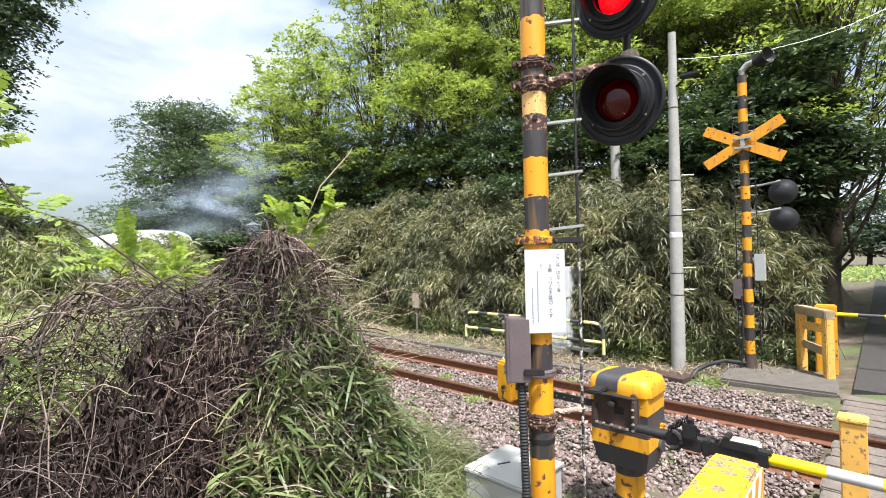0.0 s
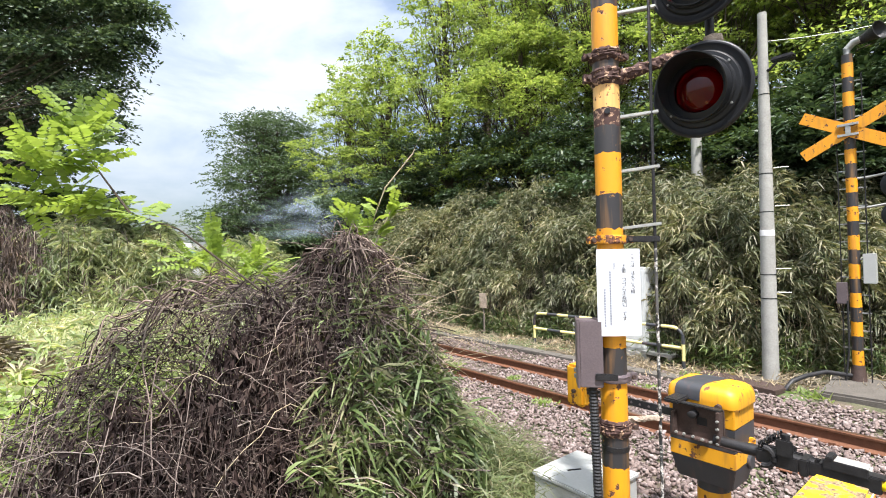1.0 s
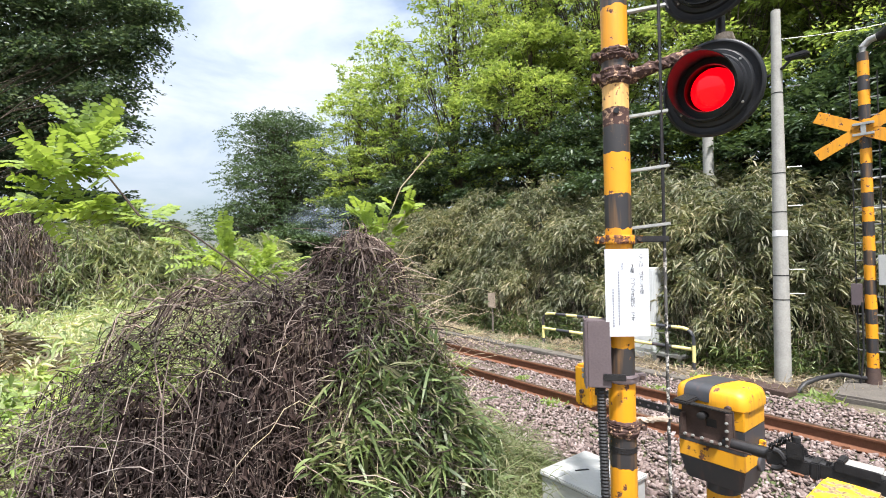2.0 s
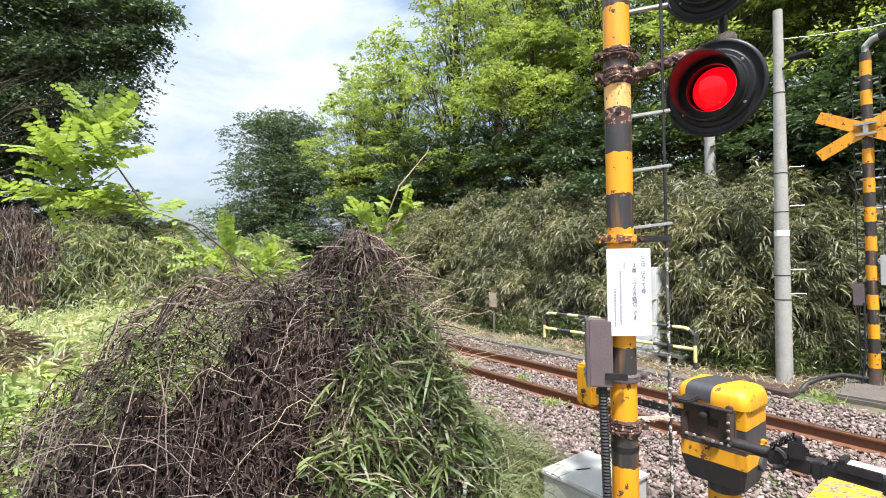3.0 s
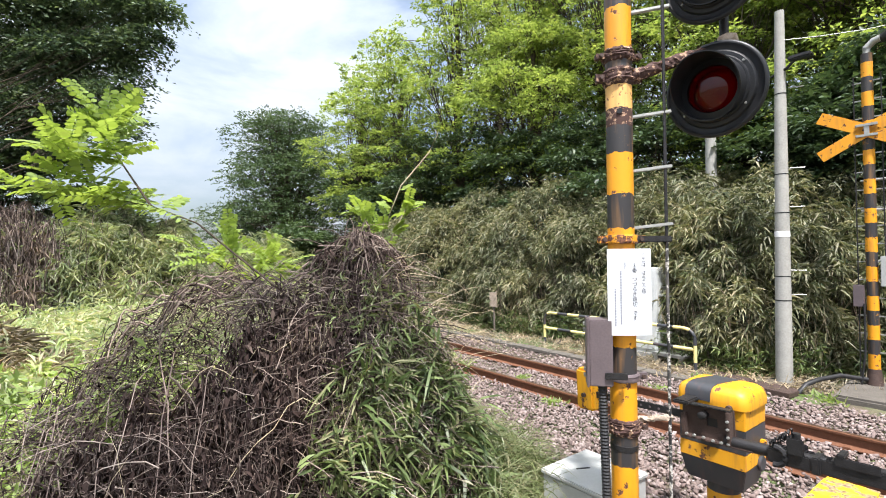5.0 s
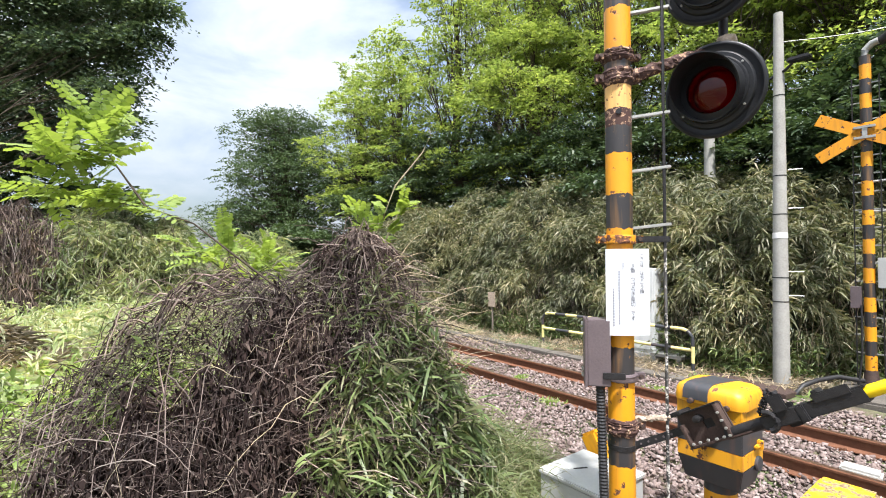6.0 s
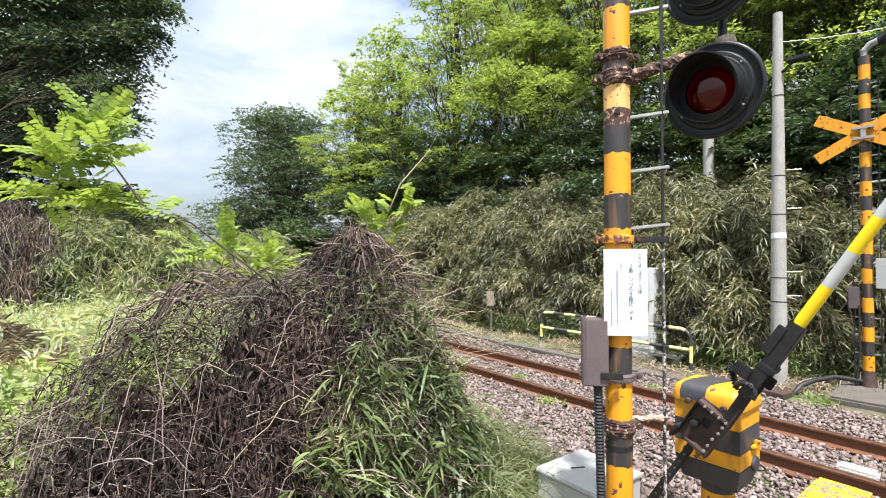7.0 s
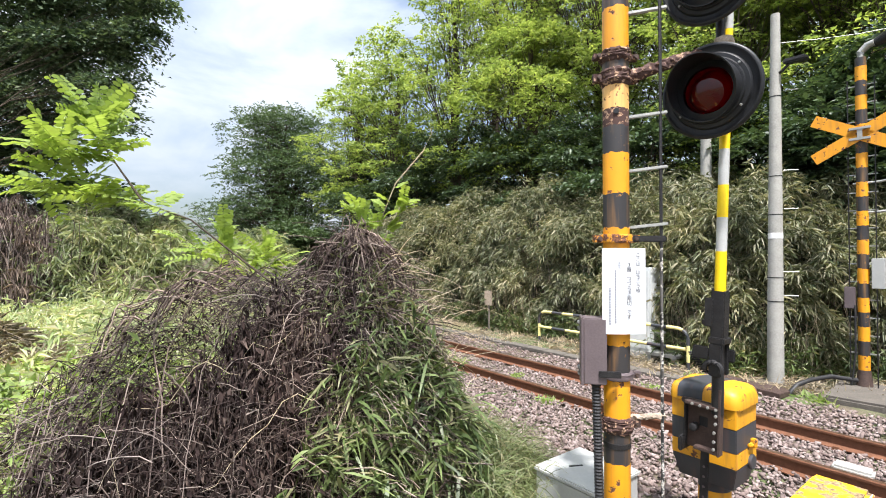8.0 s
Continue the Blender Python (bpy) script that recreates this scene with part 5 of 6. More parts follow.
def flash_lamp(parent, m):
    """A round black lamp with a visor; within it a plate turns its lit or its dark face to the red lens. Faces -Y of m."""
    tilt = m @ pose(0, 0, 0, 90, 0, 0)          # z of the lathe looks forward
    R = 0.272
    prof = [(0.14, -0.01), (R - 0.012, -0.012)] + [(R - 0.012 + 0.015 * math.sin(q), 0.003 - 0.015 * math.cos(q)) for q in np.linspace(0.3, 3.3, 9)]
    prof += [(R - 0.024, 0.010), (R - 0.050, 0.008), (R - 0.056, 0.020), (R - 0.060, 0.024), (R - 0.080, 0.026), (R - 0.086, 0.038), (0.155, 0.042), (0.15, 0.03), (0.14, -0.01)]
    lamp = part("lamp", Build().lathe(prof, 64), "lamp_black", parent, "round black enamel lamp with a red lens", smooth=True, m=tilt)
    # back housing
    part("housing", Build().lathe([(0, -0.16), (0.07, -0.16), (0.10, -0.14), (0.135, -0.08), (0.142, 0.03)], 40), "lamp_black", lamp, smooth=True)
    # visor: longer at the top
    v, f, n = [], [], 48
    for j in range(n):
        a = 2 * math.pi * j / n
        up = 0.5 + 0.5 * math.sin(a)
        ln = 0.035 + 0.165 * up ** 0.8
        for r, h in ((0.176, 0.036), (0.182, 0.04 + ln), (0.176, 0.04 + ln), (0.170, 0.036)):
            v.append((r * math.cos(a), r * math.sin(a), h))
    for j in range(n):
        k = (j + 1) % n
        for i in range(4):
            f.append((j * 4 + i, k * 4 + i, k * 4 + (i + 1) % 4, j * 4 + (i + 1) % 4))
    part("visor", Build().add(v, f), "lamp_black", lamp, smooth=True)
    part("lens_ring", Build().lathe([(0.128, 0.030), (0.172, 0.030), (0.172, 0.040), (0.134, 0.050), (0.128, 0.030)], 48), "lamp_black", lamp, smooth=True)
    prof = [(0.13 * math.cos(q), 0.040 + 0.068 * math.sin(q)) for q in np.linspace(0, math.pi / 2, 9)]
    part("lens", Build().lathe(prof, 48), "lens", lamp, "glossy red glass lens", smooth=True).visible_shadow = False
    plate = part("light_plate", Build().lathe([(0, -0.004), (0.124, -0.004), (0.124, -0.001)], 40), "unlit", lamp, "dark red face of the light plate", m=pose(0, 0, -0.03))
    part("lit_face", Build().lathe([(0, 0.004), (0.124, 0.004), (0.124, 0.0)], 40), "glow", plate, "glowing red light")
    for a in (35, 145, 215, 325):
        part("screw", Build().lathe([(0, 0), (0.007, 0), (0.007, 0.008), (0, 0.009)], 8, pose(0.200 * math.cos(radians(a)), 0.205 * math.sin(radians(a)), 0.03)), "steel", lamp)
    PLATES.append(plate)
    return lamp


def near_signal():
    x, y, r = 2.498, 1.56, 0.0745
    s = thing("crossing_signal", pose(x, y, 0), "level crossing signal post in chipped yellow-black bands with red lamps", "crossing signal")
    Z = [(-0.3, 0.21, "yellow"), (0.21, 0.43, "black"), (0.43, 0.674, "yellow"), (0.674, 0.86, "black"), (0.86, 0.93, "rust"), (0.93, 1.16, "yellow"), (1.16, 1.36, "black"), (1.36, 2.048, "yellow"),
         (2.048, 2.248, "black"), (2.248, 2.491, "yellow"), (2.491, 2.648, "black"), (2.648, 2.747, "rust"), (2.747, 2.905, "yellow_pale"), (2.905, 3.09, "black"), (3.09, 3.346, "yellow"), (3.346, 3.6, "black"), (3.6, 3.85, "yellow"), (3.85, 4.1, "black"), (4.1, 4.4, "yellow")]
    bands(s, 0, 0, Z, r)
    clamp(s, 3.065, r, 0.035, "rust", "thickly rusted clamp")
    clamp(s, 2.935, r, 0.055, "rust", "thickly rusted clamp")
    clamp(s, 1.985, r, 0.05, "yellow_rusty", "rust-stained yellow clamp")
    clamp(s, 1.185, r, 0.045, "box_brown")
    clamp(s, 0.895, r, 0.05, "rust", "thickly rusted clamp")
    part("steel_band", Build().lathe([(r, 0.765), (r + 0.003, 0.766), (r + 0.003, 0.796), (r, 0.797)], 28), "steel_dark", s, smooth=True)
    # solid black disc; its colour gives the shade inside a bolt hole
    part("dark_hole_disc", Build().lathe([(0, 0), (0.016, 0), (0.016, 0.006), (0, 0.006)], 12, pose(-0.062, -0.043, 2.725, 90, 0, -55)), "lamp_black", s)
    # arm to the lamps
    ap = [(0.02 + 0.52 * k / 30, -0.05 - 0.335 * k / 30, 2.93 + 0.225 * k / 30) for k in range(31)]
    arm = Build().tube(ap, [0.037 - 0.010 * k / 30 for k in range(31)], 22).lumpy(0.016, 40.0)
    part("lamp_arm", arm, "rust", s, "flaking rusted lamp arm")
    part("arm_cap", Build().lathe([(0, -0.03), (0.05, -0.03), (0.055, 0.0), (0.05, 0.035), (0, 0.04)], 16, pose(0.54, -0.385, 3.16)).lumpy(0.012, 45.0), "rust_pale", s, "pale crusted arm end")
    part("lamp_stem", Build().tube([(0.585, -0.35, 2.72), (0.585, -0.35, 3.75)], 0.026, 12), "steel_dark", s, smooth=True)
    for z in (2.855, 3.54):
        face = pose(0.425, -0.355, z, 0, 0, -86) @ pose(0, 0, 0, 6, 0, 0)
        flash_lamp(s, face)
    # climbing rod and rungs
    rod = [(0.162, -0.19, 3.9), (0.166, -0.186, 3.38), (0.184, -0.178, 1.93)]
    part("guard_rod", Build().tube(rod, 0.0095, 8), "steel_dark", s, smooth=True)
    part("guard_rod", Build().tube([(0.184, -0.178, 1.93), (0.206, -0.168, -0.1)], 0.0095, 8), "chipped", s, "black steel rod with worn pale patches", smooth=True)
    for z in (3.32, 2.70, 2.38, 2.045):
        part("rung", Build().box(0, 0.27, -0.013, 0.013, -0.009, 0.009, pose(0.02, -0.01, z, 0, -6, -47)), "steel", s, bevel=0.003)
    part("rung", Build().tube([(0.02 + 0.19 * q / 14, -0.01 - 0.17 * q / 14, 0.925 + 0.02 * q / 14) for q in range(15)], 0.017, 10).lumpy(0.014, 55.0), "rust_pale", s, "rung crusted with pale rust")
    part("rod_clip", Build().box(0.0, 0.26, -0.018, 0.018, -0.018, 0.018, pose(0.02, -0.01, 1.985, 0, 0, -44)), "steel_dark", s, bevel=0.004)
    return s


near_signal()


def letter(ch, size, mat):
    cu = bpy.data.curves.new("letter", "FONT")
    cu.body, cu.size, cu.align_x, cu.align_y = ch, size, "CENTER", "CENTER"
    ob = new("letter", cu)
    dg = bpy.context.evaluated_depsgraph_get()
    me = bpy.data.meshes.new_from_object(ob.evaluated_get(dg))
    bpy.data.objects.remove(ob)
    me.materials.clear()
    me.materials.append(MAT[mat])
    return me


def paper_sign():
    # hangs on the face of the post
    m = pose(2.446, 1.478, 1.683, 90, 0, -37.5)
    s = thing("notice_sheet", m, "white laminated notice with vertical lettering tied to the post", "notice")
    w, h = 0.249, 0.492
    b = Build()
    n = 8
    for i in range(n + 1):
        x = -w / 2 + w * i / n
        zc = 0.008 - 0.012 * (2 * x / w) ** 2
        b.v += [(x, -h / 2, zc), (x, h / 2, zc), (x, -h / 2, zc - 0.0015), (x, h / 2, zc - 0.0015)]
    for i in range(n):
        k = i * 4
        b.f += [(k, k + 4, k + 5, k + 1), (k + 2, k + 3, k + 7, k + 6), (k, k + 2, k + 6, k + 4), (k + 1, k + 5, k + 7, k + 3)]
    b.f += [(0, 1, 3, 2), (n * 4, n * 4 + 2, n * 4 + 3, n * 4 + 1)]
    part("sheet", b, "paper", s, smooth=True)

    def column(text, x, top, size, step, mat):
        yy = top
        for ch in text:
            if ch != " ":
                part("letter", letter(ch, size, mat), None, s, m=pose(x, yy, 0.0095 - 0.012 * (2 * x / w) ** 2))
                yy -= step
            else:
                yy -= step * 0.75
    column("ここは はちこう線", 0.078, 0.205, 0.028, 0.0262, "ink")
    column("3番 つづらき踏切 です", 0.025, 0.15, 0.03, 0.0285, "ink")
    column("連絡先", -0.030, 0.16, 0.014, 0.014, "ink_pale")
    for x, y0, y1, mt in ((-0.052, 0.12, -0.185, "ink_pale"), (-0.083, 0.02, -0.185, "ink_pale")):
        yy = y0
        while yy > y1:
            hh = random.uniform(0.008, 0.012)
            part("text_bar", Build().box(x - 0.0042, x + 0.0042, yy - hh, yy, 0.007 - 0.012 * (2 * x / w) ** 2 + 0.001, 0.0095 - 0.012 * (2 * x / w) ** 2), mt, s)
            yy -= hh + random.uniform(0.004, 0.006)


paper_sign()


def junction_box():
    m = pose(2.352, 1.625, 1.14, 0, 0, -50)
    s = thing("junction_box", m, "grey-brown metal junction box on the signal post", "junction box")
    part("body", Build().box(-0.055, 0.075, -0.05, 0.09, 0.005, 0.385), "box_brown", s, bevel=0.006)
    part("lid", Build().box(-0.067, -0.055, -0.056, 0.096, -0.002, 0.392), "box_brown", s, bevel=0.004)
    for z in (0.04, 0.075, 0.31, 0.345):
        part("hinge", Build().box(-0.078, -0.052, 0.062, 0.102, z - 0.009, z + 0.009), "steel", s, bevel=0.002)
    for z in (0.07,):
        part("bracket", Build().box(0.03, 0.15, -0.065, -0.045, z - 0.018, z + 0.018), "steel_dark", s, bevel=0.003)
    pts, rad = [], []
    for i in range(120):
        f = i / 119
        pts.append((0.02 + 0.02 * f, 0.0 - 0.05 * f, -1.1 * f))
        rad.append(0.027 if i % 2 else 0.0225)
    part("conduit", Build().tube(pts, rad, 12), "rubber", s, "black corrugated conduit", smooth=False)


junction_box()


def grey_cabinet():
    s = thing("equipment_box", pose(2.79, 1.98, -0.08), "light grey painted metal equipment box on the ballast", "equipment box")
    part("body", Build().box(-0.25, 0.25, -0.24, 0.24, 0, 0.45), "box_grey", s, bevel=0.006)
    part("lid", Build().box(-0.262, 0.262, -0.252, 0.252, 0.45, 0.482), "box_grey", s, bevel=0.008)
    part("lid_slot", Build().box(-0.07, 0.03, -0.006, 0.006, 0.4825, 0.487, pose(-0.02, 0.05, 0, 0, 0, -28)), "steel_dark", s)


grey_cabinet()


# ---- the crossing gate: machine and keyed arm ----
PIV = (3.17, 1.345, 0.825)


def gate_machine():
    s = thing("gate_machine", pose(3.42, 1.40, -0.05), "level crossing gate machine in yellow and black stripes", "gate machine")
    x0, x1, y0, y1 = -0.17, 0.16, -0.20, 0.205
    lv = [(0.43, 0.58, "gate_black", -0.035), (0.58, 0.68, "gate_yellow", 0), (0.68, 0.83, "gate_black", 0), (0.83, 0.98, "gate_yellow", 0)]
    for z0, z1, mt, ins in lv:
        v = []
        for z, k in ((z0, -ins), (z1, 0.0)):
            v += [(x0 + k, y0 + k, z), (x1 - k, y0 + k, z), (x0 + k, y1 - k, z), (x1 - k, y1 - k, z)]
        part("housing_band", Build().add(v, [(0, 2, 3, 1), (4, 5, 7, 6), (0, 1, 5, 4), (2, 6, 7, 3), (0, 4, 6, 2), (1, 3, 7, 5)]), mt, s, bevel=0.004)
    levels = [(0.950, 0.176, 0.212), (0.956, 0.186, 0.222), (0.985, 0.187, 0.223), (1.030, 0.182, 0.218), (1.055, 0.170, 0.206), (1.071, 0.148, 0.184), (1.079, 0.118, 0.150), (1.082, 0.05, 0.07)]
    v, f, seg = [], [], 7
    for z, hx, hy in levels:
        r = min(0.06, hx * 0.6)
        for cx, cy, a0 in ((hx - r, hy - r, 0), (r - hx, hy - r, 90), (r - hx, r - hy, 180), (hx - r, r - hy, 270)):
            v += [(cx + r * math.cos(radians(a0 + 90 * q / (seg - 1))), 0.003 + cy + r * math.sin(radians(a0 + 90 * q / (seg - 1))), z) for q in range(seg)]
    k = 4 * seg
    f = [(a * k + b, a * k + (b + 1) % k, (a + 1) * k + (b + 1) % k, (a + 1) * k + b) for a in range(len(levels) - 1) for b in range(k)]
    f += [tuple(range(k - 1, -1, -1)), tuple((len(levels) - 1) * k + b for b in range(k))]
    hood = part("hood", Build().add(v, f), "gate_yellow", s, "rounded yellow hood with a black stripe", smooth=True)
    arc = [(-1, 0.975, 0.190), (-1, 1.031, 0.186), (-1, 1.057, 0.174), (-1, 1.0735, 0.151), (-1, 1.082, 0.120), (-1, 1.086, 0.05), (1, 1.086, 0.05), (1, 1.082, 0.120), (1, 1.0735, 0.151), (1, 1.057, 0.174), (1, 1.031, 0.186)]
    v = []
    for sg, z, hx in arc:
        for dy in (-0.075, 0.085):
            y = 0.03 - 0.22 * sg * hx + dy
            v += [(sg * hx, y, z), (sg * (hx - 0.010), y, z - 0.010)]
    f = []
    for q in range(len(arc) - 1):
        a, b = 4 * q, 4 * q + 4
        f += [(a, a + 2, b + 2, b), (a + 1, b + 1, b + 3, a + 3), (a, b, b + 1, a + 1), (a + 2, a + 3, b + 3, b + 2)]
    part("hood_stripe", Build().add(v, f), "gate_black", hood, smooth=True)
    for y in (-0.12, 0.1):
        part("hood_catch", Build().lathe([(0, 0), (0.018, 0), (0.018, 0.03), (0, 0.034)], 12, pose(-0.185, y, 0.965, 0, -90, 0)), "rust_plate", s, smooth=True)
    part("side_latch", Build().box(0.0, 0.09, -0.225, -0.198, 0.69, 0.71).box(0.05, 0.08, -0.235, -0.198, 0.675, 0.735), "gate_yellow", s, bevel=0.006)
    part("side_cover", Build().lathe([(0, 0), (0.05, 0), (0.05, 0.012), (0.044, 0.018), (0, 0.018)], 20, pose(0.06, -0.20, 0.58, 90, 0, 0)), "gate_black", s, smooth=True)
    for z0, z1, mt in ((-0.25, 0.2, "gate_black"), (0.2, 0.36, "gate_yellow"), (0.36, 0.43, "gate_black")):
        part("pedestal_band", Build().lathe([(0, z0), (0.10, z0), (0.10, z1), (0, z1)], 28), mt, s, smooth=True)
    part("shaft_boss", Build().lathe([(0, 0), (0.055, 0), (0.055, 0.05), (0, 0.05)], 24, pose(-0.17, PIV[1] - 1.40, PIV[2] + 0.05, 0, -90, 0)), "rust_plate", s, smooth=True)


gate_machine()


def gate_arm():
    """Built lying along -Y from the pivot; turns about X."""
    a = thing("crossing_barrier", pose(*PIV), "rising crossing barrier with a yellow and grey striped boom", "barrier")
    def shrink(b):
        b.v = [(x, y * 0.80, z * 0.67) for x, y, z in b.v]
        return b
    # carrier plate with openings
    pl = Build().box(-0.035, -0.02, -0.16, 0.225, 0.045, 0.15).box(-0.035, -0.02, -0.16, 0.225, -0.15, -0.035).box(-0.035, -0.02, 0.04, 0.225, -0.036, 0.046).box(-0.035, -0.02, -0.16, -0.04, -0.036, 0.046)
    part("carrier_plate", shrink(pl), "rust_plate", a, "rusty brown carrier plate with bolts")
    # thin black sheet closes the opening and stands for the shade in it
    part("dark_recess_fill", shrink(Build().box(-0.026, -0.021, -0.045, 0.045, -0.04, 0.05)), "lamp_black", a)
    part("carrier_flange", shrink(Build().box(-0.075, -0.02, -0.155, 0.225, 0.146, 0.162)), "steel_dark", a, bevel=0.004)
    part("carrier_flange", shrink(Build().box(-0.085, -0.02, -0.30, 0.225, -0.165, -0.145)), "rust_plate", a, bevel=0.004)
    part("carrier_web", shrink(Build().box(-0.095, -0.035, -0.155, -0.13, -0.145, 0.146)), "rust_plate", a, bevel=0.003)
    part("carrier_web", shrink(Build().box(-0.085, -0.035, 0.19, 0.215, -0.145, 0.06)), "rust_plate", a, bevel=0.003)
    part("clevis_pin", shrink(Build().lathe([(0, 0), (0.033, 0), (0.033, 0.05), (0.02, 0.055), (0, 0.055)], 20, pose(-0.035, 0.05, 0.07, 0, -90, 0))), "steel_dark", a, smooth=True)
    part("stop_block", shrink(Build().box(-0.11, 0.06, 0.14, 0.26, 0.15, 0.19)), "steel_dark", a, bevel=0.008)
    for y in (-0.14, -0.09, -0.03, 0.04, 0.11, 0.17):
        part("bolt", shrink(Build().lathe([(0, 0), (0.013, 0), (0.013, 0.012), (0, 0.014)], 6, pose(-0.085, y, -0.125 - 0.01 * (y < 0), 0, -90, 0))), "steel", a)
    for y, z in ((-0.145, 0.0), (-0.145, 0.07), (-0.145, -0.07)):
        part("bolt", shrink(Build().lathe([(0, 0), (0.012, 0), (0.012, 0.012), (0, 0.014)], 6, pose(-0.095, y, z, 0, -90, 0))), "steel", a)
    # pipe and boom holder
    part("pipe", Build().tube([(-0.05, -0.08, -0.085), (-0.05, -0.58, -0.075)], 0.034, 16), "steel_dark", a, smooth=True)
    part("yoke", Build().box(-0.11, -0.095, -0.52, -0.32, -0.12, -0.045).box(-0.005, 0.01, -0.52, -0.32, -0.12, -0.045).box(-0.11, 0.01, -0.56, -0.52, -0.13, -0.04), "steel_dark", a, bevel=0.006)
    hook = [(-0.115, -0.36 + 0.05 * math.cos(q), -0.075 + 0.05 * math.sin(q)) for q in np.linspace(1.6, 4.9, 12)]
    part("hook_bracket", Build().tube(hook, 0.016, 8), "steel_dark", a, "grey curved hook bracket", smooth=True)
    part("yoke_ear", Build().box(-0.125, -0.112, -0.50, -0.42, -0.05, 0.045), "steel_dark", a, bevel=0.006)
    part("yoke_ear", Build().box(0.012, 0.025, -0.48, -0.40, -0.15, -0.02), "steel_dark", a, bevel=0.006)
    sp = [(-0.09 + 0.02 * math.cos(q * 1.2), -0.33 - 0.0025 * q, -0.03 + 0.0022 * q + 0.02 * math.sin(q * 1.2)) for q in range(44)]
    part("spring", Build().tube(sp, 0.006, 6), "steel_dark", a, "coiled return spring", smooth=True)
    part("spring_post", Build().tube([(-0.07, -0.45, -0.08), (-0.07, -0.455, 0.06)], 0.02, 12), "steel_dark", a, smooth=True)
    part("holder", Build().box(-0.085, -0.015, -0.845, -0.52, -0.12, -0.105).box(-0.092, -0.082, -0.845, -0.52, -0.12, -0.045).box(-0.018, -0.008, -0.845, -0.52, -0.12, -0.045).box(-0.085, -0.015, -0.86, -0.60, -0.052, -0.04), "steel_dark", a, bevel=0.004)
    part("holder_clip", Build().box(-0.10, -0.09, -0.80, -0.62, -0.06, -0.01).box(-0.10, 0.0, -0.66, -0.63, -0.02, 0.005), "steel_dark", a, bevel=0.004)
    # boom bands
    cuts = [0.80, 1.09, 1.30, 1.50, 1.72, 1.90, 2.15, 2.22, 2.45, 2.70, 2.95, 3.20, 3.45, 3.70, 3.95, 4.20, 4.45]
    mats = ["boom_yellow", "boom_white", "boom_yellow", "boom_white", "boom_yellow", "boom_red", "boom_white"] + ["boom_yellow", "boom_white"] * 5
    for i, mt in enumerate(mats):
        if i + 1 < len(cuts):
            r0 = 0.032 - 0.0028 * (cuts[i] - 0.8)
            r1 = 0.032 - 0.0028 * (cuts[i + 1] - 0.8)
            part("boom_band", Build().tube([(-0.05, -cuts[i], -0.078), (-0.05, -cuts[i + 1], -0.078)], [r0, r1], 20), mt, a, smooth=True)
    # counterweight lever
    lev = Build().box(0.0, 0.016, 0.2, 0.89, -0.02, 0.03)
    part("lever", lev, "steel_dark", a, "black perforated counterweight lever", bevel=0.003)
    for i in range(9):
        part("lever_hole", Build().lathe([(0, 0), (0.008, 0), (0.008, 0.003), (0, 0.003)], 10, pose(-0.001, 0.30 + i * 0.065, 0.005, 0, -90, 0)), "box_brown", a)
    part("counterweight", Build().box(-0.045, 0.07, 0.87, 1.03, -0.12, 0.20), "gate_yellow", a, "yellow cast counterweight", bevel=0.02)
    part("weight_bolt", Build().lathe([(0, 0), (0.018, 0), (0.018, 0.02), (0, 0.02)], 6, pose(-0.045, 0.95, 0.0, 0, -90, 0)), "rust_plate", a)
    return a


ARM = gate_arm()


# ---- guards at the lane ----
def striped_guard():
    g = thing("striped_guard", pose(2.12, 0.555, 0.0), "yellow guard board with orange and white diagonal stripes beside the lane", "guard board")
    part("board", Build().box(-0.62, 0.51, -0.10, 0.10, 0.46, 0.90), "lemon", g, "chipped yellow painted board", bevel=0.012)
    part("panel", Build().box(-0.60, 0.50, -0.104, -0.10, 0.48, 0.885), "white", g, "white reflective panel")
    for i in range(8):
        x = -0.62 + i * 0.15
        pts = [(x, 0.48), (x + 0.07, 0.48), (x + 0.07 + 0.2, 0.885), (x + 0.2, 0.885)]
        pts = [(min(max(px, -0.60), 0.50), pz) for px, pz in pts]
        v = [(px, yy, pz) for yy in (-0.107, -0.104) for px, pz in pts]
        part("stripe", Build().add(v, [(0, 1, 2, 3), (7, 6, 5, 4), (0, 4, 5, 1), (1, 5, 6, 2), (2, 6, 7, 3), (3, 7, 4, 0)]), "orange", g)
    for x in (-0.5, 0.4):
        part("leg", Build().box(x - 0.05, x + 0.05, -0.05, 0.05, -0.1, 0.46), "lemon", g, bevel=0.006)


striped_guard()


def guard_post():
    p = thing("guard_post", pose(3.9, 0.18, 0.0), "square yellow guard post by the crossing", "guard post")
    part("post", Build().box(-0.065, 0.065, -0.065, 0.065, -0.15, 0.82), "fence_yellow", p, bevel=0.008)
    part("cap", Build().box(-0.075, 0.075, -0.075, 0.075, 0.82, 0.845), "fence_yellow", p, bevel=0.006)


guard_post()


def far_guard():
    f = thing("guard_fence", pose(9.26, 0.83, -0.02, 0, 0, 31.6), "old yellow and black guard fence across the track", "fence")
    for x in (-0.36, 0.36):
        part("post", Build().box(x - 0.065, x + 0.065, -0.055, 0.055, -0.3, 0.98), "fence_yellow", f, bevel=0.012)
    part("rail", Build().box(-0.43, 0.43, -0.07, 0.07, 0.87, 1.0), "timber_pale", f, "bleached grey top beam", bevel=0.012)
    for z, mt in ((0.70, "fence_yellow"), (0.38, "timber_pale")):
        part("board", Build().box(-0.30, 0.30, -0.025, 0.025, z - 0.06, z + 0.06, pose(0, 0, 0, 0, 2.5 if z > 0.5 else -2, 0)), mt, f, bevel=0.006)


far_guard()


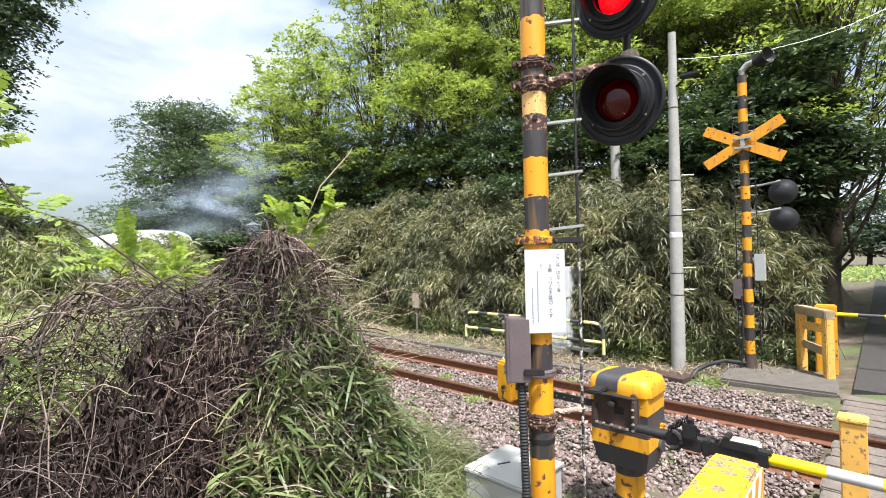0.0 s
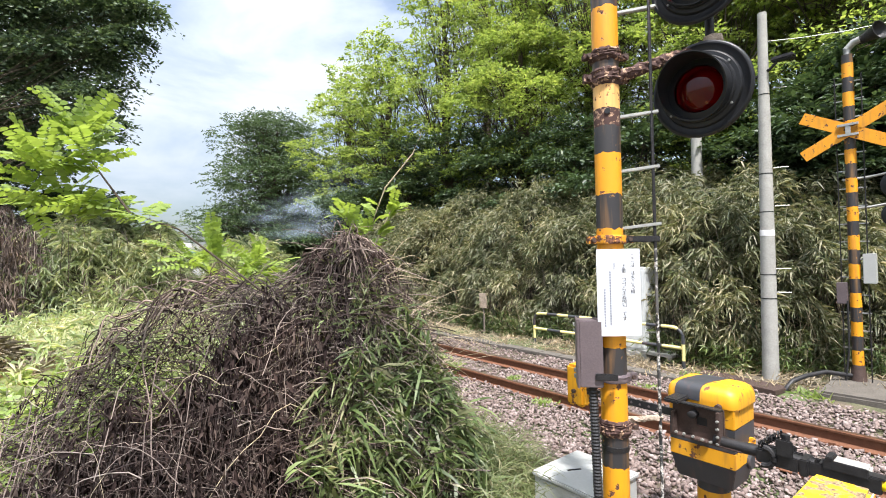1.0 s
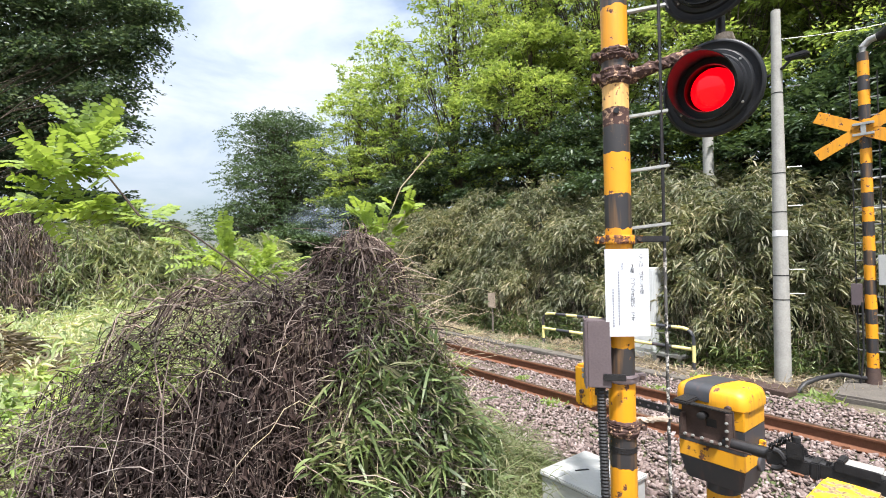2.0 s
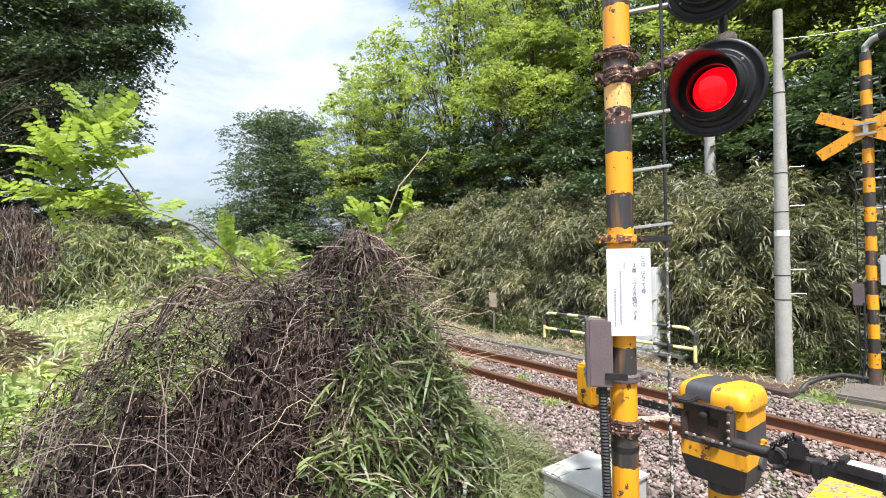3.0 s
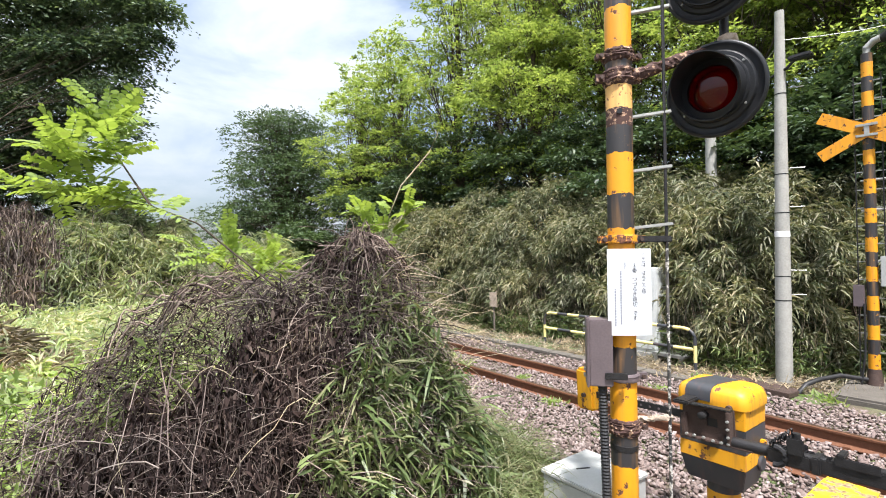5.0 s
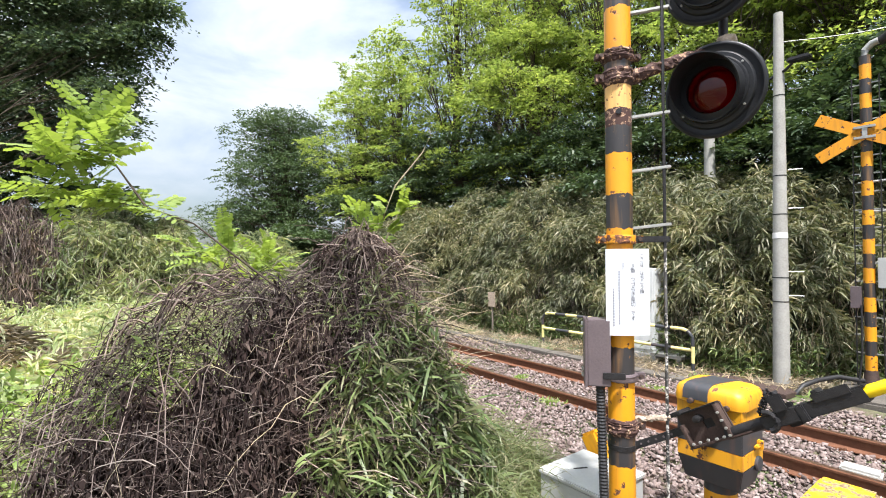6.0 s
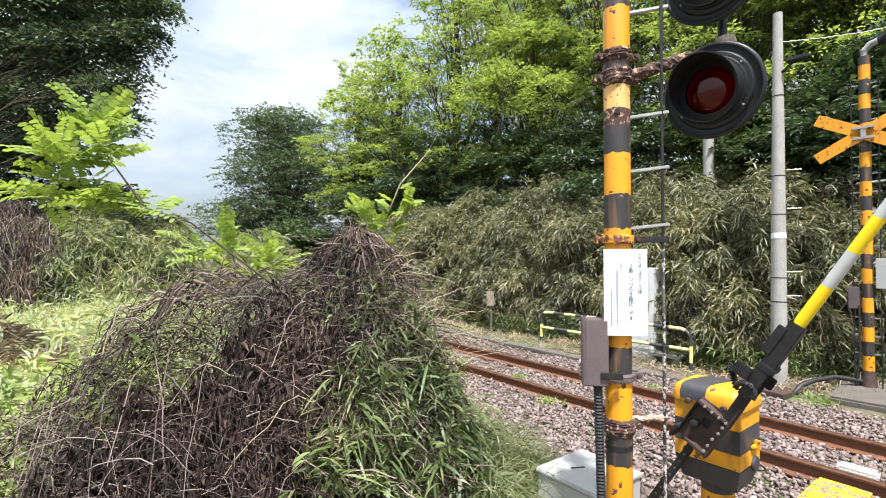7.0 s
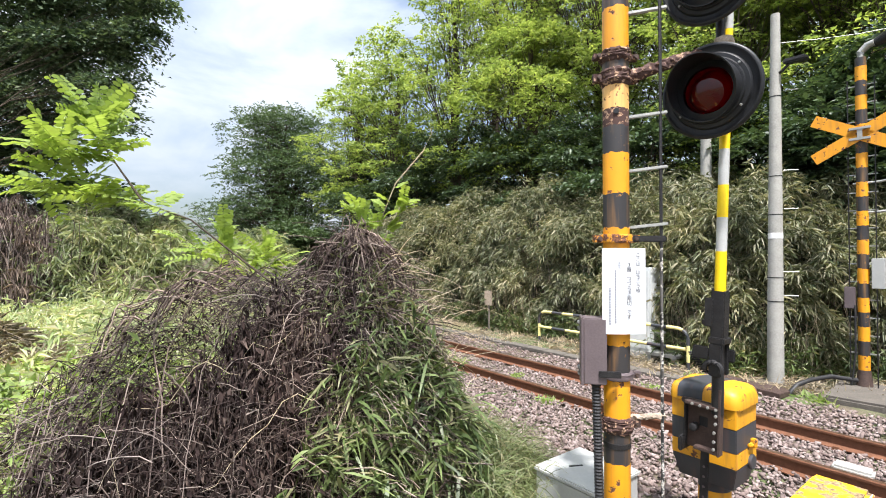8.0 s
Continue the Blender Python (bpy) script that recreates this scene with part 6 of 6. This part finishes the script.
def far_boom():
    b = thing("far_barrier", pose(9.6, 0.62, 0.0), "lowered yellow and black barrier across the far lane", "barrier")
    for i in range(14):
        part("boom_band", Build().tube([(0, -0.3 * i, 0.86), (0, -0.3 * i - 0.3, 0.86)], 0.028, 12), "boom_yellow" if i % 2 == 0 else "gate_black", b, smooth=True)
    part("gate_post", Build().box(-0.12, 0.12, -0.05, 0.22, -0.1, 1.0), "gate_yellow", b, bevel=0.02)


far_boom()


# ---- the far signal, seen from behind ----
def far_signal():
    s = thing("far_crossing_signal", pose(9.0, 1.63, -0.15, 0, -0.6, 0), "yellow and black crossing signal with a crossbuck across the track", "crossing signal")
    r, z, i = 0.068, 0.1, 0
    part("foot", Build().lathe([(0, 0), (0.13, 0), (0.10, 0.10), (0.075, 0.36), (0, 0.36)], 20), "rust_plate", s, smooth=True)
    z = 0.36
    while z < 4.85:
        bands(s, 0, 0, [(z, min(z + 0.21, 4.9), "yellow" if i % 2 == 0 else "black")], r, 20)
        z += 0.21
        i += 1
    for k in range(16):
        zz = 0.6 + 0.26 * k
        part("rung", Build().box(-0.012, 0.012, -0.17, 0.17, zz - 0.008, zz + 0.008), "steel", s)
    for y in (-0.15, 0.15):
        part("guard_rod", Build().tube([(-0.02, y, 0.1), (-0.02, y, 4.6)], 0.008, 6), "steel_dark", s)
    # crossbuck
    for a, zc in ((29, 0), (-29, 0)):
        part("crossbuck_blade", Build().box(-0.10, -0.085, -0.62, 0.62, -0.085, 0.085, pose(0, 0, 3.78, a, 0, 0)), "yellow", s, bevel=0.004)
    part("crossbuck_bracket", Build().box(-0.125, -0.103, -0.12, 0.12, -0.018, 0.018, pose(0, 0, 3.86)).box(-0.125, -0.103, -0.12, 0.12, -0.018, 0.018, pose(0, 0, 3.71)).box(-0.118, -0.104, -0.03, 0.03, -0.09, 0.09, pose(0, 0, 3.785)), "steel", s, bevel=0.004)
    # lamps from behind
    for zc in (2.95, 2.52):
        arm = Build().tube([(0, 0.1, zc + 0.12), (0, -0.2, zc + 0.13), (0.0, -0.47, zc + 0.17)], 0.018, 8)
        part("lamp_arm", arm, "steel", s, smooth=True)
        lamp = part("lamp", Build().lathe([(0, -0.05), (0.08, -0.05), (0.12, -0.02), (0.19, 0.0), (0.20, 0.03), (0.12, 0.04), (0, 0.04)], 32), "lamp_black", s, "black back of a round lamp", smooth=True, m=pose(0.05, -0.49, zc, 0, 90, 0))
        part("visor", Build().lathe([(0.12, 0.04), (0.125, 0.16), (0.12, 0.16), (0.115, 0.04)], 28), "lamp_black", lamp, smooth=True)
    # horn on top
    part("horn_pipe", Build().tube([(0, 0, 4.85), (0, 0, 4.98), (0.0, -0.08, 5.06), (-0.02, -0.16, 5.07)], 0.05, 12), "steel", s, smooth=True)
    part("horn", Build().lathe([(0, -0.16), (0.06, -0.16), (0.075, -0.05), (0.10, 0.06), (0.135, 0.12), (0.125, 0.12), (0.09, 0.05), (0, -0.02)], 28, pose(-0.04, -0.28, 5.09, 82, 0, -28)), "steel_dark", s, "grey loudspeaker horn", smooth=True)
    part("switch_box", Build().box(-0.1, 0.03, 0.08, 0.2, 1.25, 1.56), "box_brown", s, bevel=0.006)
    part("switch_box", Build().box(-0.06, 0.06, -0.24, -0.1, 1.55, 1.98), "box_grey", s, bevel=0.006)
    for y in (0.075,):
        part("cable", Build().tube([(-0.1, y, 1.3), (-0.105, y, 0.6), (-0.12, y + 0.05, 0.1)], 0.013, 8), "rubber", s, smooth=True)


far_signal()


def far_base():
    c = Build().box(-0.35, 0.9, -0.85, 0.55, -0.25, 0.0)
    tagged(part("signal_footing", c, "concrete_dark", bevel=0.03, m=pose(8.35, 1.35, -0.02, 0, 0, 4)), "dark mossy concrete footing of the far signal", "footing")
    cb = Build().tube([(8.95, 1.7, 0.05), (8.7, 1.95, 0.10), (8.4, 2.12, 0.06), (8.1, 2.2, 0.02), (8.0, 2.25, -0.08), (7.95, 2.3, -0.2)], 0.032, 12)
    tagged(part("ground_cable", cb, "rubber", smooth=True), "thick black cable on the ground at the signal", "cable")
    pl = thing("trough_cover", pose(7.98, 2.75, -0.13, 0, 0, -10), "rusty brown steel cover plates by the concrete pole", "cover plate")
    for y in (-0.32, 0.30):
        part("cover_plate", Build().box(-0.2, 0.2, -0.3, 0.3, 0, 0.07, pose(0, y + 0.12, 0)), "rust_plate", pl, bevel=0.006)


far_base()


def poles():
    p = thing("concrete_pole", pose(8.56, 2.6, -0.2, 0.25, 0.3, 0), "grey round concrete pole beside the track", "pole")
    part("shaft", Build().lathe([(0, 0), (0.114, 0), (0.105, 1.5), (0.086, 3.6), (0.063, 5.86), (0, 5.87)], 28), "concrete", p, smooth=True)
    part("white_band", Build().lathe([(0.094, 2.33), (0.101, 2.335), (0.100, 2.42), (0.093, 2.425)], 28), "white", p, smooth=True)
    for z in (1.35, 1.72, 2.7, 4.55, 3.3):
        part("step_bolt", Build().tube([(0.06, -0.09, z + 0.1), (0.15, -0.26, z + 0.1)], 0.008, 6), "steel", p)
        part("pole_band", Build().lathe([(0.105 - 0.008 * z, z), (0.121 - 0.009 * z, z), (0.121 - 0.009 * z, z + 0.015), (0.105 - 0.008 * z, z + 0.015)], 24), "steel_dark", p)
    part("lamp_bracket", Build().tube([(0, 0.12, 4.86), (-0.03, -0.10, 4.93), (-0.04, -0.2, 5.02)], 0.022, 8), "steel_dark", p)
    part("lamp_head", Build().box(-0.1, 0.06, -0.42, -0.12, 5.02, 5.09), "steel_dark", p, "small dark lamp head", bevel=0.02)
    q = thing("concrete_pole", pose(11.0, 4.63, 2.0), "grey concrete pole standing in the thicket", "pole")
    part("shaft", Build().lathe([(0, 0), (0.12, 0), (0.10, 4.0), (0, 4.01)], 24), "concrete", q, smooth=True)
    w = thing("overhead_wire", pose(8.6, 2.55, 5.2), "thin grey overhead wire between poles", "wire")
    pts = [(0, 0, 0)] + [(2.4 * k / 8, -3.4 * k / 8, 1.0 * k / 8 - 0.35 * math.sin(math.pi * k / 8)) for k in range(1, 9)]
    part("strand", Build().tube(pts, 0.006, 6), "steel", w)
    pts = [(2.44 * k / 8, 2.08 * k / 8, 0.2 * k / 8 - 0.25 * math.sin(math.pi * k / 8)) for k in range(9)]
    part("strand", Build().tube(pts, 0.006, 6), "steel", w)


poles()


def relay_cabinet():
    c = thing("relay_cabinet", pose(8.78, 4.93, -0.15), "pale grey metal relay cabinet on the bank behind a guard rail", "cabinet")
    part("body", Build().box(-0.2, 0.2, -0.3, 0.35, 0.15, 1.78), "cabinet_pale", c, bevel=0.012)
    part("door", Build().box(-0.215, -0.2, -0.27, 0.32, 0.22, 1.72), "cabinet_pale", c, bevel=0.005)
    part("handle", Build().box(-0.24, -0.215, -0.22, -0.18, 0.95, 1.12), "steel_dark", c, bevel=0.004)
    part("plinth", Build().box(-0.24, 0.24, -0.34, 0.4, -0.1, 0.15), "concrete", c, bevel=0.01)
    for z in (0.55, 1.25):
        part("side_bracket", Build().box(-0.1, 0.0, -0.5, -0.3, z - 0.02, z + 0.02), "steel", c, bevel=0.004)
    d = thing("service_platform", pose(8.55, 4.45, -0.12), "small grey steel service platform before the cabinet", "platform")
    part("deck", Build().box(-0.2, 0.25, -0.42, 0.16, 0.14, 0.19), "steel", d, bevel=0.006)
    for x in (-0.15, 0.2):
        for y in (-0.36, 0.1):
            part("leg", Build().box(x - 0.03, x + 0.03, y - 0.03, y + 0.03, -0.15, 0.14), "concrete", d)


relay_cabinet()


def pipe_guard():
    g = thing("pipe_guard_rail", pose(8.24, 5.43, -0.15), "yellow and black striped pipe guard rail before the cabinet", "guard rail")
    L = 1.65

    def run(pts, n, start=0):
        pts = [Vector(p) for p in pts]
        seg = [(pts[i + 1] - pts[i]).length for i in range(len(pts) - 1)]
        tot = sum(seg)

        def at(s):
            for i, k in enumerate(seg):
                if s <= k or i == len(seg) - 1:
                    return pts[i].lerp(pts[i + 1], min(1, s / k))
                s -= k
        for i in range(n):
            q = [at(tot * (i + k / 4) / n) for k in range(5)]
            part("pipe_band", Build().tube(q, 0.03, 10), "cream" if (i + start) % 2 == 0 else "gate_black", g, smooth=True)
    arc = [(0, -L + 0.18 * (1 - math.cos(t)), 0.57 + 0.18 * math.sin(t)) for t in np.linspace(0, math.pi / 2, 6)]
    arc2 = [(0, L - 0.18 * (1 - math.cos(t)), 0.57 + 0.18 * math.sin(t)) for t in np.linspace(math.pi / 2, 0, 6)]
    run([(0, -L, -0.1)] + arc + arc2 + [(0, L, -0.1)], 17, 1)
    run([(0, -L, 0.40), (0, L, 0.40)], 9)
    part("post", Build().tube([(0, 0, -0.1), (0, 0, 0.75)], 0.028, 10), "cream", g, smooth=True)


pipe_guard()


def small_sign():
    s = thing("track_marker", pose(8.3, 8.8, -0.2), "small weathered pale marker board beside the line", "marker board")
    part("post", Build().tube([(0, 0, -0.2), (0, 0, 1.15)], 0.025, 8), "timber", s)
    part("board", Build().box(-0.04, -0.02, -0.13, 0.13, 0.78, 1.15), "rust_pale", s, bevel=0.004)


small_sign()


# ---- the train that has just passed ----
def train():
    t = thing("railcar", pose(5.785, 21.4, 0), "white and green diesel railcar leaving along the line", "train")
    prof = [(-1.4, 0.75), (-1.42, 1.2), (-1.42, 2.7), (-1.3, 2.98), (-0.95, 3.14), (0, 3.2), (0.95, 3.14), (1.3, 2.98), (1.42, 2.7), (1.42, 1.2), (1.4, 0.75)]
    k = len(prof)
    b = Build().add([(x, y, z) for y in (0, 20) for x, z in prof], [(j, (j + 1) % k, k + (j + 1) % k, k + j) for j in range(k)] + [tuple(range(k)), tuple(range(2 * k - 1, k - 1, -1))])
    part("body", b, "white", t, "white painted railcar body", bevel=0.04)
    for x in (-1.424, 1.424):
        part("green_band", Build().box(x - 0.004, x + 0.004, 0.1, 19.9, 1.7, 2.5), MAT["train_green"], t)
    part("end_band", Build().box(-1.3, 1.3, -0.006, 0.0, 1.65, 2.6), MAT["train_green"], t)
    part("end_window", Build().box(-1.1, 1.1, -0.012, -0.006, 1.8, 2.5), "lamp_black", t)
    for y in (2.8, 17.2):
        bg = part("bogie", Build().box(-0.9, 0.9, y - 1.1, y + 1.1, 0.4, 0.75), "steel_dark", t)
        for dy in (-0.85, 0.85):
            for x in (-0.54, 0.54):
                part("wheel", Build().lathe([(0, -0.05), (0.40, -0.05), (0.43, 0.05), (0, 0.05)], 20, pose(x, y + dy, 0.43, 0, 90, 0)), "steel_dark", bg)
    return t


MAT["train_green"] = plain("railcar_green_paint", (0.25, 0.42, 0.30), 0.4, 0, 0.1, 4, 0.03)
TRAIN = train()


# ---- nearest ballast stones, each its own piece ----
def loose_stones():
    top = thing("loose_ballast", pose(0, 0, 0), "loose grey-brown ballast stones at the foot of the gate", "ballast stones", kind="stuff")
    shapes = []
    for i in range(8):
        v, t = stone_arrays(np.zeros((1, 3)), np.ones(1))
        shapes.append(quick_mesh("stone", v, t, "stone"))
    for i in range(290):
        x, y = random.uniform(2.75, 4.4), random.uniform(1.7, 3.2)
        z = max(float(ground_height(np.array(x), np.array(y))), float(ballast_height(np.array(x))) if x > 3.9 else -1) + 0.022
        s = random.uniform(0.014, 0.030)
        part("stone", shapes[i % 8], None, top, m=pose(x, y, z, random.uniform(-25, 25), random.uniform(-25, 25), random.uniform(0, 360)) @ Matrix.Diagonal((s, s * random.uniform(0.8, 1.2), s, 1)))


loose_stones()


# ---- exhaust haze left behind by the train ----
def haze_mat():
    m, n, l, b = nodes_of("blue_exhaust_haze")
    tc = n.new("ShaderNodeTexCoord")
    ctr = n.new("ShaderNodeVectorMath")
    ctr.operation = "LENGTH"
    l.new(tc.outputs["Object"], ctr.inputs[0])
    fall = n.new("ShaderNodeMapRange")
    fall.interpolation_type = "SMOOTHSTEP"
    fall.inputs["From Min"].default_value, fall.inputs["From Max"].default_value = 1.0, 0.1
    fall.inputs["To Min"].default_value, fall.inputs["To Max"].default_value = 0.0, 0.56
    l.new(ctr.outputs["Value"], fall.inputs["Value"])
    nz = noise_node(n, l, 2.2, 5.0, 0.6)
    r = ramp_node(n, l, nz.outputs["Fac"], [(0.36, (0, 0, 0)), (0.66, (1, 1, 1))])
    mul = n.new("ShaderNodeMath")
    mul.operation = "MULTIPLY"
    l.new(fall.outputs[0], mul.inputs[0])
    l.new(r.outputs[0], mul.inputs[1])
    df = n.new("ShaderNodeBsdfDiffuse")
    df.inputs["Color"].default_value = (0.30, 0.37, 0.46, 1)
    tr = n.new("ShaderNodeBsdfTransparent")
    mx = n.new("ShaderNodeMixShader")
    l.new(mul.outputs[0], mx.inputs[0])
    l.new(tr.outputs[0], mx.inputs[1])
    l.new(df.outputs[0], mx.inputs[2])
    l.new(mx.outputs[0], n["Material Output"].inputs["Surface"])
    return m


HAZE = []


def haze():
    MAT["haze"] = haze_mat()
    for i, (x, y, z, sx, sz) in enumerate(((6.4, 19.4, 3.7, 3.2, 1.4), (7.8, 20.6, 4.2, 3.2, 1.6), (9.2, 21.6, 4.4, 2.8, 1.6), (8.6, 19.2, 5.4, 2.6, 1.9))):
        b = Build()
        nn = 14
        for a in range(nn + 1):
            for c in range(nn + 1):
                u, w = 2 * a / nn - 1, 2 * c / nn - 1
                b.v.append((u, 0.35 * (u * u + w * w) - 0.25 * noise.noise(Vector((u * 2 + i, w * 2, 3))), w))
        b.f += [(a * (nn + 1) + c, (a + 1) * (nn + 1) + c, (a + 1) * (nn + 1) + c + 1, a * (nn + 1) + c + 1) for a in range(nn) for c in range(nn)]
        ob = part("exhaust_haze", b, "haze", None, smooth=True)
        tagged(ob, "thin blue-grey exhaust haze drifting over the line", "smoke", kind="stuff")
        ob.visible_shadow = False
        ob.matrix_basis = pose(x, y, z, 0, 0, -22) @ Matrix.Diagonal((sx, sx, sz, 1))
        HAZE.append((ob, x, y, z))


haze()


# ---- what moves ----
def flash(plate, lit):
    """The plate shows its lit face in the given spans, and its dark face otherwise."""
    rows = []
    base = pose(0, 0, -0.03)

    def turned(a):
        return base @ pose(0, 0, 0, a, 0, 0)
    state, t = (180 if lit[0][0] > 0 else 0), 0.0
    rows.append((0.0, turned(state)))
    for a, b in lit:
        for tt, to in ((a, 0), (b, 180)):
            if 0 < tt < 8 and state != to:
                rows.append((tt - 0.0334, turned(state)))
                rows += [(tt, turned(state + (to - state) * 0.34)), (tt + 0.0334, turned(state + (to - state) * 0.67)), (tt + 0.0667, turned(to))]
            state = to
    rows.append((8.0, turned(state)))
    walk(plate, rows)


def sway(ob, amp, phase, axis, end=8.0):
    base = ob.matrix_basis.copy()
    rows = []
    for i in range(33):
        t = i * 0.25
        a = amp * (math.sin(2.6 * t + phase) + 0.5 * math.sin(5.3 * t + 2 * phase))
        b = amp * 0.6 * math.sin(3.4 * t + 1.7 * phase)
        rows.append((t, base @ pose(0, 0, 0, a * axis[0] + b * axis[1], a * axis[1] - b * axis[0], 0.5 * a)))
    walk(ob, rows)


def motions():
    # the arm rests level, then rises
    lift = [(0, 0), (4.75, 0), (5.05, 3.5), (5.4, 13), (5.8, 25.5), (6.0, 31.5), (6.2, 37), (6.4, 42.5), (6.6, 48), (6.8, 54.5), (7.0, 59.5), (7.4, 71), (7.7, 79.5), (8.0, 88)]
    walk(ARM, [(t, pose(*PIV) @ pose(0, 0, 0, -a, 0, 0)) for t, a in lift])
    flash(PLATES[0], [(0.22, 0.82), (1.42, 2.05), (2.67, 3.32), (3.92, 4.43)])
    flash(PLATES[1], [(-1, 0.22), (0.82, 1.42), (2.05, 2.67), (3.32, 3.92), (4.43, 4.85)])
    walk(TRAIN, [(0, pose(5.785, 21.4, 0)), (2, pose(5.785, 48, 0)), (8, pose(5.785, 105, 0))])
    for i, (ob, x, y, z) in enumerate(HAZE):
        walk(ob, [(t, pose(x + (1.9 + 0.25 * i) * t, y + 1.5 * t, z + 0.1 * t, 0, 0, -22)) for t in (0, 1, 2, 4, 8)])
    for i, ob in enumerate(TUFTS):
        sway(ob, 4.0, 0.9 * i, (0.5, 0.8))
    sway(BRANCH, 1.6, 0.3, (0.6, 0.8))
    sway(FERN, 0.9, 1.3, (0.6, 0.8))
    sway(SAPLING, 0.7, 2.1, (0.6, 0.8))


motions()
